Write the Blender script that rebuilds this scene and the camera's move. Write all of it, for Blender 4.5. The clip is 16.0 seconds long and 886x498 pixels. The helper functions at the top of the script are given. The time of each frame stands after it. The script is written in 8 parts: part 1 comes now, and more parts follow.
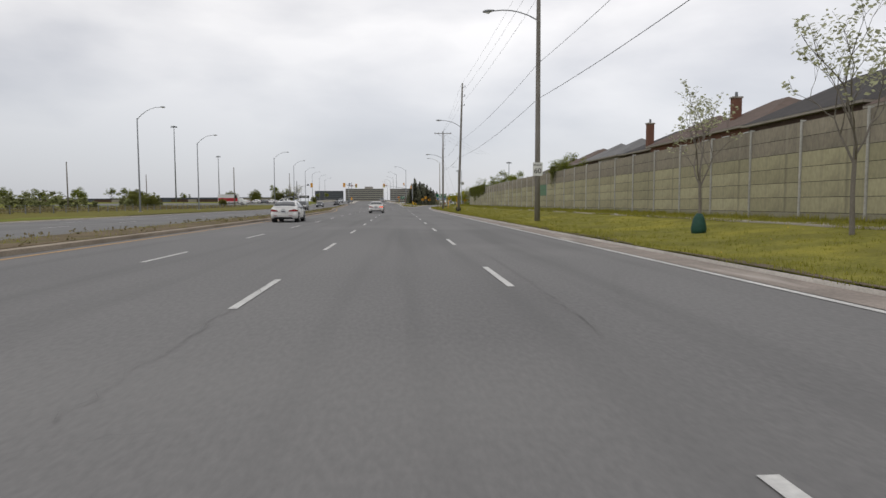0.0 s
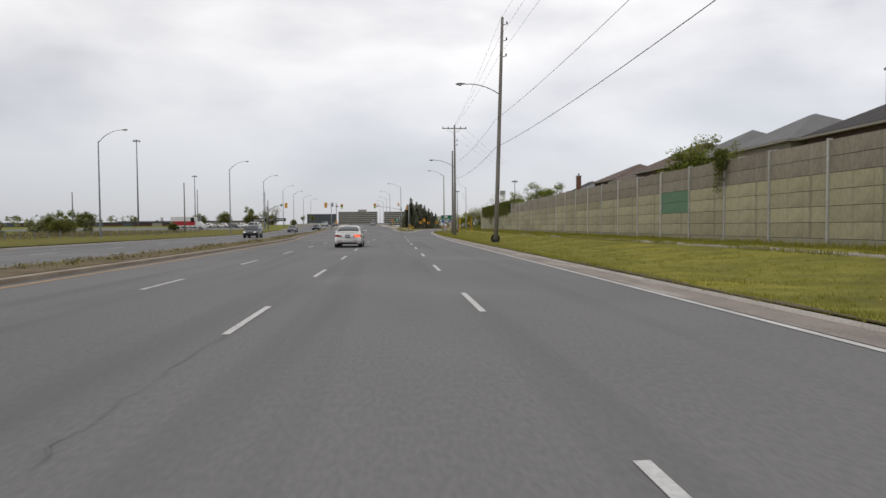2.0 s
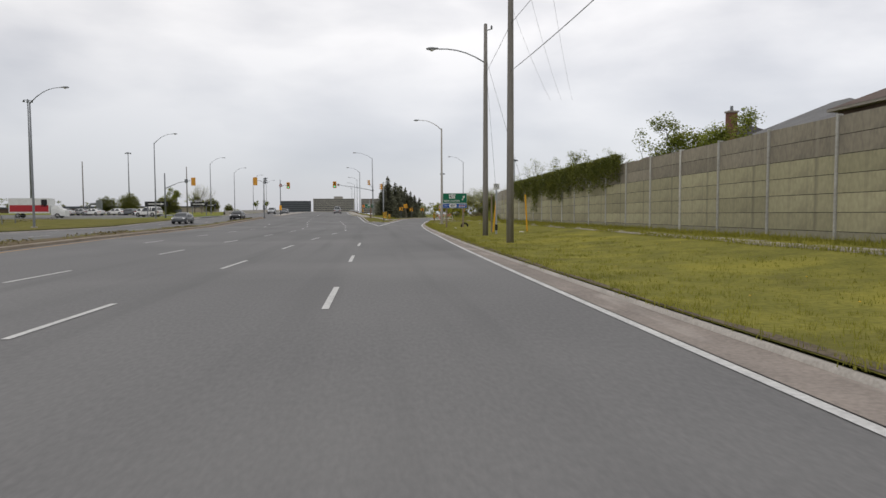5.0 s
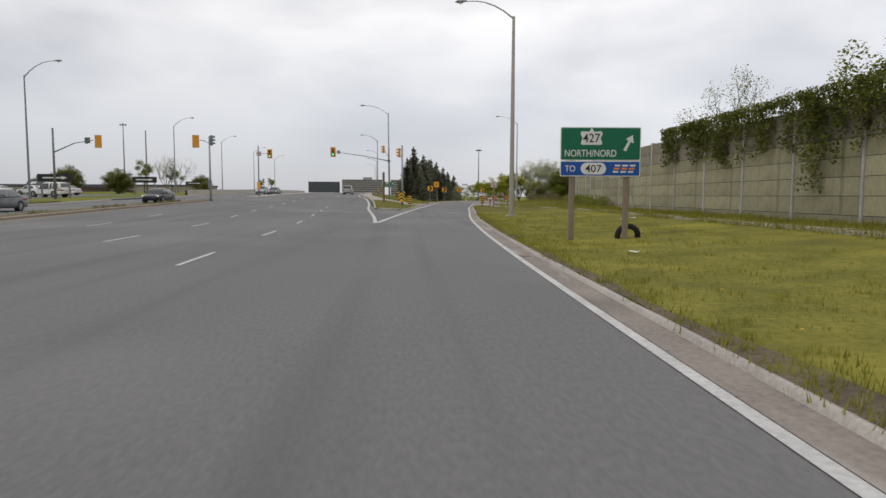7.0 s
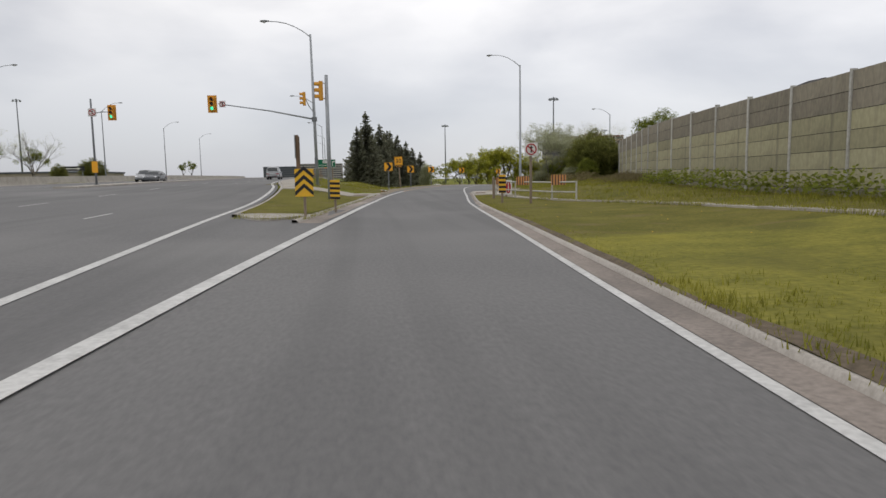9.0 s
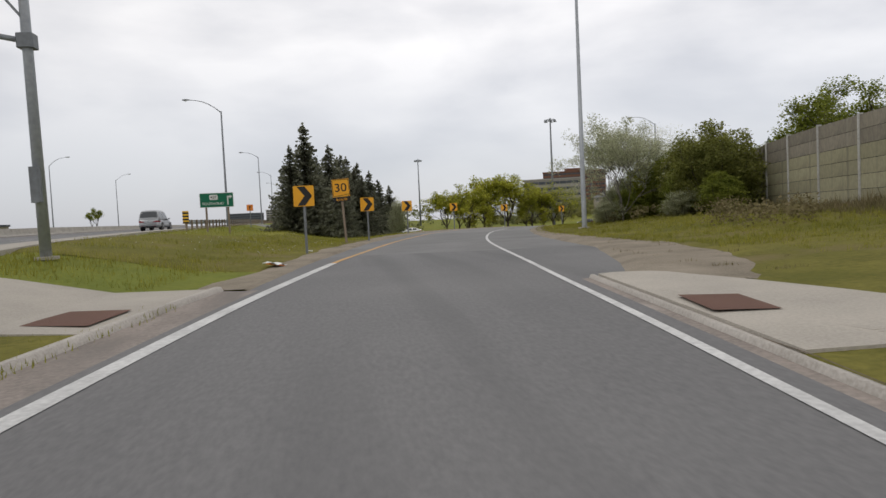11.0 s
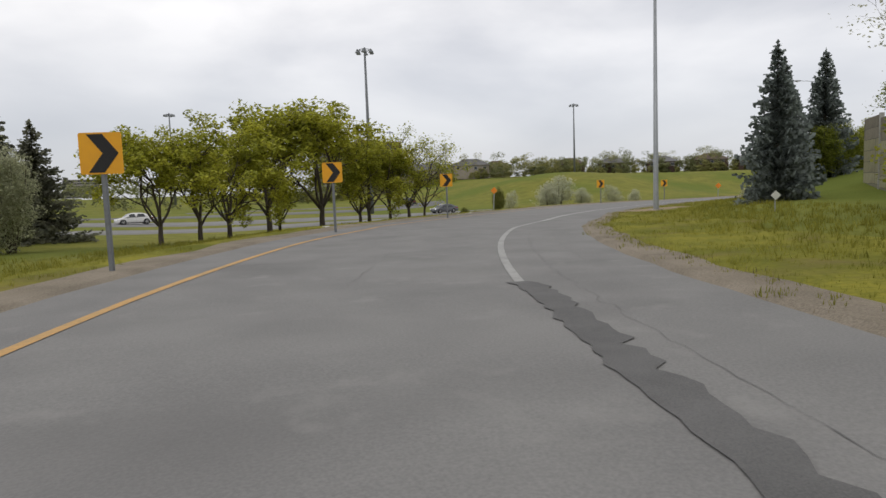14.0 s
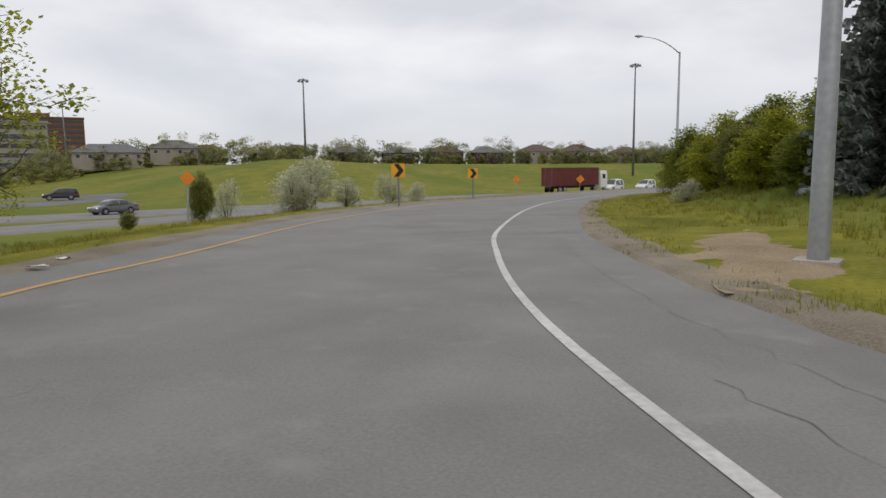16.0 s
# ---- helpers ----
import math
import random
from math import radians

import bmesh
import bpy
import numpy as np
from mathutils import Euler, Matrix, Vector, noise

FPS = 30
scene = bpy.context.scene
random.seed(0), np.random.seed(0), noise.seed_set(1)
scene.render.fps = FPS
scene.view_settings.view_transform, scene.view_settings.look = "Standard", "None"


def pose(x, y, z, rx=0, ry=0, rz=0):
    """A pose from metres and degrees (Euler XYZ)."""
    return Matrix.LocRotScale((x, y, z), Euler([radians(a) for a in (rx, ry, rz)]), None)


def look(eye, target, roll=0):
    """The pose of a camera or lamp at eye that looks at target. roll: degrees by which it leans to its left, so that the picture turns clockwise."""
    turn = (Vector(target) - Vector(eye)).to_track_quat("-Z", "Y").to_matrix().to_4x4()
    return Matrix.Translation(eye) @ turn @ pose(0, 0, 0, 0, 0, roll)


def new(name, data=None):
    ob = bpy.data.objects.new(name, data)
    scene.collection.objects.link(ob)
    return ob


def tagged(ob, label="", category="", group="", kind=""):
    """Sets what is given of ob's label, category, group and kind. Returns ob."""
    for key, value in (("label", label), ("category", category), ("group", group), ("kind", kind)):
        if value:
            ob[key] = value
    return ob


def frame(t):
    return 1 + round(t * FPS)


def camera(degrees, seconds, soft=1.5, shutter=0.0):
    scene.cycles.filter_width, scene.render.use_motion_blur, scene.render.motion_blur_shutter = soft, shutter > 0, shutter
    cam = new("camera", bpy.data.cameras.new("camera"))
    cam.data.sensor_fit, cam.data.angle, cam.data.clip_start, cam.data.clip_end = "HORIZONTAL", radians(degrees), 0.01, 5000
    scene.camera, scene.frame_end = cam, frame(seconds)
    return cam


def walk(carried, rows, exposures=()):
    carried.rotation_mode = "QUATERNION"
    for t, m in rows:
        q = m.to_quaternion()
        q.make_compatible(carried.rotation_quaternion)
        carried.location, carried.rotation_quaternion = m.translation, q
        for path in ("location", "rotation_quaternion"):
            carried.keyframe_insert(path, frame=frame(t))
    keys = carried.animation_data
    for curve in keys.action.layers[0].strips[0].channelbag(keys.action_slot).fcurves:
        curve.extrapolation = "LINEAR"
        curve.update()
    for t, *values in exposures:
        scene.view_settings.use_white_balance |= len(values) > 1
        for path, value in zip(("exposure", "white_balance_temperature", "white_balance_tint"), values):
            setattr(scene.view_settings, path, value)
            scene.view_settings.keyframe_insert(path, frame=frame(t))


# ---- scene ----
cam = camera(68.4, 16.0)
PATH = [
    (0, (-0.014, -37.771, 1.252), (0.122, -35.781, 1.111), -0.2),
    (0.5, (0.028, -27.65, 1.284), (0.156, -25.659, 1.148), -0.6),
    (1, (0.004, -18.487, 1.396), (0.139, -16.497, 1.252), -0.1),
    (1.5, (0.087, -9.172, 1.397), (0.229, -7.182, 1.251), -0.3),
    (2, (0.202, 0.384, 1.405), (0.356, 2.377, 1.334), -0.4),
    (2.5, (0.424, 10.085, 1.45), (0.562, 12.074, 1.302), -0.4),
    (3, (0.691, 20.238, 1.43), (0.886, 22.226, 1.34), -0.4),
    (3.5, (1.14, 30.251, 1.394), (1.348, 32.237, 1.276), 0.9),
    (4, (1.959, 40.575, 1.441), (2.195, 42.559, 1.354), -0.6),
    (4.2, (2.115, 44.379, 1.439), (2.346, 46.363, 1.337), -0.5),
    (6.4, (4.223, 90.546, 1.427), (4.382, 92.536, 1.314), 1.2),
    (6.5, (4.456, 93.066, 1.411), (4.585, 95.055, 1.248), 0.9),
    (7, (4.688, 103.146, 1.403), (4.814, 105.135, 1.24), 0.2),
    (7.5, (5.022, 112.979, 1.38), (5.181, 114.963, 1.187), 0.6),
    (8, (5.557, 122.955, 1.321), (5.737, 124.935, 1.096), -0.1),
    (8.2, (5.726, 126.87, 1.365), (5.919, 128.848, 1.141), -0.9),
    (10.4, (9.047, 169.18, 1.365), (9.351, 171.151, 1.209), -0.1),
    (10.5, (9.235, 170.99, 1.401), (9.531, 172.963, 1.263), -0.6),
    (11, (10.21, 179.951, 1.43), (10.534, 181.922, 1.337), -2.7),
    (11.5, (11.355, 189.229, 1.597), (11.76, 191.183, 1.457), -0.9),
    (12, (12.704, 197.843, 1.737), (13.228, 199.773, 1.681), -1.9),
    (12.5, (14.321, 206.339, 1.621), (14.878, 208.256, 1.508), -2.3),
    (13, (16.406, 215.238, 1.738), (17.091, 217.111, 1.586), -0.6),
    (13.5, (19.009, 223.569, 1.773), (19.817, 225.385, 1.548), -1.1),
    (14, (22.018, 231.445, 1.718), (22.957, 233.2, 1.525), -2.1),
    (14.5, (25.675, 239.093, 1.69), (26.758, 240.76, 1.472), -2.0),
    (15, (30.149, 246.384, 1.558), (31.395, 247.931, 1.321), -1.0),
    (15.5, (35.25, 253.109, 1.518), (36.698, 254.471, 1.298), 0.4),
    (16, (40.819, 258.923, 1.252), (42.392, 260.134, 1.015), -0.6),
]
walk(cam, [(t, look(eye, target, roll)) for t, eye, target, roll in PATH])

# ---------- world and light ----------
world = bpy.data.worlds.new("overcast_sky")
scene.world = world
world.use_nodes = True
wn, wl = world.node_tree.nodes, world.node_tree.links
wn.clear()
w_out = wn.new("ShaderNodeOutputWorld")
w_bg = wn.new("ShaderNodeBackground")
w_sky = wn.new("ShaderNodeTexSky")
w_sky.sky_type = "NISHITA"
w_sky.sun_disc = False
w_sky.sun_elevation = radians(52)
w_sky.sun_rotation = radians(20)
w_co = wn.new("ShaderNodeTexCoord")
w_map = wn.new("ShaderNodeMapping")
w_map.inputs["Scale"].default_value = (1.0, 1.0, 2.6)
w_n1 = wn.new("ShaderNodeTexNoise")
w_n1.inputs["Scale"].default_value = 2.7
w_n1.inputs["Detail"].default_value = 7
w_n1.inputs["Roughness"].default_value = 0.46
w_n1.inputs["Distortion"].default_value = 0.15
w_ramp = wn.new("ShaderNodeValToRGB")
w_ramp.color_ramp.elements[0].position = 0.33
w_ramp.color_ramp.elements[0].color = (0.66, 0.655, 0.68, 1)
w_ramp.color_ramp.elements[1].position = 0.58
w_ramp.color_ramp.elements[1].color = (1.05, 1.02, 1.005, 1)
w_sep = wn.new("ShaderNodeSeparateXYZ")
w_hz = wn.new("ShaderNodeMapRange")
w_hz.inputs["From Min"].default_value = 0.0
w_hz.inputs["From Max"].default_value = 0.27
w_hz.inputs["To Min"].default_value = 0.95
w_hz.inputs["To Max"].default_value = 0.0
w_mixh = wn.new("ShaderNodeMixRGB")
w_mixh.inputs[2].default_value = (0.515, 0.54, 0.605, 1)
w_sc = wn.new("ShaderNodeVectorMath")
w_sc.operation = "SCALE"
w_sc.inputs["Scale"].default_value = 0.10
w_mix = wn.new("ShaderNodeMixRGB")
w_mix.inputs[0].default_value = 0.12
wl.new(w_co.outputs["Generated"], w_map.inputs["Vector"])
wl.new(w_map.outputs["Vector"], w_n1.inputs["Vector"])
wl.new(w_n1.outputs["Fac"], w_ramp.inputs["Fac"])
wl.new(w_co.outputs["Generated"], w_sep.inputs["Vector"])
wl.new(w_sep.outputs["Z"], w_hz.inputs["Value"])
wl.new(w_hz.outputs["Result"], w_mixh.inputs[0])
wl.new(w_ramp.outputs["Color"], w_mixh.inputs[1])
wl.new(w_sky.outputs["Color"], w_sc.inputs[0])
# the cloud cover thins towards the north-east
w_dot = wn.new("ShaderNodeVectorMath")
w_dot.operation = "DOT_PRODUCT"
w_dot.inputs[1].default_value = (0.75, 0.66, 0.0)
w_az = wn.new("ShaderNodeMapRange")
w_az.inputs["From Min"].default_value = -0.25
w_az.inputs["From Max"].default_value = 1.0
w_az.inputs["To Min"].default_value = 0.83
w_az.inputs["To Max"].default_value = 1.07
w_thin = wn.new("ShaderNodeVectorMath")
w_thin.operation = "SCALE"
wl.new(w_co.outputs["Generated"], w_dot.inputs[0])
wl.new(w_dot.outputs["Value"], w_az.inputs["Value"])
wl.new(w_mixh.outputs["Color"], w_thin.inputs[0])
wl.new(w_az.outputs["Result"], w_thin.inputs["Scale"])
wl.new(w_thin.outputs["Vector"], w_mix.inputs[1])
wl.new(w_sc.outputs["Vector"], w_mix.inputs[2])
wl.new(w_mix.outputs["Color"], w_bg.inputs["Color"])
w_bg.inputs["Strength"].default_value = 1.05
wl.new(w_bg.outputs["Background"], w_out.inputs["Surface"])

sun_data = bpy.data.lights.new("sun", "SUN")
sun_data.energy = 0.6
sun_data.angle = radians(25)
sun_data.color = (1.0, 0.955, 0.90)
sun_ob = new("sun", sun_data)
sun_ob.matrix_world = look((-120, 20, 190), (20, 130, 0))


# ---------- materials ----------
def mat(name, base, other=None, rough=0.85, metal=0.0, big=0.5, fine=30.0, amount=0.5, bump=0.15,
        per_object=0.0, spec=0.3, emit=0.0, alpha=1.0, island=0.0, stretch=None, depth=0.02, big2=None, leafy=0.0, big3=None,
        cracks=None):
    """A surface with two scales of variation between base and other, and a fine relief."""
    m = bpy.data.materials.new(name)
    m.use_nodes = True
    nt = m.node_tree
    b = nt.nodes["Principled BSDF"]
    b.inputs["Roughness"].default_value = rough
    b.inputs["Metallic"].default_value = metal
    b.inputs["Specular IOR Level"].default_value = spec
    other = other or tuple(c * 0.75 for c in base)
    co = nt.nodes.new("ShaderNodeTexCoord")
    src = co.outputs["Object"]
    if stretch:
        mp = nt.nodes.new("ShaderNodeMapping")
        mp.inputs["Scale"].default_value = stretch
        nt.links.new(src, mp.inputs["Vector"])
        src = mp.outputs["Vector"]
    n1 = nt.nodes.new("ShaderNodeTexNoise")
    n1.inputs["Scale"].default_value = big
    n1.inputs["Detail"].default_value = 5
    n2 = nt.nodes.new("ShaderNodeTexNoise")
    n2.inputs["Scale"].default_value = fine
    n2.inputs["Detail"].default_value = 3
    nt.links.new(src, n1.inputs["Vector"])
    nt.links.new(src, n2.inputs["Vector"])
    add = nt.nodes.new("ShaderNodeMath")
    add.operation = "ADD"
    nt.links.new(n1.outputs["Fac"], add.inputs[0])
    nt.links.new(n2.outputs["Fac"], add.inputs[1])
    rng = nt.nodes.new("ShaderNodeMapRange")
    rng.inputs["From Min"].default_value = 0.72
    rng.inputs["From Max"].default_value = 1.28
    rng.inputs["To Max"].default_value = min(1.0, amount * 2)
    nt.links.new(add.outputs[0], rng.inputs["Value"])
    mix = nt.nodes.new("ShaderNodeMixRGB")
    mix.inputs[1].default_value = (*base, 1)
    mix.inputs[2].default_value = (*other, 1)
    nt.links.new(rng.outputs["Result"], mix.inputs[0])
    col = mix.outputs["Color"]
    for big2 in [b_ for b_ in (big2, big3) if b_]:
        n3 = nt.nodes.new("ShaderNodeTexNoise")
        n3.inputs["Scale"].default_value = big2[0]
        n3.inputs["Detail"].default_value = 3
        if len(big2) > 4:
            mp3 = nt.nodes.new("ShaderNodeMapping")
            mp3.inputs["Scale"].default_value = big2[4]
            nt.links.new(co.outputs["Object"], mp3.inputs["Vector"])
            nt.links.new(mp3.outputs["Vector"], n3.inputs["Vector"])
        else:
            nt.links.new(co.outputs["Object"], n3.inputs["Vector"])
        r3 = nt.nodes.new("ShaderNodeMapRange")
        r3.inputs["From Min"].default_value = big2[2]
        r3.inputs["From Max"].default_value = big2[2] + 0.18
        r3.inputs["To Max"].default_value = big2[3]
        nt.links.new(n3.outputs["Fac"], r3.inputs["Value"])
        m3 = nt.nodes.new("ShaderNodeMixRGB")
        m3.inputs[2].default_value = (*big2[1], 1)
        nt.links.new(r3.outputs["Result"], m3.inputs[0])
        nt.links.new(col, m3.inputs[1])
        col = m3.outputs["Color"]
    if cracks:
        # jagged hairline cracks that come and go
        scale, width, tone, cover = cracks
        nd = nt.nodes.new("ShaderNodeTexNoise")
        nd.inputs["Scale"].default_value = 2.4
        nd.inputs["Detail"].default_value = 6
        nt.links.new(co.outputs["Object"], nd.inputs["Vector"])
        mv = nt.nodes.new("ShaderNodeMixRGB")
        mv.blend_type = "ADD"
        mv.inputs[0].default_value = 0.55
        nt.links.new(co.outputs["Object"], mv.inputs[1])
        nt.links.new(nd.outputs["Color"], mv.inputs[2])
        vo = nt.nodes.new("ShaderNodeTexVoronoi")
        vo.feature = "DISTANCE_TO_EDGE"
        vo.inputs["Scale"].default_value = scale
        nt.links.new(mv.outputs["Color"], vo.inputs["Vector"])
        rv = nt.nodes.new("ShaderNodeMapRange")
        rv.inputs["From Min"].default_value = width * scale * 0.4
        rv.inputs["From Max"].default_value = width * scale
        rv.inputs["To Min"].default_value = 1.0
        rv.inputs["To Max"].default_value = 0.0
        nt.links.new(vo.outputs["Distance"], rv.inputs["Value"])
        nm = nt.nodes.new("ShaderNodeTexNoise")
        nm.inputs["Scale"].default_value = 0.16
        nm.inputs["Detail"].default_value = 4
        nt.links.new(co.outputs["Object"], nm.inputs["Vector"])
        rm = nt.nodes.new("ShaderNodeMapRange")
        rm.inputs["From Min"].default_value = cover
        rm.inputs["From Max"].default_value = cover + 0.08
        rm.inputs["To Max"].default_value = 0.75
        nt.links.new(nm.outputs["Fac"], rm.inputs["Value"])
        mm = nt.nodes.new("ShaderNodeMath")
        mm.operation = "MULTIPLY"
        nt.links.new(rv.outputs["Result"], mm.inputs[0])
        nt.links.new(rm.outputs["Result"], mm.inputs[1])
        mc = nt.nodes.new("ShaderNodeMixRGB")
        mc.inputs[2].default_value = (*tone, 1)
        nt.links.new(mm.outputs[0], mc.inputs[0])
        nt.links.new(col, mc.inputs[1])
        col = mc.outputs["Color"]
    if per_object or island:
        hsv = nt.nodes.new("ShaderNodeHueSaturation")
        rr = nt.nodes.new("ShaderNodeMapRange")
        k = per_object or island
        rr.inputs["To Min"].default_value = 1 - k
        rr.inputs["To Max"].default_value = 1 + k
        if per_object:
            info = nt.nodes.new("ShaderNodeObjectInfo")
            nt.links.new(info.outputs["Random"], rr.inputs["Value"])
        else:
            geo = nt.nodes.new("ShaderNodeNewGeometry")
            nt.links.new(geo.outputs["Random Per Island"], rr.inputs["Value"])
        nt.links.new(rr.outputs["Result"], hsv.inputs["Value"])
        nt.links.new(col, hsv.inputs["Color"])
        col = hsv.outputs["Color"]
    nt.links.new(col, b.inputs["Base Color"])
    if bump:
        bp = nt.nodes.new("ShaderNodeBump")
        bp.inputs["Strength"].default_value = bump
        bp.inputs["Distance"].default_value = depth
        nt.links.new(n2.outputs["Fac"], bp.inputs["Height"])
        nt.links.new(bp.outputs["Normal"], b.inputs["Normal"])
    if leafy:
        tr = nt.nodes.new("ShaderNodeBsdfTranslucent")
        ms = nt.nodes.new("ShaderNodeMixShader")
        ms.inputs[0].default_value = leafy
        nt.links.new(col, tr.inputs["Color"])
        nt.links.new(b.outputs["BSDF"], ms.inputs[1])
        nt.links.new(tr.outputs["BSDF"], ms.inputs[2])
        nt.links.new(ms.outputs["Shader"], nt.nodes["Material Output"].inputs["Surface"])
    if emit:
        b.inputs["Emission Color"].default_value = (*base, 1)
        b.inputs["Emission Strength"].default_value = emit
    return m


ASPHALT = mat("asphalt", (0.19, 0.188, 0.186), (0.14, 0.139, 0.139), rough=0.9, big=0.18, fine=22, bump=0.35, depth=0.008,
              stretch=(1.0, 0.35, 1.0), big2=(0.9, (0.115, 0.115, 0.115), 0.50, 0.55, (1.0, 0.035, 1.0)), big3=(0.10, (0.235, 0.232, 0.225), 0.52, 0.45),
              cracks=(0.36, 0.009, (0.10, 0.10, 0.10), 0.61))
ASPHALT_RAMP = mat("old_asphalt", (0.255, 0.252, 0.243), (0.19, 0.188, 0.184), rough=0.92, big=0.6, fine=40, bump=0.5, depth=0.01,
                   big2=(0.35, (0.15, 0.148, 0.145), 0.55, 0.5), big3=(1.6, (0.30, 0.295, 0.28), 0.60, 0.5),
                   cracks=(0.75, 0.008, (0.14, 0.138, 0.134), 0.57))
ASPHALT_MID = mat("greying_asphalt", (0.215, 0.213, 0.208), (0.16, 0.159, 0.156), rough=0.92, big=0.5, fine=24, bump=0.5, depth=0.01,
                  big2=(0.35, (0.13, 0.129, 0.127), 0.55, 0.5), cracks=(0.6, 0.007, (0.12, 0.119, 0.116), 0.62))
ASPHALT_DARK = mat("patched_asphalt", (0.165, 0.164, 0.161), (0.115, 0.115, 0.113), rough=0.9, big=2.0, fine=60, bump=0.5)
CRACK = mat("crack_sealer", (0.125, 0.125, 0.123), (0.16, 0.16, 0.157), rough=0.7, big=3, fine=40)
GRASS = mat("mown_grass", (0.265, 0.245, 0.055), (0.14, 0.14, 0.035), rough=1.0, big=0.9, fine=9, bump=0.8, depth=0.04, spec=0.05,
            big2=(0.22, (0.36, 0.32, 0.055), 0.52, 0.65), big3=(0.42, (0.125, 0.12, 0.038), 0.53, 0.75))
GRASS_LONG = mat("long_grass", (0.25, 0.245, 0.055), (0.14, 0.15, 0.037), rough=1.0, big=0.5, fine=6, bump=0.7, depth=0.05, spec=0.05,
                 big2=(0.14, (0.27, 0.235, 0.06), 0.54, 0.5), big3=(0.05, (0.12, 0.165, 0.032), 0.44, 0.7))
# blade colour raised to make up for light the upright blades lose
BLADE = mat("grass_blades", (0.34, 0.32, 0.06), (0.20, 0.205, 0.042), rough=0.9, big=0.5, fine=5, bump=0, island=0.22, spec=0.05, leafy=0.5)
GRASS_YELLOW = mat("dry_verge_grass", (0.28, 0.26, 0.043), (0.155, 0.16, 0.03), rough=1.0, big=0.8, fine=9, bump=0.8, depth=0.04, spec=0.05,
                   big2=(0.3, (0.11, 0.125, 0.022), 0.50, 0.75), big3=(0.55, (0.19, 0.15, 0.07), 0.56, 0.7))
GRASS_DULL = mat("rough_berm_grass", (0.20, 0.18, 0.048), (0.115, 0.112, 0.03), rough=1.0, big=0.8, fine=9, bump=0.8, depth=0.04, spec=0.05,
                 big2=(0.3, (0.10, 0.105, 0.025), 0.50, 0.7), big3=(0.55, (0.19, 0.15, 0.08), 0.55, 0.7))
SOIL_DARK = mat("dark_kerbside_soil", (0.19, 0.155, 0.115), (0.10, 0.083, 0.062), rough=1.0, big=1.4, fine=14, bump=0.8, depth=0.03, spec=0.05,
                big2=(0.8, (0.19, 0.19, 0.035), 0.55, 0.8))
SOIL = mat("bare_soil", (0.40, 0.32, 0.22), (0.26, 0.205, 0.135), rough=1.0, big=0.9, fine=22, bump=0.8, depth=0.03, spec=0.05)
GRAVEL = mat("gravel_shoulder", (0.345, 0.30, 0.24), (0.20, 0.175, 0.135), rough=1.0, big=0.8, fine=35, bump=0.9, depth=0.03, spec=0.05)
CONCRETE = mat("kerb_concrete", (0.50, 0.465, 0.42), (0.33, 0.305, 0.27), rough=0.9, big=0.7, fine=25, bump=0.4, big2=(0.8, (0.26, 0.235, 0.20), 0.56, 0.6))
MEDIAN_KERB = mat("soiled_median_concrete", (0.37, 0.315, 0.25), (0.24, 0.20, 0.155), rough=0.95, big=0.7, fine=20, bump=0.4, big2=(0.5, (0.20, 0.165, 0.12), 0.54, 0.7))
MEDIAN_SOIL = mat("median_soil", (0.215, 0.17, 0.115), (0.12, 0.10, 0.065), rough=1.0, big=0.9, fine=14, bump=0.9, depth=0.04, spec=0.05, big2=(0.35, (0.14, 0.14, 0.04), 0.54, 0.7))
RAIL_PAINT = mat("weathered_rail_paint", (0.52, 0.51, 0.48), (0.38, 0.37, 0.34), rough=0.7, big=2.0, fine=18, bump=0.15)
GUTTER = mat("gutter_concrete", (0.325, 0.28, 0.245), (0.20, 0.175, 0.155), rough=0.92, big=0.9, fine=18, bump=0.3, big2=(0.7, (0.16, 0.145, 0.13), 0.53, 0.7, (1.0, 0.3, 1.0)),
             big3=(1.5, (0.47, 0.43, 0.385), 0.56, 0.8, (1.0, 0.16, 1.0)))
WALK = mat("sidewalk_concrete", (0.43, 0.395, 0.34), (0.325, 0.30, 0.26), rough=0.9, big=0.8, fine=30, bump=0.25, per_object=0.08)
WHITE_LINE = mat("worn_white_paint", (0.66, 0.66, 0.64), (0.42, 0.42, 0.41), rough=0.8, big=1.2, fine=14, bump=0.1, amount=0.45)
WHITE_WORN = mat("faded_white_paint", (0.43, 0.43, 0.415), (0.27, 0.27, 0.26), rough=0.85, big=1.5, fine=11, bump=0.1, amount=0.5)
YELLOW_LINE = mat("worn_yellow_paint", (0.62, 0.36, 0.13), (0.42, 0.29, 0.14), rough=0.8, big=1.2, fine=14, bump=0.1, amount=0.5)
PANEL = mat("cast_concrete_panel", (0.385, 0.36, 0.235), (0.275, 0.26, 0.17), rough=0.95, big=0.6, fine=9, bump=0.4, depth=0.03,
            per_object=0.15, stretch=(1, 1, 0.5), big2=(0.45, (0.21, 0.185, 0.14), 0.52, 0.7), big3=(2.6, (0.16, 0.15, 0.12), 0.54, 0.65, (1.0, 1.0, 0.10)))
PANEL_TOP = mat("weathered_top_panel", (0.305, 0.275, 0.212), (0.20, 0.18, 0.147), rough=0.95, big=0.8, fine=10, bump=0.5, depth=0.02,
                per_object=0.12, stretch=(1, 1, 0.4), big2=(0.6, (0.15, 0.14, 0.12), 0.53, 0.6), big3=(2.6, (0.36, 0.34, 0.28), 0.57, 0.5, (1.0, 1.0, 0.15)))
PANEL_LOW = mat("darker_base_panel", (0.30, 0.285, 0.21), (0.205, 0.195, 0.145), rough=0.95, big=0.8, fine=10, bump=0.4, per_object=0.08)
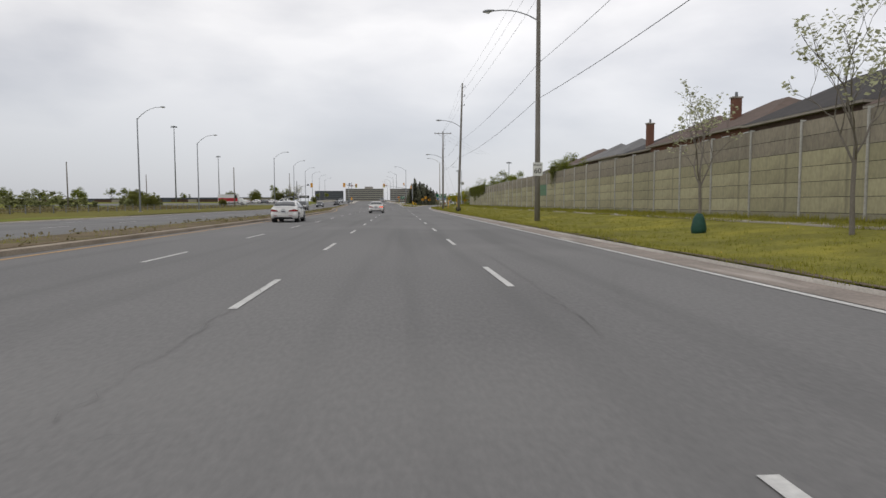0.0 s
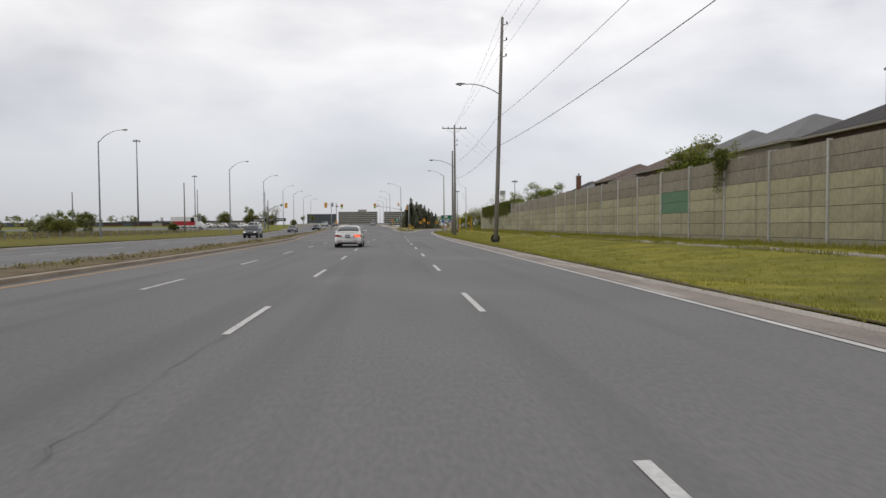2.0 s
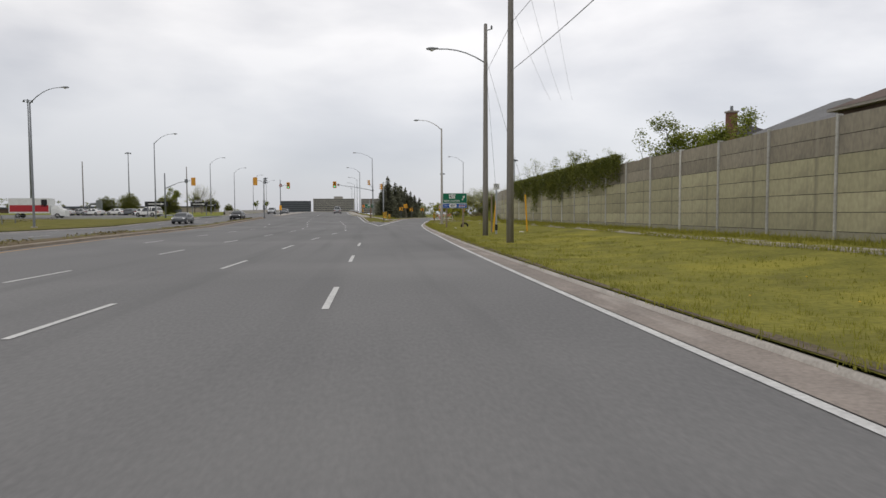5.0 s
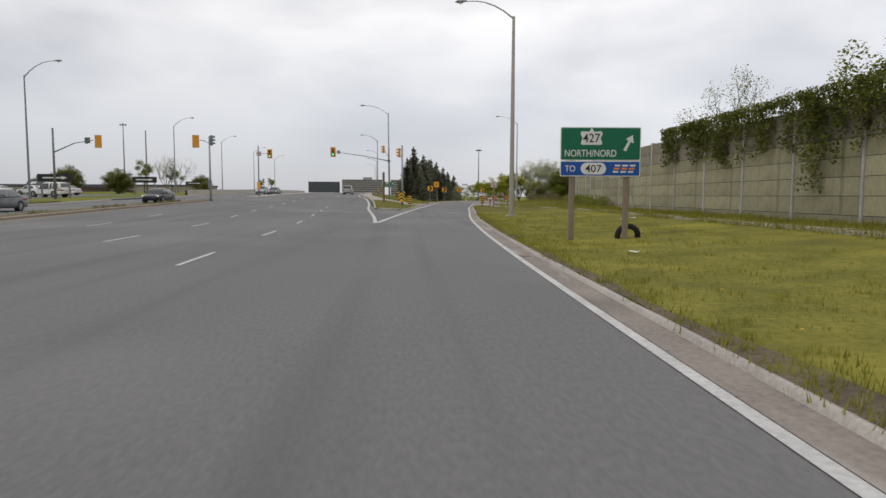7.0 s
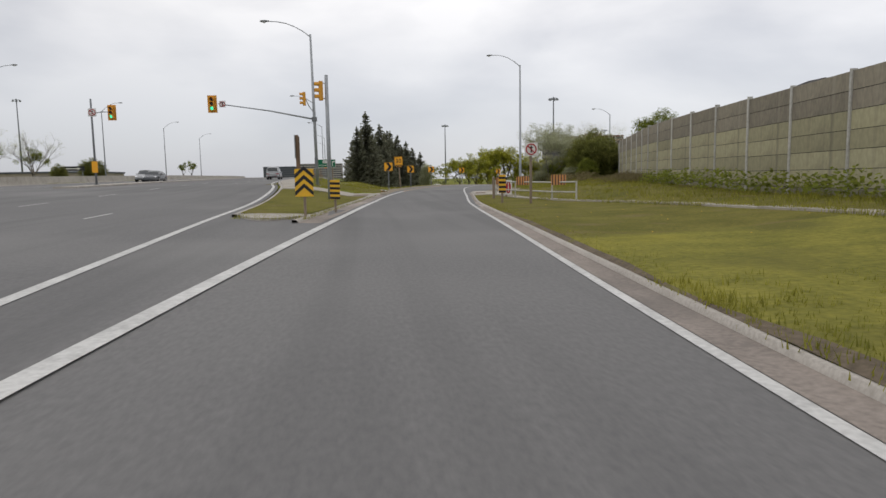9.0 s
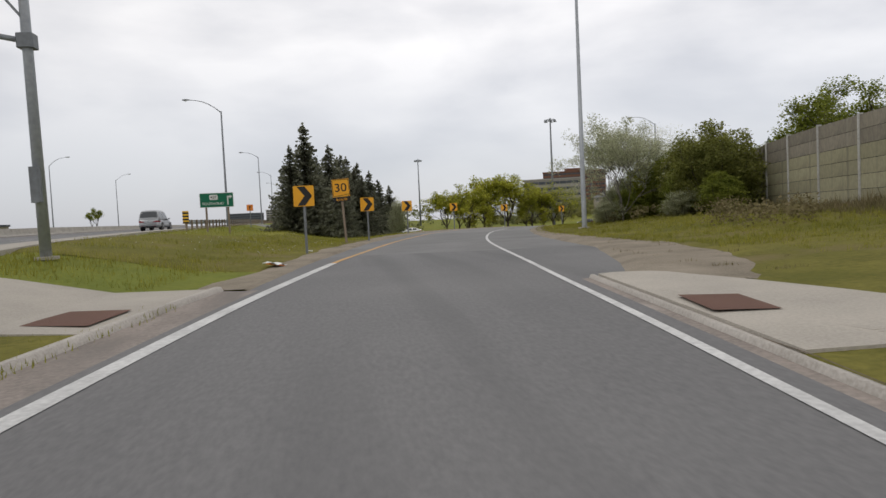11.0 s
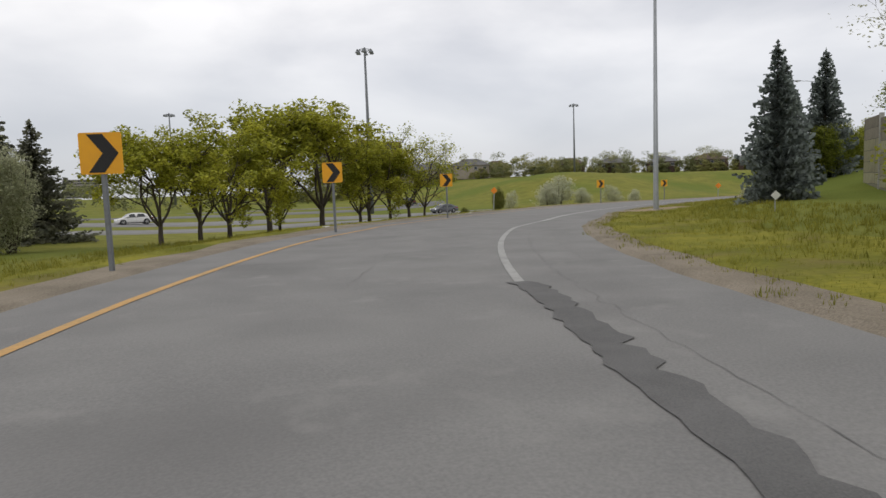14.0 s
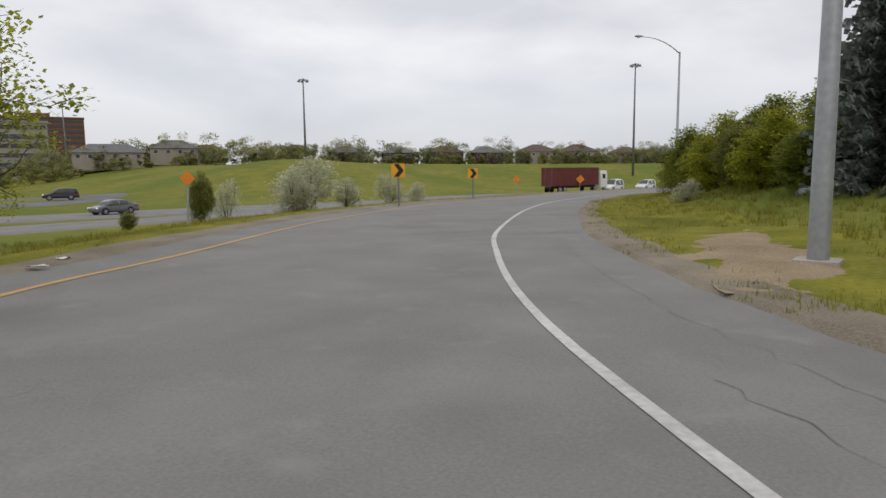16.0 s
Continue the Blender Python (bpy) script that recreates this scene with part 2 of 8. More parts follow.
PANEL_GREEN = mat("green_overpaint", (0.12, 0.225, 0.14), (0.11, 0.185, 0.12), rough=0.8, big=0.9, fine=10, bump=0.3)
WALL_POST = mat("wall_post_steel", (0.50, 0.495, 0.47), (0.34, 0.335, 0.31), rough=0.7, big=0.8, fine=10, bump=0.15, per_object=0.18)
GALV = mat("galvanised_steel", (0.40, 0.42, 0.44), (0.30, 0.32, 0.34), rough=0.55, metal=0.35, big=1.0, fine=9, bump=0.05)
GALV_DARK = mat("weathered_steel", (0.22, 0.235, 0.25), (0.16, 0.17, 0.18), rough=0.6, metal=0.3, big=1.0, fine=9, bump=0.05)
POLE_CONC = mat("spun_concrete_pole", (0.36, 0.34, 0.30), (0.28, 0.265, 0.24), rough=0.9, big=0.8, fine=24, bump=0.2)
POLE_WOOD = mat("weathered_pole_wood", (0.27, 0.255, 0.235), (0.175, 0.163, 0.148), rough=0.95, big=1.0, fine=14, bump=0.6, stretch=(6, 6, 0.5))
POST_WOOD = mat("sign_post_wood", (0.27, 0.22, 0.17), (0.19, 0.15, 0.115), rough=0.95, big=1.5, fine=12, bump=0.4, stretch=(5, 5, 0.6))
BROWN_WOOD = mat("brown_board_wood", (0.215, 0.145, 0.10), (0.14, 0.095, 0.065), rough=0.9, big=1.5, fine=12, bump=0.3)
WIRE = mat("cable_black", (0.05, 0.05, 0.055), rough=0.6, bump=0)
BLACK = mat("matt_black", (0.022, 0.022, 0.024), (0.03, 0.03, 0.03), rough=0.7, bump=0)
RUBBER = mat("tyre_rubber", (0.02, 0.02, 0.021), (0.032, 0.032, 0.032), rough=0.85, fine=40, bump=0.2)
SIGN_YELLOW = mat("sign_yellow", (0.83, 0.40, 0.025), (0.76, 0.36, 0.03), rough=0.5, big=1.5, fine=6, bump=0.0)
SIGN_AMBER = mat("sign_amber", (0.80, 0.47, 0.03), (0.72, 0.42, 0.04), rough=0.5, big=1.5, fine=6, bump=0.0)
SIGN_ORANGE = mat("sign_orange", (0.85, 0.26, 0.03), (0.75, 0.24, 0.04), rough=0.5, big=1.5, fine=6, bump=0.0)
BOARD_ORANGE = mat("sun_faded_orange", (0.72, 0.33, 0.10), (0.60, 0.30, 0.13), rough=0.6, big=3, fine=9, bump=0.0)
BOARD_BROWN = mat("faded_dark_stripe", (0.10, 0.065, 0.045), (0.15, 0.09, 0.06), rough=0.7, big=3, fine=9, bump=0.0)
SIGN_GREEN = mat("sign_green", (0.005, 0.145, 0.075), (0.01, 0.125, 0.07), rough=0.45, big=1.2, fine=6, bump=0.0)
SIGN_BLUE = mat("sign_blue", (0.012, 0.085, 0.36), (0.016, 0.08, 0.31), rough=0.45, big=1.2, fine=6, bump=0.0)
SIGN_WHITE = mat("sign_white", (0.72, 0.73, 0.72), (0.62, 0.63, 0.61), rough=0.5, big=1.5, fine=6, bump=0.0)
SIGN_RED = mat("sign_red", (0.45, 0.03, 0.04), (0.36, 0.03, 0.04), rough=0.5, bump=0.0)
SIGNAL_YELLOW = mat("signal_housing_yellow", (0.70, 0.33, 0.04), (0.60, 0.29, 0.04), rough=0.55, bump=0.0)
LENS_GREEN = mat("lit_green_lens", (0.05, 0.85, 0.45), rough=0.3, bump=0, emit=1.2)
LENS_RED = mat("lit_red_lens", (0.9, 0.06, 0.04), rough=0.3, bump=0, emit=1.2)
LENS_OFF = mat("dark_lens", (0.06, 0.045, 0.04), rough=0.3, bump=0)
BARK_PALE = mat("pale_bark", (0.22, 0.20, 0.175), (0.14, 0.125, 0.11), rough=0.95, big=2, fine=16, bump=0.6, stretch=(4, 4, 0.8))
BARK = mat("tree_bark", (0.115, 0.095, 0.08), (0.07, 0.058, 0.05), rough=0.95, big=2, fine=16, bump=0.7, stretch=(4, 4, 0.8))
LEAF_SPRING = mat("spring_leaves", (0.46, 0.45, 0.055), (0.23, 0.27, 0.035), rough=0.65, big=0.6, fine=3, bump=0, island=0.35, spec=0.2, leafy=0.55)
LEAF_MAPLE = mat("maple_leaves", (0.52, 0.50, 0.065), (0.24, 0.27, 0.04), rough=0.6, big=0.45, fine=2.2, bump=0, island=0.42, spec=0.25, leafy=0.55, amount=0.6)
WEED = mat("dead_weeds", (0.25, 0.205, 0.115), (0.15, 0.135, 0.06), rough=0.9, big=0.6, fine=3, bump=0, island=0.35, spec=0.1, leafy=0.3)
LEAF_GREEN = mat("green_leaves", (0.29, 0.315, 0.055), (0.145, 0.18, 0.033), rough=0.65, big=0.6, fine=3, bump=0, island=0.35, spec=0.2, leafy=0.55)
LEAF_DARK = mat("dark_leaves", (0.27, 0.275, 0.075), (0.15, 0.165, 0.045), rough=0.65, big=0.6, fine=3, bump=0, island=0.35, spec=0.2, leafy=0.55)
LEAF_SILVER = mat("silver_leaves", (0.53, 0.535, 0.37), (0.33, 0.35, 0.21), rough=0.7, big=0.6, fine=3, bump=0, island=0.3, spec=0.15, leafy=0.55)
LEAF_WHITE = mat("blossom_leaves", (0.66, 0.66, 0.52), (0.46, 0.48, 0.34), rough=0.75, big=0.6, fine=3, bump=0, island=0.3, spec=0.1, leafy=0.55)
# far foliage tones raised and greyed: distance haze put into the colour
WOODS_OLIVE = mat("hazy_olive_foliage", (0.42, 0.405, 0.16), (0.24, 0.245, 0.10), rough=0.8, big=0.2, fine=2, bump=0, island=0.3, spec=0.1, leafy=0.55)
WOODS_DARK = mat("hazy_dark_foliage", (0.32, 0.335, 0.16), (0.19, 0.205, 0.10), rough=0.8, big=0.2, fine=2, bump=0, island=0.3, spec=0.1, leafy=0.5)
LEAF_IVY = mat("ivy_leaves", (0.205, 0.215, 0.045), (0.105, 0.125, 0.028), rough=0.6, big=0.6, fine=3, bump=0, island=0.4, spec=0.25, leafy=0.3)
NEEDLE = mat("spruce_needles", (0.235, 0.235, 0.165), (0.13, 0.14, 0.10), rough=0.8, big=0.8, fine=3, bump=0, island=0.4, spec=0.1, leafy=0.3)
NEEDLE_BLUE = mat("blue_spruce_needles", (0.25, 0.285, 0.265), (0.14, 0.165, 0.155), rough=0.8, big=0.8, fine=3, bump=0, island=0.4, spec=0.1, leafy=0.3)
BRICK = mat("brown_brick", (0.20, 0.10, 0.07), (0.14, 0.07, 0.05), rough=0.95, big=1, fine=12, bump=0.3)
BRICK_DARK = mat("dark_brick", (0.11, 0.075, 0.06), (0.075, 0.05, 0.042), rough=0.95, big=1, fine=12, bump=0.3)
ROOF_BROWN = mat("brown_shingles", (0.155, 0.115, 0.098), (0.105, 0.08, 0.068), rough=0.95, big=0.8, fine=10, bump=0.5)
ROOF_GREY = mat("grey_shingles", (0.20, 0.20, 0.20), (0.14, 0.14, 0.14), rough=0.95, big=0.8, fine=10, bump=0.5)
ROOF_DARK = mat("dark_shingles", (0.07, 0.065, 0.065), (0.05, 0.048, 0.048), rough=0.95, big=0.8, fine=10, bump=0.5)
FASCIA = mat("fascia_paint", (0.34, 0.31, 0.27), rough=0.7, bump=0)
STUCCO = mat("beige_cladding", (0.36, 0.32, 0.27), (0.28, 0.25, 0.21), rough=0.9, big=0.5, fine=8, bump=0.2)
OFFICE_BAND = mat("office_concrete_band", (0.34, 0.32, 0.30), (0.27, 0.255, 0.24), rough=0.9, big=0.3, fine=4, bump=0.1)
OFFICE_DARK = mat("office_dark_cladding", (0.10, 0.11, 0.13), (0.075, 0.082, 0.10), rough=0.7, big=0.3, fine=4, bump=0.1)
WINDOW_DARK = mat("dark_glazing", (0.035, 0.042, 0.052), (0.05, 0.058, 0.07), rough=0.12, spec=0.6, bump=0)
CAR_WHITE = mat("white_car_paint", (0.74, 0.74, 0.73), (0.68, 0.68, 0.67), rough=0.25, spec=0.55, big=1, fine=4, bump=0)
CAR_BLACK = mat("black_car_paint", (0.02, 0.021, 0.024), (0.028, 0.028, 0.03), rough=0.22, spec=0.6, bump=0)
CAR_GREY = mat("grey_car_paint", (0.13, 0.14, 0.15), (0.11, 0.115, 0.125), rough=0.25, spec=0.55, bump=0)
CAR_SILVER = mat("silver_car_paint", (0.38, 0.39, 0.40), (0.33, 0.34, 0.35), rough=0.3, metal=0.3, spec=0.5, bump=0)
CAR_RED = mat("dark_red_car_paint", (0.16, 0.02, 0.025), rough=0.25, spec=0.55, bump=0)
CAR_GLASS = mat("tinted_car_glass", (0.03, 0.036, 0.04), (0.04, 0.046, 0.05), rough=0.05, spec=0.8, bump=0)
RIM = mat("alloy_rim", (0.46, 0.455, 0.45), (0.30, 0.30, 0.29), rough=0.4, metal=0.6, bump=0)
TAIL = mat("tail_lamp_red", (0.30, 0.015, 0.02), (0.22, 0.012, 0.015), rough=0.2, spec=0.6, bump=0)
TAIL_LIT = mat("lit_tail_lamp", (0.95, 0.16, 0.06), rough=0.3, bump=0, emit=1.6)
HEADLAMP = mat("headlamp_glass", (0.75, 0.76, 0.78), rough=0.15, spec=0.7, bump=0, emit=0.5)
PLATE_BLUE = mat("blue_plate", (0.02, 0.035, 0.09), rough=0.5, bump=0)
PLATE_WHITE = mat("white_plate", (0.6, 0.62, 0.64), rough=0.5, bump=0)
CONTAINER = mat("container_red", (0.17, 0.045, 0.04), (0.12, 0.035, 0.032), rough=0.7, big=0.6, fine=6, bump=0.1)
PLASTIC_GREEN = mat("watering_bag_green", (0.02, 0.075, 0.055), (0.015, 0.055, 0.04), rough=0.6, big=3, fine=12, bump=0.3)
GUARD_YELLOW = mat("guy_guard_yellow", (0.78, 0.42, 0.02), (0.68, 0.36, 0.03), rough=0.5, bump=0)
TACTILE = mat("rust_tactile_plate", (0.16, 0.085, 0.06), (0.11, 0.06, 0.045), rough=0.9, fine=60, bump=0.5)
LAMP_HEAD = mat("lamp_head_grey", (0.30, 0.31, 0.32), (0.24, 0.25, 0.26), rough=0.5, bump=0)


# ---------- small geometry kit ----------
class Shape:
    """Vertices and faces of one part."""

    def __init__(self):
        self.v, self.f = [], []

    def add(self, verts, faces):
        k = len(self.v)
        self.v += [tuple(p) for p in verts]
        self.f += [tuple(i + k for i in face) for face in faces]
        return self

    def box(self, cx, cy, cz, sx, sy, sz, rz=0.0, bevel=0.0):
        """A box about its centre, its upright edges cut by bevel, turned about z."""
        hx, hy, hz = sx / 2, sy / 2, sz / 2
        if bevel:
            b = min(bevel, hx * 0.8, hy * 0.8)
            ring = [(-hx + b, -hy), (hx - b, -hy), (hx, -hy + b), (hx, hy - b), (hx - b, hy), (-hx + b, hy), (-hx, hy - b), (-hx, -hy + b)]
        else:
            ring = [(-hx, -hy), (hx, -hy), (hx, hy), (-hx, hy)]
        c, s = math.cos(rz), math.sin(rz)
        n = len(ring)
        pts = [(cx + c * x - s * y, cy + s * x + c * y, cz + z) for z in (-hz, hz) for x, y in ring]
        faces = [tuple(range(n - 1, -1, -1)), tuple(range(n, 2 * n))]
        faces += [(i, (i + 1) % n, n + (i + 1) % n, n + i) for i in range(n)]
        return self.add(pts, faces)

    def tube(self, pts, radii, n=10, caps=True):
        """A round rod through the points, with a radius at each."""
        pts = [Vector(p) for p in pts]
        if not isinstance(radii, (list, tuple)):
            radii = [radii] * len(pts)
        out, side = [], None
        for i, p in enumerate(pts):
            d = (pts[min(i + 1, len(pts) - 1)] - pts[max(i - 1, 0)]).normalized()
            if side is None:
                side = d.orthogonal().normalized()
            side = (side - d * side.dot(d)).normalized()
            up = d.cross(side)
            out += [p + radii[i] * (math.cos(a) * side + math.sin(a) * up) for a in (2 * math.pi * k / n for k in range(n))]
        faces = [(i * n + k, i * n + (k + 1) % n, (i + 1) * n + (k + 1) % n, (i + 1) * n + k) for i in range(len(pts) - 1) for k in range(n)]
        if caps:
            faces += [tuple(range(n - 1, -1, -1)), tuple(range((len(pts) - 1) * n, len(pts) * n))]
        return self.add(out, faces)

    def plate(self, outline, y0, y1):
        """An outline in x and z, thick from y0 to y1."""
        n = len(outline)
        pts = [(x, y, z) for y in (y0, y1) for x, z in outline]
        faces = [tuple(range(n)), tuple(range(2 * n - 1, n - 1, -1))]
        faces += [((i + 1) % n, i, n + i, n + (i + 1) % n) for i in range(n)]
        return self.add(pts, faces)

    def rows(self, rows, close=False):
        """A sheet through rows of points of the same length."""
        n = len(rows[0])
        pts = [p for row in rows for p in row]
        m = n if close else n - 1
        faces = [(i * n + k, i * n + (k + 1) % n, (i + 1) * n + (k + 1) % n, (i + 1) * n + k) for i in range(len(rows) - 1) for k in range(m)]
        return self.add(pts, faces)

    def loft(self, rings):
        """Closed rings skinned and capped."""
        n, k = len(rings[0]), len(rings)
        pts = [p for ring in rings for p in ring]
        faces = [(i * n + j, i * n + (j + 1) % n, (i + 1) * n + (j + 1) % n, (i + 1) * n + j) for i in range(k - 1) for j in range(n)]
        faces += [tuple(range(n - 1, -1, -1)), tuple(range((k - 1) * n, k * n))]
        return self.add(pts, faces)

    def mesh(self, name, material, smooth=False):
        me = bpy.data.meshes.new(name)
        me.from_pydata(self.v, [], self.f)
        me.materials.append(material)
        if smooth:
            me.polygons.foreach_set("use_smooth", [True] * len(me.polygons))
        me.update()
        return me


def part(name, shape, material, parent=None, label="", smooth=False):
    """One mesh object under its thing."""
    data = shape.mesh(name, material, smooth) if isinstance(shape, Shape) else shape
    ob = new(name, data)
    if parent is not None:
        ob.parent = parent
    return tagged(ob, label)


def thing(name, label, category, group="", m=None, kind=""):
    """An empty at the base of a thing, which carries its parts."""
    ob = new(name)
    ob.empty_display_size = 0.2
    if m is not None:
        ob.matrix_basis = m
    return tagged(ob, label, category, group, kind)


def structure(name, shape, material, label, category, smooth=False):
    return tagged(part(name, shape, material, None, label, smooth), "", category, "", "structure")


def fit_mesh(name, body, size, material, width=None):
    """Flat lettering standing in the x-z plane, its middle at the origin, facing -y."""
    cu = bpy.data.curves.new(name, "FONT")
    cu.body, cu.size, cu.align_x, cu.align_y = body, size, "CENTER", "CENTER"
    cu.extrude, cu.offset = 0.002, 0.006 * size
    ob = new(name, cu)
    deps = bpy.context.evaluated_depsgraph_get()
    me = bpy.data.meshes.new_from_object(ob.evaluated_get(deps))
    bpy.data.objects.remove(ob)
    me.transform(Matrix.Rotation(radians(90), 4, "X"))
    xs = [v.co.x for v in me.vertices]
    zs = [v.co.z for v in me.vertices]
    me.transform(Matrix.Translation((-(min(xs) + max(xs)) / 2, 0, -(min(zs) + max(zs)) / 2)))
    if width:
        me.transform(Matrix.Diagonal((width / (max(xs) - min(xs)), 1, 1, 1)))
    me.materials.clear()
    me.materials.append(material)
    return me


def lettering(name, body, size, material, parent, x, y, z, width=None, label=""):
    ob = part(name, fit_mesh(name, body, size, material, width), None, parent, label)
    ob.location = (x, y, z)
    return ob


def curve_of(points):
    """x as a smooth function of y through points (y, x)."""
    ys, xs = [p[0] for p in points], [p[1] for p in points]
    return lambda y: float(np.interp(y, ys, xs))


# ---------- the lie of the land ----------
def along(points, step):
    """Points every step metres on a rounded line through the given ones."""
    p = np.array(points, float)
    q = np.vstack([2 * p[0] - p[1], p, 2 * p[-1] - p[-2]])
    fine = []
    for i in range(1, len(q) - 2):
        for u in np.linspace(0, 1, 24, endpoint=False):
            a, b, c, d = q[i - 1], q[i], q[i + 1], q[i + 2]
            fine.append(0.5 * (2 * b + (c - a) * u + (2 * a - 5 * b + 4 * c - d) * u * u + (3 * b - a - 3 * c + d) * u ** 3))
    fine.append(p[-1])
    fine = np.array(fine)
    s = np.r_[0, np.cumsum(np.linalg.norm(np.diff(fine, axis=0), axis=1))]
    k = np.linspace(0, s[-1], max(2, int(s[-1] / step) + 1))
    return np.stack([np.interp(k, s, fine[:, 0]), np.interp(k, s, fine[:, 1])], 1)


def shifted(line, off):
    """A line moved sideways: off to the right of its way, one number or one for each point."""
    d = np.gradient(line, axis=0)
    d /= np.linalg.norm(d, axis=1)[:, None]
    return line + np.stack([d[:, 1], -d[:, 0]], 1) * np.reshape(off, (-1, 1))


# the right edge line of the road, which turns into the ramp's inner line
EDGE_R = along([(5.4, -140), (5.45, -30), (5.55, 10), (5.6, 40), (5.75, 65), (6.15, 85), (6.75, 102), (7.35, 118), (8.05, 131), (9.1, 145),
                (10.6, 160), (12.2, 176), (13.7, 187), (15.1, 197), (17.3, 210), (20.3, 221.7), (23.4, 230.5), (26.9, 238.2), (30.9, 245), (35.1, 250.7), (38.3, 254.1), (42.3, 257.9), (46.7, 262.15),
                (51.5, 265.8), (57.4, 269.5), (70, 275.6), (84, 280.5), (104, 284), (140, 282), (180, 270), (230, 245)], 1.0)
# the ramp's outer line from the gore on
EDGE_L = along([(3.45, 136.3), (4.9, 155), (6.8, 177), (8.1, 188), (9.8, 197.5), (13.2, 213.5), (15.8, 222.8), (18.6, 232.2), (22.6, 241.8),
                (27.4, 250.6), (31.6, 256.1), (34.9, 260.6), (43.3, 268.3), (47.9, 271.2), (59, 278.1), (75.5, 284.8), (90, 287.5), (108, 290.6), (142, 289.5), (183, 277.5), (233, 252.5)], 1.0)
# the right edge of the through lanes beyond the gore
MAIN_R = along([(3.35, 136.3), (2.85, 146), (1.55, 165), (0.95, 178), (0.35, 188), (-0.35, 195.5), (-1.7, 205), (-3.0, 222), (-4.2, 250), (-6.5, 300), (-12, 420), (-20, 620)], 2.0)
main_x = curve_of([(y, x) for x, y in MAIN_R])
x_left_of = curve_of([(y, x) for x, y in EDGE_L[::4] if y < 262])
x_right_of = curve_of([(y, x) for x, y in EDGE_R[::4] if y < 262])
median_e = curve_of([(-140, -9.3), (30, -9.6), (60, -10.2), (75, -11.0), (100, -13.6), (130, -15.6), (150, -16.2), (178, -16.4), (205, -16.6), (250, -19), (600, -36)])
median_w = curve_of([(-140, -12.6), (30, -12.6), (60, -13.2), (100, -15.6), (130, -17.2), (178, -17.4), (205, -18), (250, -20.5), (600, -38)])
far_kerb = curve_of([(-140, -25.5), (60, -25.8), (130, -26.2), (178, -27.5), (205, -29), (250, -32), (600, -52)])
ramp_z = curve_of([(190, 0), (200, .15), (210, .28), (220, .3), (242, .36), (252, .33), (264, .28), (275, .17), (287, .05), (298, -.15),
                   (311, -.34), (350, -.68), (370, -.95), (450, -1.8), (600, -2.2)])
main_z = curve_of([(135, 0), (176, .75), (220, 1.35), (300, 2.1), (400, 2.6), (700, 2.7)])


def smooth(a, b, x):
    u = min(1.0, max(0.0, (x - a) / (b - a)))
    return u * u * (3 - 2 * u)


def side_of(line, x, y):
    """How far a place lies to the right (+) or left (-) of a line, and the nearest point's number."""
    d = line - (x, y)
    k = int(np.argmin((d * d).sum(1)))
    i, j = max(k - 1, 0), min(k + 1, len(line) - 1)
    t = line[j] - line[i]
    cross = t[0] * (y - line[k][1]) - t[1] * (x - line[k][0])
    return math.copysign(float(np.hypot(*d[k])), -cross), k


def land(x, y):
    """The height of the paved level at a place."""
    g = ramp_z(max(x, 0) + y)
    if y < 120:
        return g
    near = min(1.0, max(0.0, (6 - x) / 20))
    kx = main_x(y) + 2.4
    wide = min(8.5, max(3.0, x_left_of(min(y, 258)) - 2.5 - kx))
    far = 1 - smooth(kx, kx + wide, x)
    k = smooth(170, 205, y)
    return g + (main_z(y) - g) * (near * (1 - k) + far * k)


WALL_LINE = along([(17.0, -75), (17.05, 30), (17.3, 60), (17.75, 78), (18.5, 98), (19.3, 120), (20.3, 144), (22.0, 158), (26.2, 182), (30.5, 197), (36.2, 215),
                   (44, 231), (55, 246), (64.6, 254.8)], 0.5)
wall_x = curve_of([(y, x) for x, y in WALL_LINE[::6]])


def ground(x, y):
    """The height of grass and soil."""
    z = land(x, y)
    if x > 0 and -80 < y < 520 and x < 420:
        r, k = side_of(EDGE_R, x, y)
        lf = side_of(EDGE_L, x, y)[0] if y > 190 else 9
        if r > 0:
            late = smooth(183, 197, y) if x < 45 else 1.0
            if late < 1:
                z += (1 - late) * (0.09 * smooth(0.4, 0.7, r) + 0.41 * smooth(2.5, 10, r))
            if late > 0:
                z += late * (0.04 + 0.55 * smooth(5, 13, r)) + 1.9 * smooth(5, 17, r) * smooth(54, 74, x) * smooth(228, 246, y) * (1 - smooth(26, 44, r))
        elif lf < 0 and y > 200:
            z += 0.03 - 0.55 * smooth(2.5, 8, -lf) * smooth(6, 12, x)
            hill = 0.12 + 0.88 * smooth(82, 135, x - 0.12 * (y - 340))
            z += (-(1.05 - 0.65 * smooth(98, 116, x)) * smooth(7, 22, -lf) + 6.2 * hill * smooth(44, 86, -lf) + 2.0 * hill * smooth(90, 240, -lf)) * smooth(8, 38, x) * smooth(235, 262, y)
            z += 0.48 * math.exp(-((x - 5.8) / 2.1) ** 2 - ((y - 236) / 11) ** 2)
            z += 3.8 * math.exp(-((x - 122) / 26) ** 2 - ((y - 350) / 22) ** 2)
    elif x < -26:
        z += 0.12
    return z + 0.03 * noise.noise((x * 0.3, y * 0.3, 0))


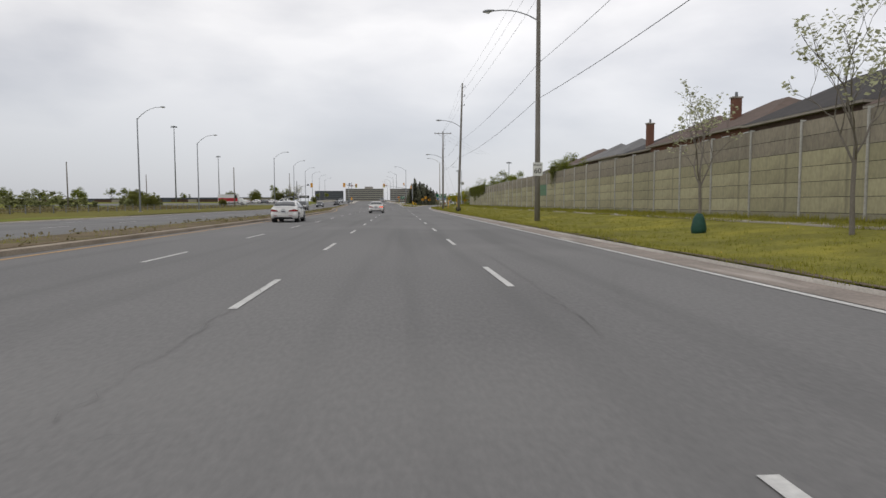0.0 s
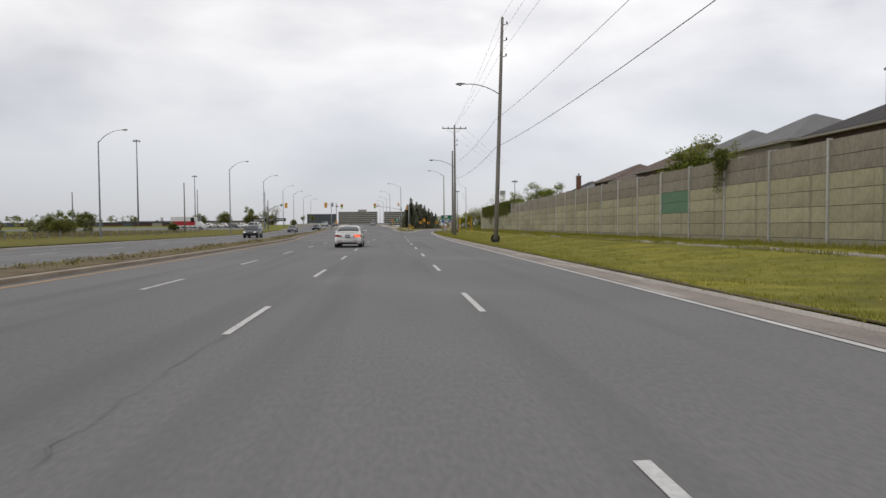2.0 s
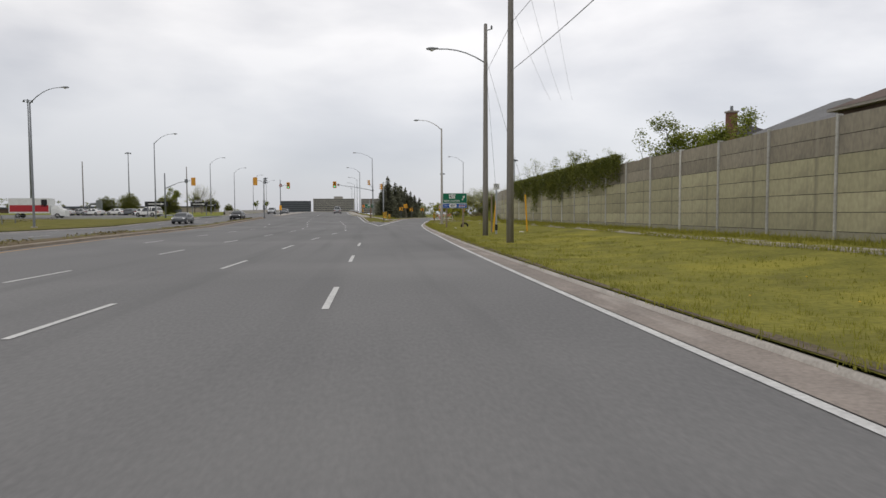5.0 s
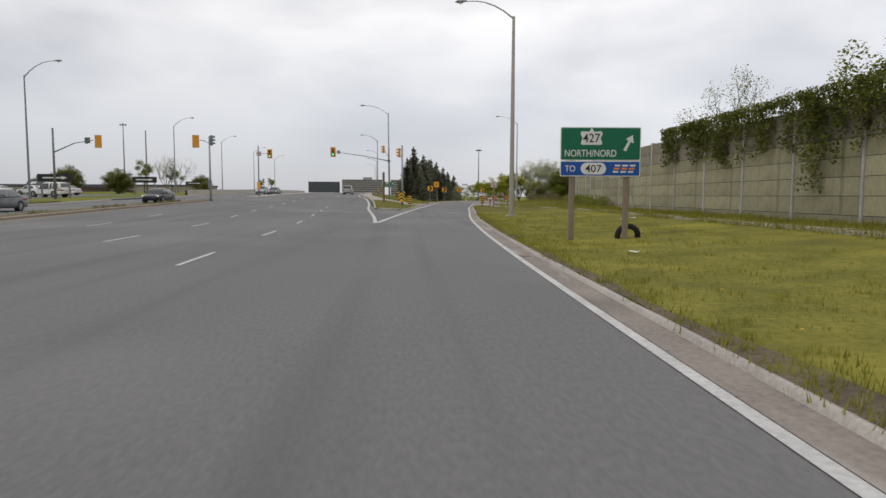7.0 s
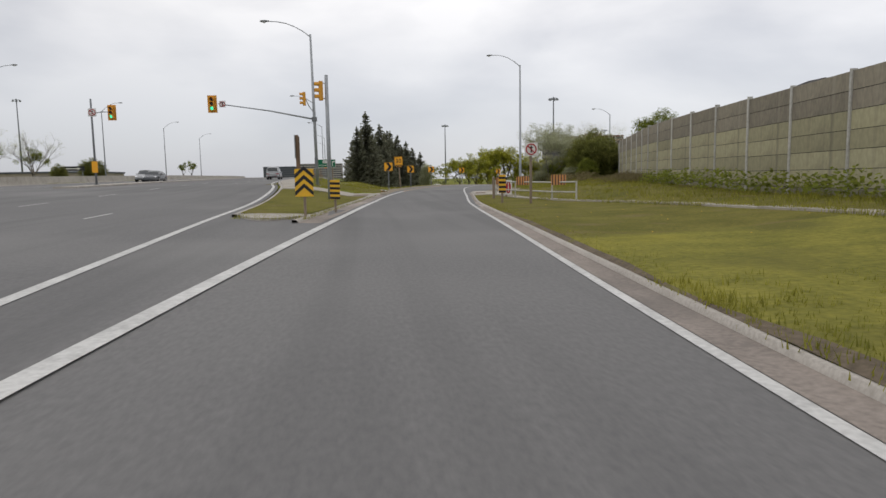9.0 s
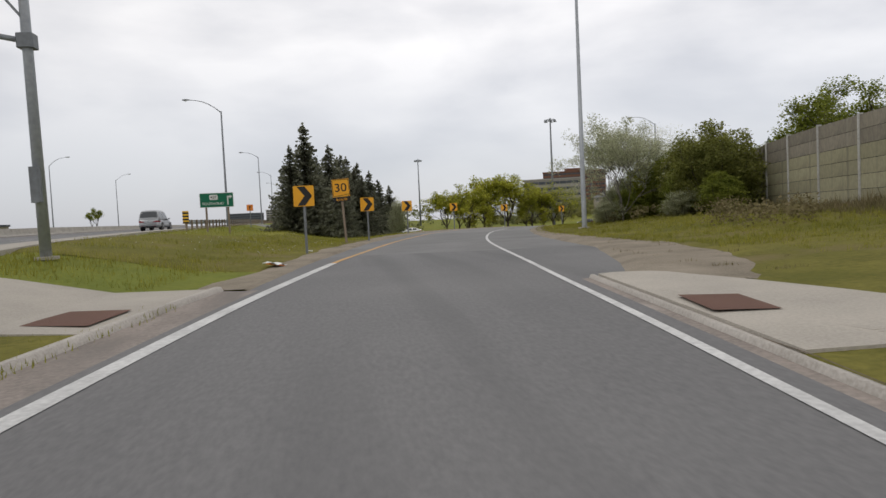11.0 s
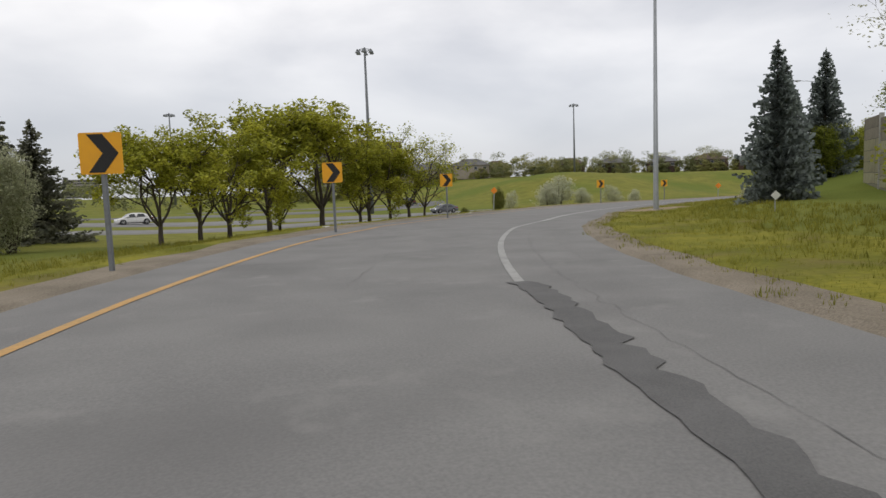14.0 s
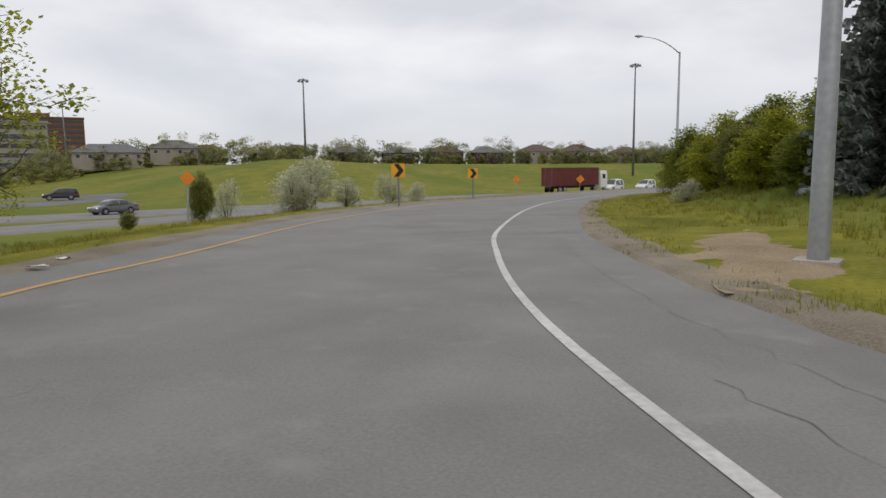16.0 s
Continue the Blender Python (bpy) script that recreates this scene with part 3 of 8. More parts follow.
def ribbon(a, b, z, n=1, dz_a=0.0, dz_b=0.0):
    """A sheet between two lines of the same count, n strips across, at height z(x, y)."""
    s = Shape()
    rows = []
    for p, q in zip(a, b):
        row = []
        for k in range(n + 1):
            u = k / n
            x, y = p[0] + (q[0] - p[0]) * u, p[1] + (q[1] - p[1]) * u
            row.append((x, y, z(x, y) + dz_a + (dz_b - dz_a) * u))
        rows.append(row)
    return s.rows(rows)


def in_paving(x, y):
    if y < 172:
        if far_kerb(y) - 0.5 < x < x_right_of(y) + 1.2:
            return True
    elif far_kerb(y) - 0.5 < x < main_x(y) + 0.3 and y < 600:
        return True
    return False


# ---------- ground sheet ----------
def ground_sheet():
    xs = np.r_[np.linspace(-2200, -300, 14), np.linspace(-240, -40, 21), np.arange(-34, 6, 2.0), np.arange(6, 130, 1.5), np.linspace(134, 330, 40), np.linspace(400, 2200, 14)]
    ys = np.r_[np.linspace(-900, -200, 8), np.linspace(-150, -50, 12), np.arange(-44, 120, 3.0), np.arange(120, 300, 1.5), np.linspace(304, 480, 45), np.linspace(520, 3600, 20)]
    rows = []
    for y in ys:
        row = []
        for x in xs:
            z = ground(float(x), float(y))
            if in_paving(x, y):
                z -= 0.5
            elif 130 < y < 330 and x > 0:
                r = side_of(EDGE_R, x, y)[0]
                lf = side_of(EDGE_L, x, y)[0]
                wide = float(np.interp(y, [189, 193, 200, 225, 262], [2.4, 2.4, 3.3, 3.1, 3.0]))
                if r < wide and lf > -2.0:
                    z = land(float(x), float(y)) - (0.3 if r < wide - 1.6 and lf > -0.4 else 0.07)
            row.append((float(x), float(y), z))
        rows.append(row)
    return Shape().rows(rows)


structure("ground", ground_sheet(), GRASS_LONG, "uneven green verge grass and hillside round the interchange", "ground", True)

# ---------- paved surfaces ----------
ys_main = np.r_[np.arange(-140, 172.1, 2.0)]
left = np.array([(far_kerb(y), y) for y in ys_main])
right = np.array([(x_right_of(y) + float(np.interp(y, [55, 95], [0.46, 0.09])), y) for y in ys_main])
road = structure("road", ribbon(left, right, land, 14), ASPHALT, "worn grey asphalt of a wide suburban arterial road", "road", True)
ys_far = np.r_[172.0, np.arange(174, 300, 4.0), np.arange(304, 620, 12.0)]
left = np.array([(far_kerb(y), y) for y in ys_far])
structure("road_bridge_approach", ribbon(left, np.array([(5.0 if y < 173 else main_x(y) + 0.35, y) for y in ys_far]), land, 10), ASPHALT,
          "grey asphalt road rising towards the overpass", "road", True)
ramp_in = np.array([p for p in EDGE_R if p[1] > 170.6 or p[0] > 30])
out_line = EDGE_L[np.argmin(abs(EDGE_L[:, 1] - 171)):]
out_line = np.stack([np.interp(np.linspace(0, 1, len(ramp_in)), np.linspace(0, 1, len(out_line)), out_line[:, k]) for k in (0, 1)], 1)
sh = np.interp(ramp_in[:, 1], [186, 192, 200, 225, 262], [0.3, 1.5, 2.8, 2.6, 2.5])
sh_l = np.interp(ramp_in[:, 1], [186, 196, 215], [0.3, 0.7, 1.5])
ramp_a, ramp_b = shifted(out_line, -sh_l), shifted(ramp_in, sh)
cut_1, cut_2 = int(np.argmin(abs(ramp_in[:90, 1] - 201))), int(np.argmin(abs(ramp_in[:90, 1] - 224)))
entry = ribbon(ramp_a[:cut_1 + 1], ramp_b[:cut_1 + 1], land, 5, 0.012, 0.012)
entry.v[:6] = [(x, y, z - 0.02) for x, y, z in entry.v[:6]]
structure("ramp_road_entry", entry, ASPHALT, "smooth dark grey asphalt at the start of the ramp", "road", True)
structure("ramp_road_middle", ribbon(ramp_a[cut_1:cut_2 + 1], ramp_b[cut_1:cut_2 + 1], land, 5, 0.012, 0.012), ASPHALT_MID, "greying asphalt on the ramp's bend", "road", True)
ramp_road = structure("ramp_road", ribbon(ramp_a[cut_2:], ramp_b[cut_2:], land, 5, 0.012, 0.012), ASPHALT_RAMP,
                      "cracked pale grey asphalt of a curving exit ramp", "road", True)

# ---------- painted lines ----------
def stripe(line, w, z0=0.018):
    return ribbon(shifted(line, -w / 2), shifted(line, w / 2), land, 1, z0, z0)


def line_part(name, line, w, material, parent, label):
    return part(name, stripe(line, w, 0.009 if parent is road else 0.02), material, parent, label)


line_part("edge_line", EDGE_R[EDGE_R[:, 1] < 172.2], 0.13, WHITE_LINE, road, "worn white edge line beside the gutter")
line_part("edge_line", EDGE_R[(EDGE_R[:, 1] > 171.2) & (EDGE_R[:, 1] < 190.6)], 0.125, WHITE_LINE, ramp_road, "worn white edge line beside the gutter")
line_part("edge_line", EDGE_R[(EDGE_R[:, 1] > 189.5) & (EDGE_R[:, 1] < 232.9) & (EDGE_R[:, 0] < 60)], 0.12, WHITE_LINE, ramp_road, "white inner edge line of the ramp")
line_part("edge_line", np.array([p for p in EDGE_R if 238.4 < p[1] < 256.5 and p[0] < 60]), 0.15, WHITE_WORN, ramp_road, "worn faded edge line of the ramp")
line_part("edge_line", np.array([p for p in EDGE_R if p[0] > 40 and p[1] > 255.8]), 0.12, WHITE_LINE, ramp_road, "white inner edge line of the ramp")
line_part("gore_line", EDGE_L[EDGE_L[:, 1] < 199.6], 0.24, WHITE_LINE, ramp_road, "broad white gore line")
line_part("outer_line", EDGE_L[EDGE_L[:, 1] > 198.4], 0.16, YELLOW_LINE, ramp_road, "worn yellow outer edge line of the ramp")
main_right = MAIN_R[MAIN_R[:, 1] < 420]
line_part("gore_line", main_right, 0.2, WHITE_LINE, road, "white line along the through lanes")
line_part("median_line", np.array([(median_e(y) + 0.55, y) for y in np.arange(-140, 177, 2.0)]), 0.14, YELLOW_LINE, road, "worn yellow line along the median kerb")
dash = Shape().add([(-0.055, 0, 0), (0.055, 0, 0), (0.055, 1.5, 0), (-0.055, 1.5, 0), (0.055, 3.0, 0), (-0.055, 3.0, 0)],
                   [(0, 1, 2, 3), (3, 2, 4, 5)]).mesh("lane_dash", WHITE_LINE)
lane_a = curve_of([(-140, 1.66), (60, 1.66), (95, 1.9), (600, 1.9)])
lane_b = curve_of([(-140, -1.99), (60, -1.99), (95, -1.0), (116, 0.25), (136, -0.5), (158, -1.9), (205, -5.3), (250, -7.8), (600, -23)])
lane_c = curve_of([(-140, -5.5), (60, -5.5), (95, -5.0), (118, -3.9), (136, -4.8), (156, -6.8), (180, -8.2), (205, -9), (250, -11.5), (600, -27)])
lane_d = curve_of([(84, -9.0), (118, -8.9), (134, -9.3), (147, -10.7), (170, -13.8)])
lane_w = curve_of([(-140, -17), (130, -20.2), (205, -21.5), (600, -43)])
lane_w2 = curve_of([(-140, -21.3), (130, -23.6), (205, -25.3), (600, -47)])


def dashes(xf, y0, y1, first, cycle=9.0):
    y = first
    while y < y1:
        if y >= y0:
            ob = part("lane_dash", dash, None, road)
            ob.matrix_basis = Matrix.Translation((xf(y), y, land(xf(y), y) + 0.008)) @ Matrix.Rotation(-math.atan2(xf(y + 3) - xf(y), 3), 4, "Z") \
                @ Matrix.Rotation(math.atan2(land(xf(y + 3), y + 3) - land(xf(y), y), 3), 4, "X")
        y += cycle


dashes(lane_a, -60, 92, 1.1 - 9.77 * 6, 9.77)
dashes(lane_b, -60, 172, -0.7 - 9.75 * 6, 9.75)
dashes(lane_c, -60, 330, -3.9 - 9.77 * 6, 9.77)
dashes(lane_d, 84, 150, 94.0, 9.77)
dashes(lane_b, 205, 330, 206, 9.77)
dashes(lane_w, -60, 300, -61.0, 9.77)
dashes(lane_w2, -60, 300, -61.0, 9.77)

# ---------- kerbs ----------
def kerb(name, line, side, label, gutter=True, h=0.085, wide=1.0, reach=0.0):
    """Gutter and kerb beside a line; side 1 puts the kerb on its right. reach widens the gutter towards the lane."""
    prof = ([(0.02, -0.002), (0.20, -0.003), (0.37, 0.012), (0.395, h), (0.43, h + 0.006), (0.47, h), (0.47, -0.15)] if gutter
            else [(0.0, -0.1), (0.0, h - 0.02), (0.03, h), (0.18, h), (0.2, -0.15)])
    prof = [(u * wide, v) for u, v in prof]
    rows = []
    for i in range(len(prof)):
        at = shifted(line, side * (prof[i][0] - (reach if gutter and i == 0 else 0.0)))
        rows.append([(p[0], p[1], land(line[k][0], line[k][1]) + prof[i][1] + 0.014) for k, p in enumerate(at)])
    rows = rows if side < 0 else rows[::-1]
    s_g, s_k = Shape(), Shape()
    cut = 2 if gutter else 0
    if side > 0:
        rows = rows[::-1]
    if gutter:
        s_g.rows([r[::-1] for r in rows[:3]] if side < 0 else rows[:3])
    s_k.rows([r[::-1] for r in rows[cut:]] if side < 0 else rows[cut:])
    ob = structure(name, s_k, CONCRETE, label, "kerb", True)
    if gutter:
        part("gutter", s_g, GUTTER, ob, "stained concrete gutter pan", True)
    return ob


_kr = EDGE_R[EDGE_R[:, 1] < 191.4]
kerb_r_line = shifted(_kr, np.interp(_kr[:, 1], [55, 95], [0.42, 0.05]))
kerb("kerb_right", kerb_r_line, 1, "low worn concrete kerb along the grass verge", True, 0.07, 1.0, np.interp(_kr[:, 1], [55, 95], [0.35, 0.0]))
kerb_l = shifted(EDGE_L[(EDGE_L[:, 1] > 163) & (EDGE_L[:, 1] < 193.6)], -0.25)
kerb("kerb_ramp_left", kerb_l, -1, "pale concrete kerb of the traffic island", True, 0.1, 2.0)
kerb("kerb_island_main", shifted(MAIN_R[(MAIN_R[:, 1] > 166) & (MAIN_R[:, 1] < 420)], 0.55), 1, "pale concrete kerb of the through road", False)
kerb("kerb_far", np.array([(far_kerb(y), y) for y in np.arange(-140, 420, 4.0)]), -1, "pale kerb on the far side of the road", False)


def raised(name, a, b, h, material, label, category="median", n=4):
    """A raised strip between two lines, with kerb faces, its top a little crowned."""
    s = Shape()
    rows = []
    for p, q in zip(a, b):
        row = [(p[0], p[1], land(*p) - 0.4), (p[0], p[1], land(*p) + h)]
        for k in range(1, n):
            u = k / n
            x, y = p[0] + (q[0] - p[0]) * u, p[1] + (q[1] - p[1]) * u
            row.append((x, y, land(x, y) + h + 0.02))
        row += [(q[0], q[1], land(*q) + h), (q[0], q[1], land(*q) - 0.4)]
        rows.append(row)
    s.rows(rows)
    s.f += [tuple(range(len(rows[0]))), tuple(range((len(rows) - 1) * len(rows[0]), len(rows) * len(rows[0])))[::-1]]
    return structure(name, s, material, label, category)


ys_med = np.arange(-140, 178.1, 2.0)
med_w = np.array([(median_w(y), y) for y in ys_med])
med_e = np.array([(median_e(y), y) for y in ys_med])
raised("median_kerb", med_w, med_e, 0.13, MEDIAN_KERB, "low concrete median with weeds and soil along its top")
raised("median_soil", shifted(med_w, 0.35), shifted(med_e, -0.35), 0.16, MEDIAN_SOIL, "bare soil and weeds on the median")
raised("median_nose_far", np.array([(median_w(y), y) for y in np.arange(198, 420, 6.0)]),
       np.array([(median_e(y) + 0.6, y) for y in np.arange(198, 420, 6.0)]), 0.13, CONCRETE, "pale concrete median beyond the junction")

# kerbed body and grass of the island in the gore
nose_y = np.array([164.4, 164.8, 165.4, 166.4, 167.4, 168.4])
nose_k = np.array([0.12, 0.38, 0.62, 0.85, 0.97, 1.0])
nose_a = np.array([(main_x(y) + 0.62, y) for y in nose_y])
nose_b = np.array([(x_left_of(y) - 1.05, y) for y in nose_y])
nose_m = (nose_a + nose_b) / 2
raised("island_kerb", nose_m + (nose_a - nose_m) * nose_k[:, None], nose_m + (nose_b - nose_m) * nose_k[:, None], 0.088, CONCRETE, "pale concrete nose and kerb of the traffic island", "kerb")
isl_y = np.arange(167.0, 190.1, 1.0)
isl_a = np.array([(main_x(y) + 0.75, y) for y in isl_y])
isl_b = np.array([(max(main_x(y) + 0.9, x_left_of(y) - 1.16), y) for y in isl_y])
structure("island_grass", ribbon(isl_a, isl_b, land, 4, 0.115, 0.115), GRASS_DULL, "thin patchy brownish grass on the traffic island", "grass")
raised("island_walk", np.array([(main_x(y) + 0.75, y) for y in (190.8, 191.8, 192.9, 194.0)]), np.array([(x_left_of(y) - 1.12, y) for y in (188.6, 190.0, 191.5, 193.0)]), 0.125, WALK, "concrete crossing path over the island", "pavement")
structure("tactile_plate", ribbon(np.array([(5.9, 189.6), (6.0, 190.9)]), np.array([(6.95, 189.1), (7.1, 190.5)]), land, 1, 0.155, 0.155), TACTILE,
          "rusty tactile plate at the crossing", "pavement")
main_walk_y = np.arange(193, 330, 3.0)
raised("bridge_walk", np.array([(main_x(y) + 0.75, y) for y in main_walk_y]), np.array([(main_x(y) + 2.3, y) for y in main_walk_y]), 0.13, WALK,
       "pale concrete footway beside the through road", "pavement", 2)

# the mown verge between kerb and wall
vy = np.arange(-75, 201.1, 1.5)
va = shifted(np.array([(x_right_of(y), y) for y in vy]), np.interp(vy, [55, 95, 186, 190, 195], [0.86, 0.49, 0.49, 2.4, 4.6]))
vb = np.array([(wall_x(y), y) for y in vy])
v_cut = int(np.argmin(abs(vy - 156)))
verge = structure("verge", ribbon(va[:v_cut + 1], vb[:v_cut + 1], lambda x, y: ground(x, y) + 0.02, 10), GRASS, "mown yellow-green grass with dandelions beside the road", "grass", True)
structure("verge_by_crossing", ribbon(va[v_cut:], vb[v_cut:], lambda x, y: ground(x, y) + 0.02, 10), GRASS_DULL, "thin dull grass round the footpath crossing", "grass", True)
structure("verge_edge", ribbon(shifted(va, 0.02), shifted(va, np.array([0.03 + float(np.interp(y, [160, 168], [0.26, 0.0])) * max(0.0, 0.65 + 2.2 * noise.noise((y * 0.21, 3, 0))) for y in vy])), lambda x, y: ground(x, y) + 0.03, 2), SOIL_DARK,
                      "bare brown soil between kerb and grass", "grass")

# footpath slabs near the wall
walk_line = along([(14.3, -75), (14.3, 30), (14.4, 60), (15.0, 80), (16.2, 110), (17.4, 138), (18.2, 152), (18.2, 162), (17.2, 172), (16.1, 179), (15.8, 183), (15.3, 186.5)], 1.5)
path = thing("footpath", "narrow pale concrete footpath through the grass", "pavement", "", None, "structure")
slab = Shape().box(0, 0, 0, 1.46, 1.47, 0.1, 0, 0.02).mesh("slab", WALK)
for k in range(len(walk_line) - 1):
    p, q = walk_line[k], walk_line[k + 1]
    m = (p + q) / 2
    ob = part("slab", slab, None, path)
    ob.matrix_basis = Matrix.Translation((m[0], m[1], ground(m[0], m[1]) - 0.022)) @ Matrix.Rotation(-math.atan2(q[0] - p[0], q[1] - p[1]), 4, "Z")

# gravel and soil beside the ramp
g_line = np.array([p for p in EDGE_R if 189 < p[1] and p[0] < 130])
g_off = np.interp(g_line[:, 1], [189, 193, 200, 225, 262], [0.6, 1.6, 2.8, 2.6, 2.5])
def shoulder(a, b, n=6):
    """A gravel strip that leaves the asphalt level at line a and meets the grass at line b."""
    rows = []
    for p, q in zip(a, b):
        row = []
        for k in range(n + 1):
            u = k / n
            x, y = p[0] + (q[0] - p[0]) * u, p[1] + (q[1] - p[1]) * u
            z0 = land(x, y) + 0.018
            row.append((x, y, (land(x, y) - 0.02 if k == 0 else max(z0, ground(x, y) + 0.04)) - (0.04 if k == n else 0.0) + 0.025 * u * noise.noise((x * 1.7, y * 1.7, 0))))
        rows.append(row)
    return Shape().rows(rows)


structure("ramp_gravel_inner", shoulder(shifted(g_line, g_off - 0.12 + np.array([0.10 * noise.noise((k * 0.6, 7, 0)) for k in range(len(g_line))])),
                                        shifted(g_line, g_off + np.interp(g_line[:, 1], [189, 194, 204, 214], [2.0, 3.0, 2.1, 0.95]) + np.array([0.4 * noise.noise((k * 0.35, 0, 0)) for k in range(len(g_line))]))), GRAVEL, "pale gravel and dead grass at the ramp's inner edge", "shoulder")
h_line = np.array([p for p in EDGE_L if p[1] > 192.6 and p[0] < 150])
h_off = np.interp(h_line[:, 1], [192, 196, 215], [0.45, 0.65, 1.45])
structure("ramp_gravel_outer", shoulder(shifted(h_line, -h_off + 0.12 + np.array([0.10 * noise.noise((k * 0.6, 9, 0)) for k in range(len(h_line))])),
                                        shifted(h_line, -h_off - np.array([1.15 + 0.5 * noise.noise((k * 0.3, 5, 0)) for k in range(len(h_line))]))), GRAVEL, "grey gravel strip along the ramp's outer edge", "shoulder")


# long yellow grass on both sides of the ramp
yl_in = np.array([p for p in g_line if p[1] > 192])
yo_in = np.interp(yl_in[:, 1], [189, 193, 200, 225, 262], [0.6, 1.6, 2.8, 2.6, 2.5])
yo_bare = np.interp(yl_in[:, 1], [189, 194, 204, 214], [1.4, 2.3, 1.4, 0.5])


def turf(a, b, n):
    """A grass sheet whose edges sink into what lies beside it."""
    rows = []
    last = len(a) - 1
    for i, (p, q) in enumerate(zip(a, b)):
        row = []
        for k in range(n + 1):
            x, y = p[0] + (q[0] - p[0]) * k / n, p[1] + (q[1] - p[1]) * k / n
            row.append((x, y, ground(x, y) + (0.0 if k in (0, n) else 0.065) - (0.05 if i in (0, last) else 0.0)))
        rows.append(row)
    return Shape().rows(rows)


ragged = np.array([0.35 * noise.noise((k * 0.45, 11, 0)) + 0.2 * noise.noise((k * 1.3, 12, 0)) for k in range(len(yl_in))])
yi_a, yi_b = shifted(yl_in, yo_in + yo_bare + ragged), shifted(yl_in, yo_in + np.array([5.0 + 1.5 * noise.noise((k * 0.2, 2, 0)) for k in range(len(yl_in))]))
yi_c = int(np.argmin(abs(yl_in[:60, 1] - 226)))
structure("ramp_verge_entry", turf(yi_a[:yi_c + 1], shifted(yl_in, yo_in + 11.0)[:yi_c + 1], 10), GRASS_DULL, "rough dull grass below the noise wall", "grass", True)
structure("ramp_verge_inner", turf(yi_a[yi_c:], yi_b[yi_c:], 7), GRASS_YELLOW, "long yellow-green grass inside the ramp's curve", "grass", True)
yl_all = np.array([p for p in h_line if p[1] > 198])
yl_ber = yl_all[:int(np.argmin(abs(yl_all[:60, 1] - 232))) + 1]
structure("ramp_berm", turf(shifted(yl_ber, np.array([-12.5 - 2.0 * noise.noise((k * 0.15, 6, 0)) for k in range(len(yl_ber))])), shifted(yl_ber, np.interp(yl_ber[:, 1], [195, 215], [-1.35, -2.25]) + 0.35 * np.array([noise.noise((k * 0.5, 15, 0)) for k in range(len(yl_ber))])), 12), GRASS_DULL, "rough dull green grass on the berm beside the ramp", "grass", True)
yl_out = yl_all[len(yl_ber) - 1:]
structure("ramp_verge_outer", turf(shifted(yl_out, np.array([-8.5 - 2.5 * noise.noise((k * 0.15, 4, 0)) for k in range(len(yl_out))])), shifted(yl_out, np.interp(yl_out[:, 1], [195, 215], [-1.35, -2.25]) + 0.35 * np.array([noise.noise((k * 0.5, 16, 0)) for k in range(len(yl_out))])), 8), GRASS_YELLOW, "long yellow-green grass outside the ramp's curve", "grass", True)


# ---------- noise wall ----------
BAY, ROWS, PH = 3.95, 7, 0.635


def noise_wall(name, line_pts, label, green=None):
    """A concrete post-and-panel wall along a line; each bay has seven panels, the lowest half buried, between two posts."""
    wall = thing(name, label, "noise wall", "", None, "structure")
    body = Shape().box(0, 0, 0, BAY - 0.11, 0.10, PH - 0.022, 0, 0.012)
    panels = [body.mesh("panel", m) for m in (PANEL_LOW, PANEL, PANEL, PANEL, PANEL, PANEL_TOP, PANEL_TOP)]
    green_panel = body.mesh("panel", PANEL_GREEN)
    post = Shape().box(0, 0, 0, 0.10, 0.24, ROWS * PH + 0.02, 0, 0.03).mesh("post", WALL_POST)
    core = Shape().box(0, 0, 0, BAY - 0.1, 0.06, ROWS * PH - 0.02).mesh("joint_backing", BLACK)
    for k in range(len(line_pts) - 1):
        p, q = line_pts[k], line_pts[k + 1]
        yaw = math.atan2(q[1] - p[1], q[0] - p[0])
        mid = (p + q) / 2
        z0 = min(ground(p[0] - 0.3, p[1]), ground(q[0] - 0.3, q[1])) - 0.33
        part_p = part("post", post, None, wall)
        part_p.matrix_basis = Matrix.Translation((p[0], p[1], ground(p[0] - 0.3, p[1]) - 0.28 + ROWS * PH / 2)) @ Matrix.Rotation(yaw, 4, "Z")
        ob = part("joint_backing", core, None, wall)
        ob.matrix_basis = Matrix.Translation((mid[0], mid[1], z0 + ROWS * PH / 2)) @ Matrix.Rotation(yaw, 4, "Z")
        for r in range(ROWS):
            me = panels[r]
            if green is not None and k == green and r in (3, 4):
                me = green_panel
            ob = part("panel", me, None, wall)
            ob.matrix_basis = Matrix.Translation((mid[0], mid[1], z0 + PH * (r + 0.5))) @ Matrix.Rotation(yaw + random.uniform(-0.003, 0.003), 4, "Z")
    return wall


def spaced(line, step):
    s = np.r_[0, np.cumsum(np.linalg.norm(np.diff(line, axis=0), axis=1))]
    k = np.arange(0, s[-1], step)
    pts = np.stack([np.interp(k, s, line[:, 0]), np.interp(k, s, line[:, 1])], 1)
    return pts


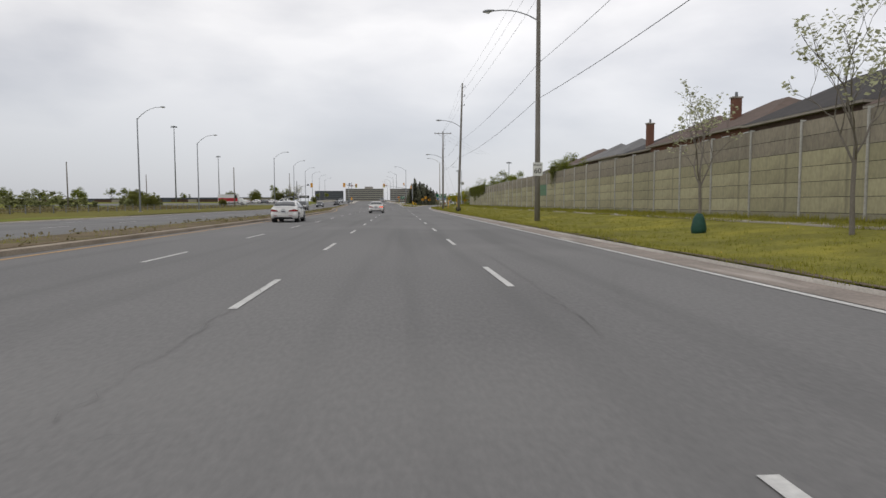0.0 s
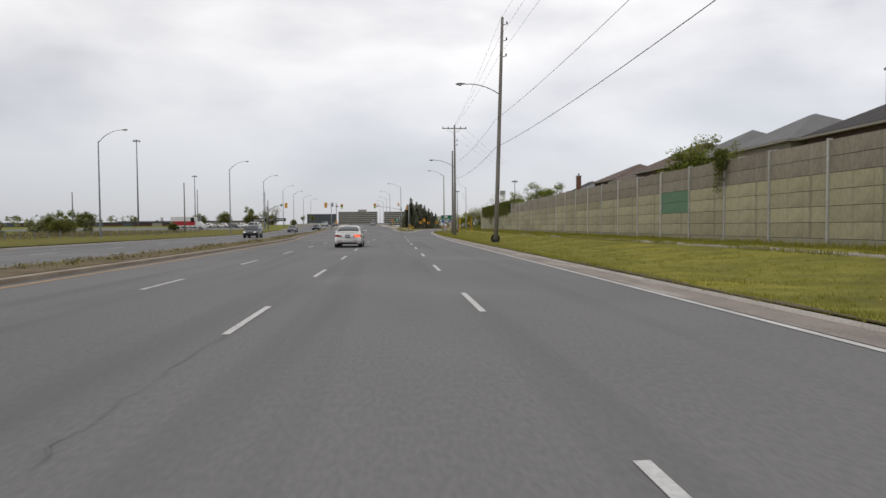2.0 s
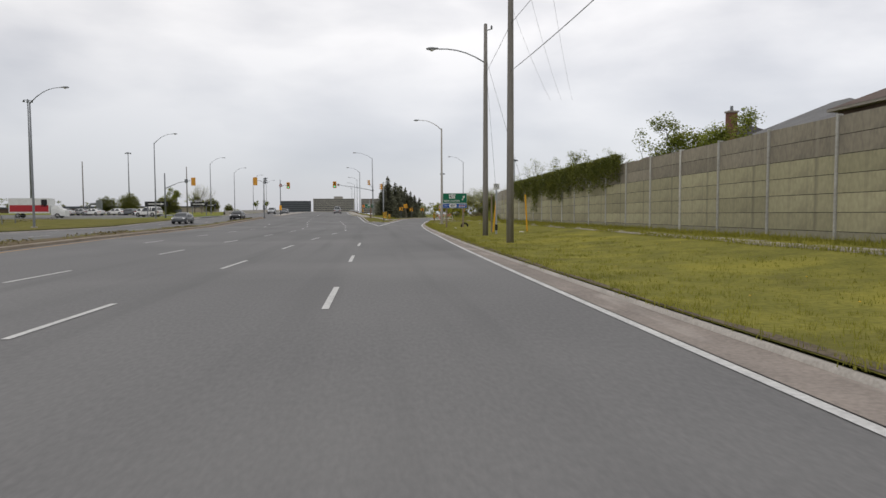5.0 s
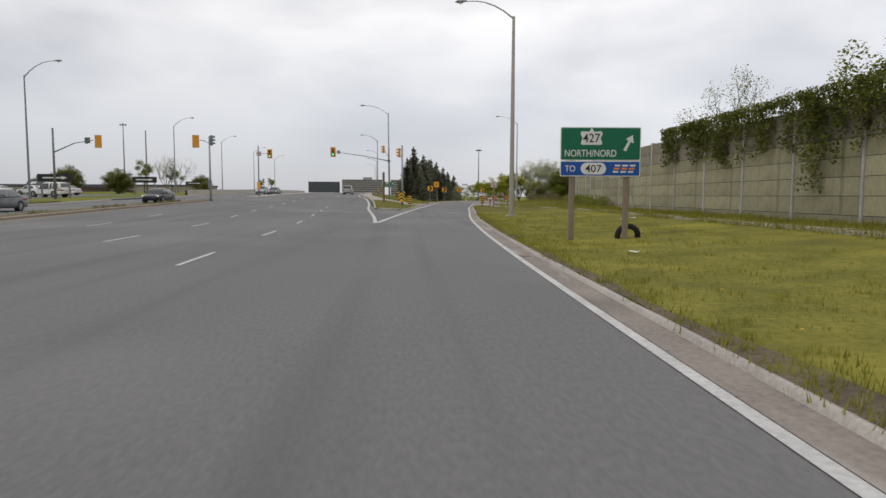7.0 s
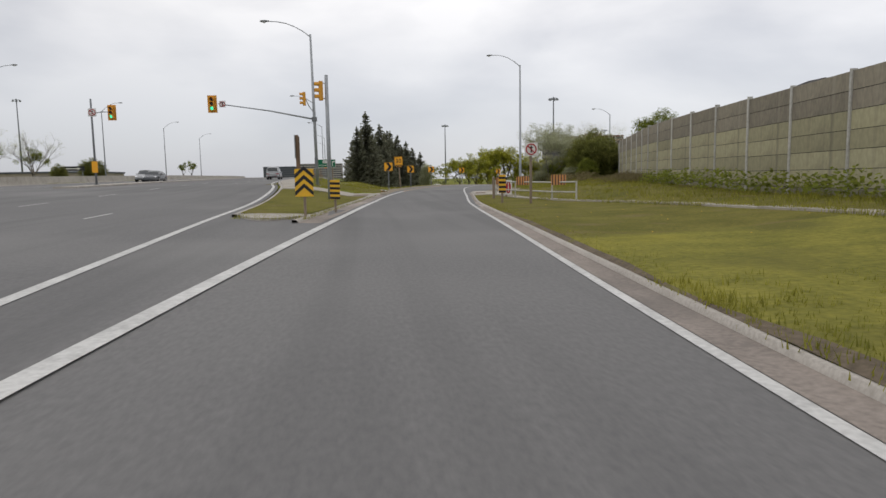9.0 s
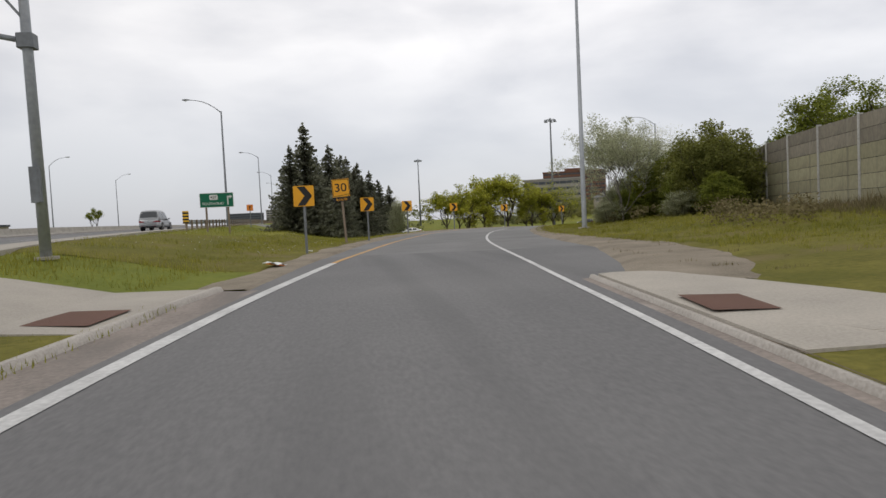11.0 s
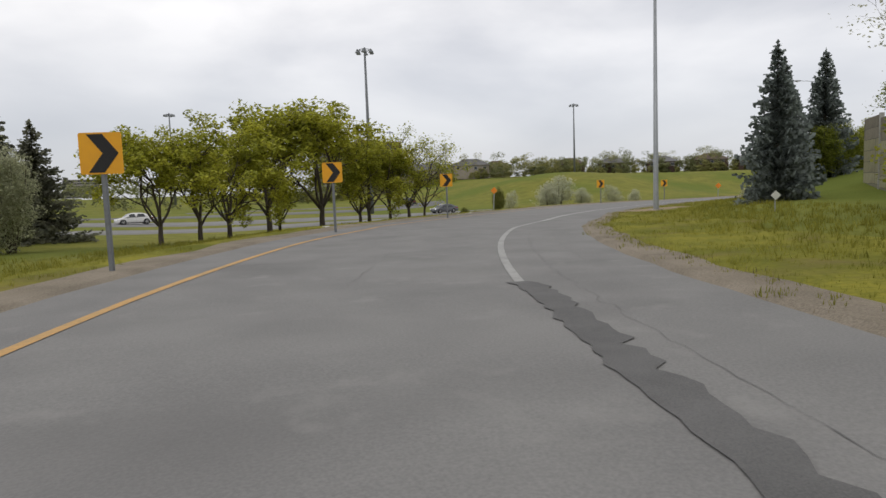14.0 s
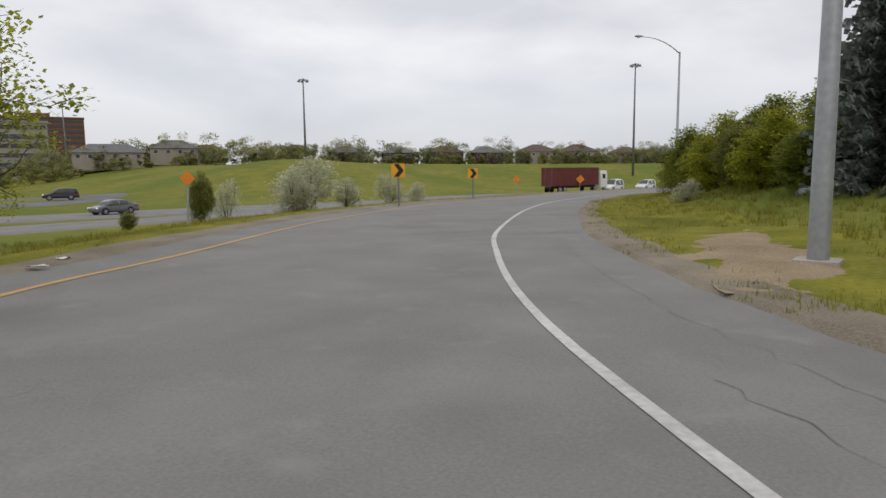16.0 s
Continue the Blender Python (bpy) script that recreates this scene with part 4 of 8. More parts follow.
wall_pts = spaced(WALL_LINE, BAY)
shift = 40.2 - wall_pts[np.argmin(abs(wall_pts[:, 1] - 40.2))][1]
wall_pts = wall_pts + np.array([(0, shift)] * len(wall_pts))
i1 = int(np.argmin(abs(wall_pts[:, 1] - 100)))
i2 = int(np.argmin(abs(wall_pts[:, 1] - 212)))
ig = int(np.argmin(abs(wall_pts[:, 1] - 36.25)))
noise_wall("noise_wall_1", wall_pts[:i1 + 1], "long beige concrete panel noise wall with steel posts", ig)
noise_wall("noise_wall_2", wall_pts[i1:i2 + 1], "beige concrete panel noise wall behind hanging ivy and shrubs")
noise_wall("noise_wall_3", wall_pts[i2:], "beige concrete panel noise wall along the ramp")


# ---------- poles and lamps ----------
def cobra_head(parent, x, y, z, dx, dy):
    """A cobra-head street lamp pointing along (dx, dy)."""
    rz = math.atan2(dy, dx)
    c, s = math.cos(rz), math.sin(rz)
    rings = []
    for u, w, h in ((-0.05, 0.05, 0.05), (0.1, 0.10, 0.07), (0.3, 0.17, 0.10), (0.52, 0.18, 0.09), (0.68, 0.10, 0.05)):
        ring = []
        for a in range(8):
            t = 2 * math.pi * a / 8
            side, up = w * math.cos(t), h * math.sin(t)
            ring.append((x + c * u - s * side, y + s * u + c * side, z + up + 0.03))
        rings.append(ring)
    head = part("lamp_head", Shape().loft(rings), LAMP_HEAD, parent, "grey cobra-head lamp", True)
    part("lens", Shape().tube([(x + c * 0.35, y + s * 0.35, z - 0.05), (x + c * 0.35, y + s * 0.35, z - 0.11)], [0.14, 0.08], 10), SIGN_WHITE, head, "", True)


def arm_points(h, reach, rise, dx, dy):
    return [(dx * reach * u, dy * reach * u, h + rise * (1 - (1 - u) ** 2.2)) for u in (0, 0.2, 0.4, 0.6, 0.8, 1.0)]


def street_lamp(x, y, h, reach, rise, ang, label, group="street lamps", r=0.11, material=None, base_z=None, sleeve=False):
    """A tapered pole with a curved arm and a cobra head; ang is the arm's direction in degrees from +x."""
    material = material or GALV_DARK
    z = ground(x, y) if base_z is None else base_z
    t = thing("street_lamp", label, "street lamp", group, pose(x, y, z))
    part("pole", Shape().tube([(0, 0, -0.3), (0, 0, 0.3), (0, 0, h)], [r, r, r * 0.55], 12), material, t, "", True)
    part("base", Shape().box(0, 0, 0.06, r * 4, r * 4, 0.16, 0, 0.05), CONCRETE, t, "concrete footing")
    dx, dy = math.cos(radians(ang)), math.sin(radians(ang))
    pts = arm_points(h - 0.15, reach, rise, dx, dy)
    part("arm", Shape().tube(pts, [0.05, 0.045, 0.04, 0.035, 0.03, 0.03], 8), material, t, "", True)
    cobra_head(t, *pts[-1], dx, dy)
    return t


LAMP_LABEL = "tall grey steel street lamp with a curved arm"
street_lamp(11.57, 143.85, 12.3, 3.1, 1.35, 156, "tall pale concrete street lamp on the grass verge", r=0.16, material=POLE_CONC)
street_lamp(24.66, 216.33, 13.5, 3.3, 1.5, 150, LAMP_LABEL, r=0.15, material=GALV)
street_lamp(52.41, 260.44, 12.9, 3.3, 1.4, 125, LAMP_LABEL, r=0.16, material=GALV)
street_lamp(99.6, 278.0, 12.3, 3.6, 1.3, 140, LAMP_LABEL, r=0.14, material=GALV)
street_lamp(-0.7, 250.6, 12.0, 3.1, 1.35, 178, LAMP_LABEL, r=0.13)
for x, y in ((-34.2, 12), (-34.3, 51.8), (-37.2, 87.3), (-30.8, 128.4), (-32.75, 171.6), (-36.85, 226.4), (-39.5, 268), (-41.5, 312), (-43.5, 356)):
    street_lamp(x, y, 12.4, 3.0, 1.6, 0, LAMP_LABEL, r=0.12)
for x, y in ((-2.5, 300), (-4.5, 345), (-7, 392)):
    street_lamp(x, y, 12.0, 2.6, 1.0, 180, LAMP_LABEL, r=0.11)


def high_mast(x, y, z, h):
    """A high-mast light: tapered pole with a ring of six floodlights."""
    t = thing("high_mast", "very tall grey high-mast light with a ring of floodlights", "light mast", "high masts", pose(x, y, z))
    part("pole", Shape().tube([(0, 0, -1), (0, 0, h * 0.5), (0, 0, h)], [0.36, 0.26, 0.16], 12), GALV_DARK, t, "", True)
    part("ring", Shape().tube([(0.9 * math.cos(a), 0.9 * math.sin(a), h + 0.1) for a in (2 * math.pi * k / 12 for k in range(13))], 0.06, 6), GALV_DARK, t)
    part("cap", Shape().tube([(0, 0, h), (0, 0, h + 0.5)], [0.3, 0.12], 8), GALV_DARK, t)
    lamp = Shape().tube([(0, 0, 0.16), (0, 0, -0.1), (0, 0, -0.42)], [0.16, 0.26, 0.42], 8).mesh("floodlight", GALV_DARK)
    for k in range(6):
        a = 2 * math.pi * k / 6
        ob = part("floodlight", lamp, None, t)
        ob.location = (1.25 * math.cos(a), 1.25 * math.sin(a), h - 0.05)


high_mast(63.2, 333, -1.5, 25.6)
high_mast(43.1, 430, 0, 24.2)
high_mast(159.6, 397, 3.5, 22.3)
high_mast(217.7, 328.2, 0.5, 29)
high_mast(-105.8, 282.5, 0, 37.8)
high_mast(-117, 400, 0, 32)
high_mast(150, 520, 2, 26)


def wood_pole(x, y, h, label, lamp=None, arms=(), pins=(), r=0.17, lean=(0, 0)):
    """A wooden pole with an optional lamp (height, direction), cross-arms (height, length) and side pins (height)."""
    t = thing("utility_pole", label, "utility pole", "utility poles", pose(x, y, ground(x, y), lean[0], lean[1], 0))
    part("pole", Shape().tube([(0, 0, -0.4), (0, 0, h * 0.3), (0, 0, h * 0.7), (0, 0, h)], [r, r * 0.92, r * 0.75, r * 0.6], 14), POLE_WOOD, t, "weathered grey wood", True)
    if lamp:
        dx, dy = math.cos(radians(lamp[1])), math.sin(radians(lamp[1]))
        pts = arm_points(lamp[0], 2.9, 0.95, dx, dy)
        part("lamp_arm", Shape().tube(pts, 0.035, 8), GALV_DARK, t, "", True)
        cobra_head(t, *pts[-1], dx, dy)
    for z, w in arms:
        part("cross_arm", Shape().box(0, 0.16, z, w, 0.10, 0.12), POLE_WOOD, t)
        for u in (-0.47, -0.25, 0.25, 0.47):
            part("insulator", Shape().tube([(u * w, 0.16, z + 0.06), (u * w, 0.16, z + 0.2), (u * w, 0.16, z + 0.26)], [0.04, 0.055, 0.03], 8), BLACK, t)
        part("brace", Shape().tube([(-w * 0.3, 0.12, z), (0, 0.15, z - 0.7), (w * 0.3, 0.12, z)], 0.018, 6), GALV_DARK, t)
    for z in pins:
        part("pin_bracket", Shape().tube([(0, 0, z - 0.1), (0.32, 0, z), (0.42, 0, z + 0.02)], [0.03, 0.025, 0.025], 6), GALV_DARK, t)
        part("insulator", Shape().tube([(0.36, 0, z), (0.36, 0, z + 0.14), (0.36, 0, z + 0.22)], [0.04, 0.06, 0.03], 8), BLACK, t)
    return t


WOOD = "weathered grey wooden utility pole"
p1 = wood_pole(8.45, 1.6, 16.8, WOOD + " with a street lamp", (12.0, 150), pins=(16.4, 15.2, 13.9))
p2 = wood_pole(8.05, 49.6, 17.0, WOOD + " with lamp and black base guard", (11.2, 155), pins=(16.5, 15.3, 14.1), lean=(0, 1.9))
p3 = wood_pole(8.7, 88.7, 14.9, WOOD + " with a cross-arm", None, arms=((14.5, 3.3),), pins=(12.8, 12.2))
wood_pole(9.3, 98.5, 12.6, WOOD + " with a street lamp", (10.3, 165), pins=(12.3,))
part("base_guard", Shape().tube([(0, 0, 0.02), (0, 0, 0.28)], [0.26, 0.22], 14), RUBBER, p2, "black rubber ring round the foot")
part("tyre", Shape().tube([(0.27 * math.cos(a), 0.27, 0.32 + 0.27 * math.sin(a)) for a in (2 * math.pi * k / 20 for k in range(21))], 0.09, 8), RUBBER, p2, "old black tyre leaning on the pole", True)


def cable(name, a, b, sag, r=0.008):
    a, b = Vector(a), Vector(b)
    pts = []
    for k in range(17):
        u = k / 16
        p = a.lerp(b, u)
        p.z -= sag * 4 * u * (1 - u)
        pts.append(p)
    return tagged(part(name, Shape().tube(pts, r, 5), WIRE, None, "thin black overhead cable between the poles"), "", "cable", "overhead cables")


tops = [(8.45, -44, 16.9), (8.45, 1.6, 17.0), (8.05, 49.6, 17.2), (8.7, 88.7, 14.9)]
for dz, dx in ((-0.4, 0.36), (-1.6, 0.36), (-2.9, 0.36)):
    for a, b in zip(tops[:-1], tops[1:]):
        last = b[2] < 15.5
        cable("overhead_cable", (a[0] + dx, a[1], a[2] + dz), (b[0] + (dx * 3 - 1.2 if last else dx), b[1], b[2] - 0.2 if last else b[2] + dz), 0.35)
for z0, z1, z2, z3, r in ((9.6, 9.3, 9.1, 9.6, 0.011), (7.4, 7.2, 7.0, 7.5, 0.014)):
    hs = (z0, z1, z2, z3)
    for k in range(3):
        cable("overhead_cable", (tops[k][0], tops[k][1], hs[k] + 0.3), (tops[k + 1][0], tops[k + 1][1], hs[k + 1] + 0.3), 0.5, r)
cable("overhead_cable", (8.7, 88.7, 9.9), (9.3, 98.5, 9.8), 0.05, 0.011)
for k in range(3):
    cable("overhead_cable", (7.3 + 1.4 * k, 88.9, 14.7), (21.5 + 1.2 * k, 128, 13.5), 0.6)


# ---------- signals ----------
def signal_head(parent, x, y, z, yaw, lit=None, board=True, housing=None, tall=1.0):
    """A yellow three-lens signal; yaw 0 faces -y, its middle at (x, y, z)."""
    head = part("signal_head", Shape().box(0, 0, 0, 0.34, 0.22, 1.06 * tall, 0, 0.04), housing or SIGNAL_YELLOW, parent, "grey signal housing seen from the side" if housing else "yellow three-lens signal housing")
    head.matrix_basis = pose(x, y, z, 0, 0, yaw)
    if board:
        part("backboard", Shape().plate([(-0.36, -0.68), (0.36, -0.68), (0.36, 0.68), (-0.36, 0.68)], 0.10, 0.13), SIGNAL_YELLOW, head)
    for k, col in ((0.35 * tall, "red"), (0.0, "amber"), (-0.35 * tall, "green")):
        m = {"green": LENS_GREEN, "red": LENS_RED}.get(lit, LENS_OFF) if lit == col else LENS_OFF
        part("lens", Shape().tube([(0, -0.115, k), (0, -0.135, k)], [0.13, 0.12], 14), m, head)
        rows = [[(0.145 * math.cos(a), yy, k + 0.145 * math.sin(a)) for a in np.linspace(-0.35, math.pi + 0.35, 9)] for yy in (-0.10, -0.36)]
        part("visor", Shape().rows(rows), housing or SIGNAL_YELLOW, head)
    return head


def signal_pole(x, y, h, label, r=0.1, material=None):
    t = thing("traffic_signal", label, "traffic signal", "junction signals", pose(x, y, ground(x, y) if x > 0 else land(x, y) + 0.13))
    part("pole", Shape().tube([(0, 0, -0.3), (0, 0, h * 0.5), (0, 0, h)], [r, r * 0.9, r * 0.75], 12), material or GALV, t, "", True)
    part("base_plate", Shape().box(0, 0, 0.03, r * 3.6, r * 3.6, 0.06, 0, 0.04), GALV_DARK, t)
    return t


def small_round_sign(parent, x, y, z, size=0.6):
    b = part("prohibition_sign", Shape().plate([(-size / 2, -size / 2), (size / 2, -size / 2), (size / 2, size / 2), (-size / 2, size / 2)], 0, 0.012), SIGN_WHITE, parent, "white square sign with a red ring")
    b.location = (x, y, z)
    ring = [(size * 0.38 * math.cos(a), -0.006, size * 0.38 * math.sin(a)) for a in (2 * math.pi * k / 24 for k in range(25))]
    part("ring", Shape().tube(ring, size * 0.045, 6), SIGN_RED, b)
    part("slash", Shape().tube([(-size * 0.26, -0.006, size * 0.26), (size * 0.26, -0.006, -size * 0.26)], size * 0.04, 6), SIGN_RED, b)
    part("arrow", Shape().plate([(-0.03, -0.15), (0.03, -0.15), (0.03, 0.05), (0.09, 0.05), (0, 0.17), (-0.09, 0.05), (-0.03, 0.05)], -0.01, -0.004), BLACK, b)
    return b


# mast on the island: lamp, long arm and signals
zA = ground(2.95, 197.3)
mA = thing("signal_mast", "tall steel mast with lamp, arm and signals", "traffic signal", "junction signals", pose(2.92, 198.0, zA, 0, -0.7, 0))
part("pole", Shape().tube([(0, 0, -0.3), (0, 0, 6), (0, 0, 12.3)], [0.14, 0.12, 0.08], 14), GALV, mA, "", True)
part("base_plate", Shape().box(0, 0, 0.04, 0.5, 0.5, 0.08, 0, 0.06), CONCRETE, mA)
pts = arm_points(12.1, 3.3, 1.3, -1, 0.1)
part("lamp_arm", Shape().tube(pts, 0.035, 8), GALV, mA, "", True)
cobra_head(mA, *pts[-1], -1, 0.1)
part("mast_arm", Shape().tube([(0, 0, 5.5), (-3.5, -0.4, 6.2), (-7.4, -1.0, 6.75)], [0.075, 0.055, 0.04], 10), GALV, mA, "long tapered signal arm", True)
part("clamp", Shape().box(0, 0, 5.5, 0.4, 0.4, 0.35, 0, 0.05), GALV_DARK, mA)
signal_head(mA, -7.85, -1.05, 6.75, 0, "green")
small_round_sign(mA, -7.05, -1.1, 6.72, 0.5)
part("bracket", Shape().tube([(0, 0, 6.0), (-0.4, -0.3, 6.6), (-0.62, -0.5, 7.2)], 0.035, 8), GALV, mA)
signal_head(mA, -0.7, -0.55, 7.1, -80, None, False)
part("control_box", Shape().box(-0.02, -0.18, 1.9, 0.22, 0.2, 0.9, 0, 0.02), GALV_DARK, mA)

pB = signal_pole(4.75, 181.2, 7.2, "slim steel signal pole on the island grass", 0.13)
signal_head(pB, -0.32, -0.1, 6.3, -80, None, False)
part("bracket", Shape().tube([(0, 0, 6.7), (-0.3, -0.1, 6.75)], 0.03, 6), GALV, pB)
part("bracket", Shape().tube([(0, 0, 5.9), (-0.3, -0.1, 5.85)], 0.03, 6), GALV, pB)

pM = signal_pole(-15.9, 175.2, 6.8, "steel median signal pole with a yellow signal", 0.11, GALV)
part("arm", Shape().tube([(0, 0, 6.0), (-0.6, 0.1, 6.35), (-1.3, 0.2, 6.4)], 0.035, 8), GALV_DARK, pM)
signal_head(pM, -1.45, 0.2, 6.25, 180)
signal_head(pM, 0.25, -0.1, 6.35, 90, None, False, GALV_DARK)
part("control_box", Shape().box(0, -0.2, 1.7, 0.35, 0.25, 0.8, 0, 0.03), GALV_DARK, pM)

pN = signal_pole(-17.1, 204.8, 7.6, "steel signal pole on the far median", 0.10, GALV_DARK)
part("arm", Shape().tube([(0, 0, 6.3), (0.8, 0, 6.45), (1.5, 0, 6.45)], 0.035, 8), GALV_DARK, pN)
signal_head(pN, 1.7, 0, 6.4, 0, "green")
small_round_sign(pN, 0.1, -0.12, 6.4, 0.7)
b = part("marker_board", Shape().plate([(-0.25, -0.5), (0.25, -0.5), (0.25, 0.5), (-0.25, 0.5)], -0.14, -0.12), SIGN_YELLOW, pN, "yellow and black hazard board")
b.location = (0, 0, 1.6)

pW = signal_pole(-32.6, 176.2, 7.6, "steel signal pole with a bracket arm", 0.13, GALV_DARK)
part("mast_arm", Shape().tube([(0, 0, 5.0), (2.2, 0, 6.0), (4.2, 0, 6.35)], [0.07, 0.05, 0.04], 10), GALV_DARK, pW, "", True)
signal_head(pW, 4.75, 0, 6.2, 180)
signal_head(pW, 3.4, 0.1, 6.3, 90, None, False, GALV_DARK, 0.6)


# ---------- signs ----------
def rounded(w, h, r=0.04, n=3):
    pts = []
    for cx, cz, a0 in ((w / 2 - r, -h / 2 + r, -90), (w / 2 - r, h / 2 - r, 0), (-w / 2 + r, h / 2 - r, 90), (-w / 2 + r, -h / 2 + r, 180)):
        pts += [(cx + r * math.cos(radians(a0 + 90 * k / n)), cz + r * math.sin(radians(a0 + 90 * k / n))) for k in range(n + 1)]
    return pts


def sign_on_post(name, x, y, zc, yaw, label, category, group="", post=None, lean=0.0, r=0.045, base=None):
    """A thing whose origin is at the sign's foot, with a post up to the sign's middle height zc (above the foot)."""
    z = ground(x, y) if base is None else base
    t = thing(name, label, category, group, pose(x, y, z, 0, lean, yaw))
    if post is not None:
        part("post", Shape().box(0, 0.05, zc / 2 - 0.15, r * 2, r * 2, zc + 0.5, 0, r * 0.3), post, t)
    return t


def chevron(x, y, z_mid, yaw, size=0.75, group="curve chevrons"):
    zb = ground(x, y)
    h = z_mid - zb
    t = sign_on_post("chevron_sign", x, y, h, yaw, "square amber curve sign with a black chevron", "road sign", group, GALV_DARK)
    p = part("panel", Shape().plate(rounded(size, size), 0, 0.008), SIGN_YELLOW, t)
    p.location = (0, -0.01, h)
    s = size / 2
    part("chevron", Shape().plate([(-0.62 * s, -0.92 * s), (0.12 * s, -0.92 * s), (0.82 * s, 0), (0.12 * s, 0.92 * s), (-0.62 * s, 0.92 * s), (0.08 * s, 0)], -0.006, -0.001), BLACK, p, "black arrowhead")
    return t


for x, y, z, yaw, size in ((9.12, 205.2, 2.53, -6, 0.78), (12.09, 217.07, 2.44, -10, 0.76), (15.83, 230.47, 2.55, -14, 0.78), (22.26, 245.4, 2.56, -22, 0.78),
                           (30.3, 255.75, 2.38, -32, 0.78), (41.55, 267.2, 2.05, -42, 0.78), (68.67, 283.5, 1.32, -58, 0.78), (83.24, 288.55, 1.06, -66, 0.78)):
    chevron(x, y, z, yaw, size)

zb = ground(10.8, 215.3)
t30 = sign_on_post("advisory_speed_sign", 10.8, 215.3, 2.9, -8, "tall amber advisory speed sign reading 30 on a grey post", "road sign", "", POST_WOOD, -3, 0.06)
pn = part("panel", Shape().plate(rounded(0.92, 0.95), 0, 0.01), SIGN_YELLOW, t30)
pn.location = (0, -0.02, 3.0)
part("border", Shape().tube([(x * 0.86, -0.004, z * 0.86) for x, z in rounded(1.0, 1.02, 0.08)] + [(0.43, -0.004, -0.36)], 0.012, 4), BLACK, pn)
lettering("number", "30", 0.62, BLACK, pn, 0, -0.006, 0.02, 0.62, "black numerals 30")
pt = part("tab", Shape().plate(rounded(0.92, 0.24), 0, 0.01), BLACK, t30, "black tab reading km/h")
pt.location = (0, -0.02, 2.39)
lettering("unit", "km/h", 0.2, SIGN_YELLOW, pt, 0, -0.006, 0, 0.56)

# direction sign beside the exit lane
gs = thing("direction_sign", "green and blue highway direction sign on two wooden posts", "road sign", "", pose(10.46, 121.95, ground(10.46, 121.95), 0, 0, -3))
for k in (-0.8, 0.8):
    part("post", Shape().box(k, 0.12, 1.2, 0.15, 0.15, 3.2, 0, 0.01), POST_WOOD, gs)
zo = 3.40 - ground(10.46, 121.95)
for name, w, h, zc, m in (("green_panel", 2.34, 0.96, zo - 0.48, SIGN_GREEN), ("blue_panel", 2.34, 0.45, zo - 0.97 - 0.225, SIGN_BLUE)):
    rim = part("rim", Shape().plate(rounded(w, h, 0.03), 0.0, 0.02), SIGN_WHITE, gs, "thin white border")
    rim.location = (0, 0, zc)
    pa = part(name, Shape().plate(rounded(w - 0.05, h - 0.05, 0.025), -0.006, 0.001), m, rim)
    if name == "green_panel":
        sh_ = [(-0.26, -0.16), (-0.23, -0.2), (0.23, -0.2), (0.26, -0.16), (0.22, 0.0), (0.27, 0.12), (0.24, 0.19), (0.06, 0.18), (0.0, 0.3), (-0.06, 0.18), (-0.24, 0.19), (-0.27, 0.12), (-0.22, 0.0)]
        s1 = part("route_shield", Shape().plate([(x * 1.2 - 0.27, z * 1.0 + 0.17) for x, z in sh_], -0.011, -0.006), SIGN_WHITE, pa, "white crown-shaped route shield")
        lettering("route_number", "427", 0.36, BLACK, s1, -0.27, -0.014, 0.165, 0.50)
        lettering("legend", "NORTH/NORD", 0.28, SIGN_WHITE, pa, -0.29, -0.009, -0.27, 1.50)
        part("arrow", Shape().plate([(0.66, -0.17), (0.74, -0.22), (0.87, 0.06), (0.96, 0.02), (0.93, 0.26), (0.73, 0.14), (0.81, 0.09)], -0.011, -0.006), SIGN_WHITE, pa, "white slanted arrow")
    else:
        lettering("legend", "TO", 0.25, SIGN_WHITE, pa, -0.88, -0.009, 0, 0.30)
        s2 = part("route_shield", Shape().plate(rounded(0.74, 0.34, 0.165, 5), -0.011, -0.006), SIGN_WHITE, pa, "white rounded route shield")
        s2.location = (-0.2, 0, 0)
        lettering("route_number", "407", 0.30, BLACK, s2, 0, -0.014, 0, 0.48)
        for k, (u, w_) in enumerate(((0.40, 0.16), (0.62, 0.16), (0.84, 0.16))):
            for dz in (-0.09, 0.0, 0.09):
                part("logo_bar", Shape().plate([(u + dz * 0.3, dz - 0.025), (u + w_ + dz * 0.3, dz - 0.025), (u + w_ + dz * 0.3, dz + 0.025), (u + dz * 0.3, dz + 0.025)], -0.011, -0.006),
                     SIGN_ORANGE if dz == 0.0 else SIGN_WHITE, pa)
# half-buried tyre leaning at the post
ty = [(0.30 * math.cos(a), 0, 0.30 * math.sin(a)) for a in (2 * math.pi * k / 20 for k in range(21))]
tyre = tagged(part("old_tyre", Shape().tube(ty, 0.085, 8), RUBBER, None, "discarded black tyre leaning beside the sign post", True), "", "tyre")
tyre.matrix_basis = pose(11.45, 122.3, ground(11.45, 122.3) + 0.10, 16, 0, -8)

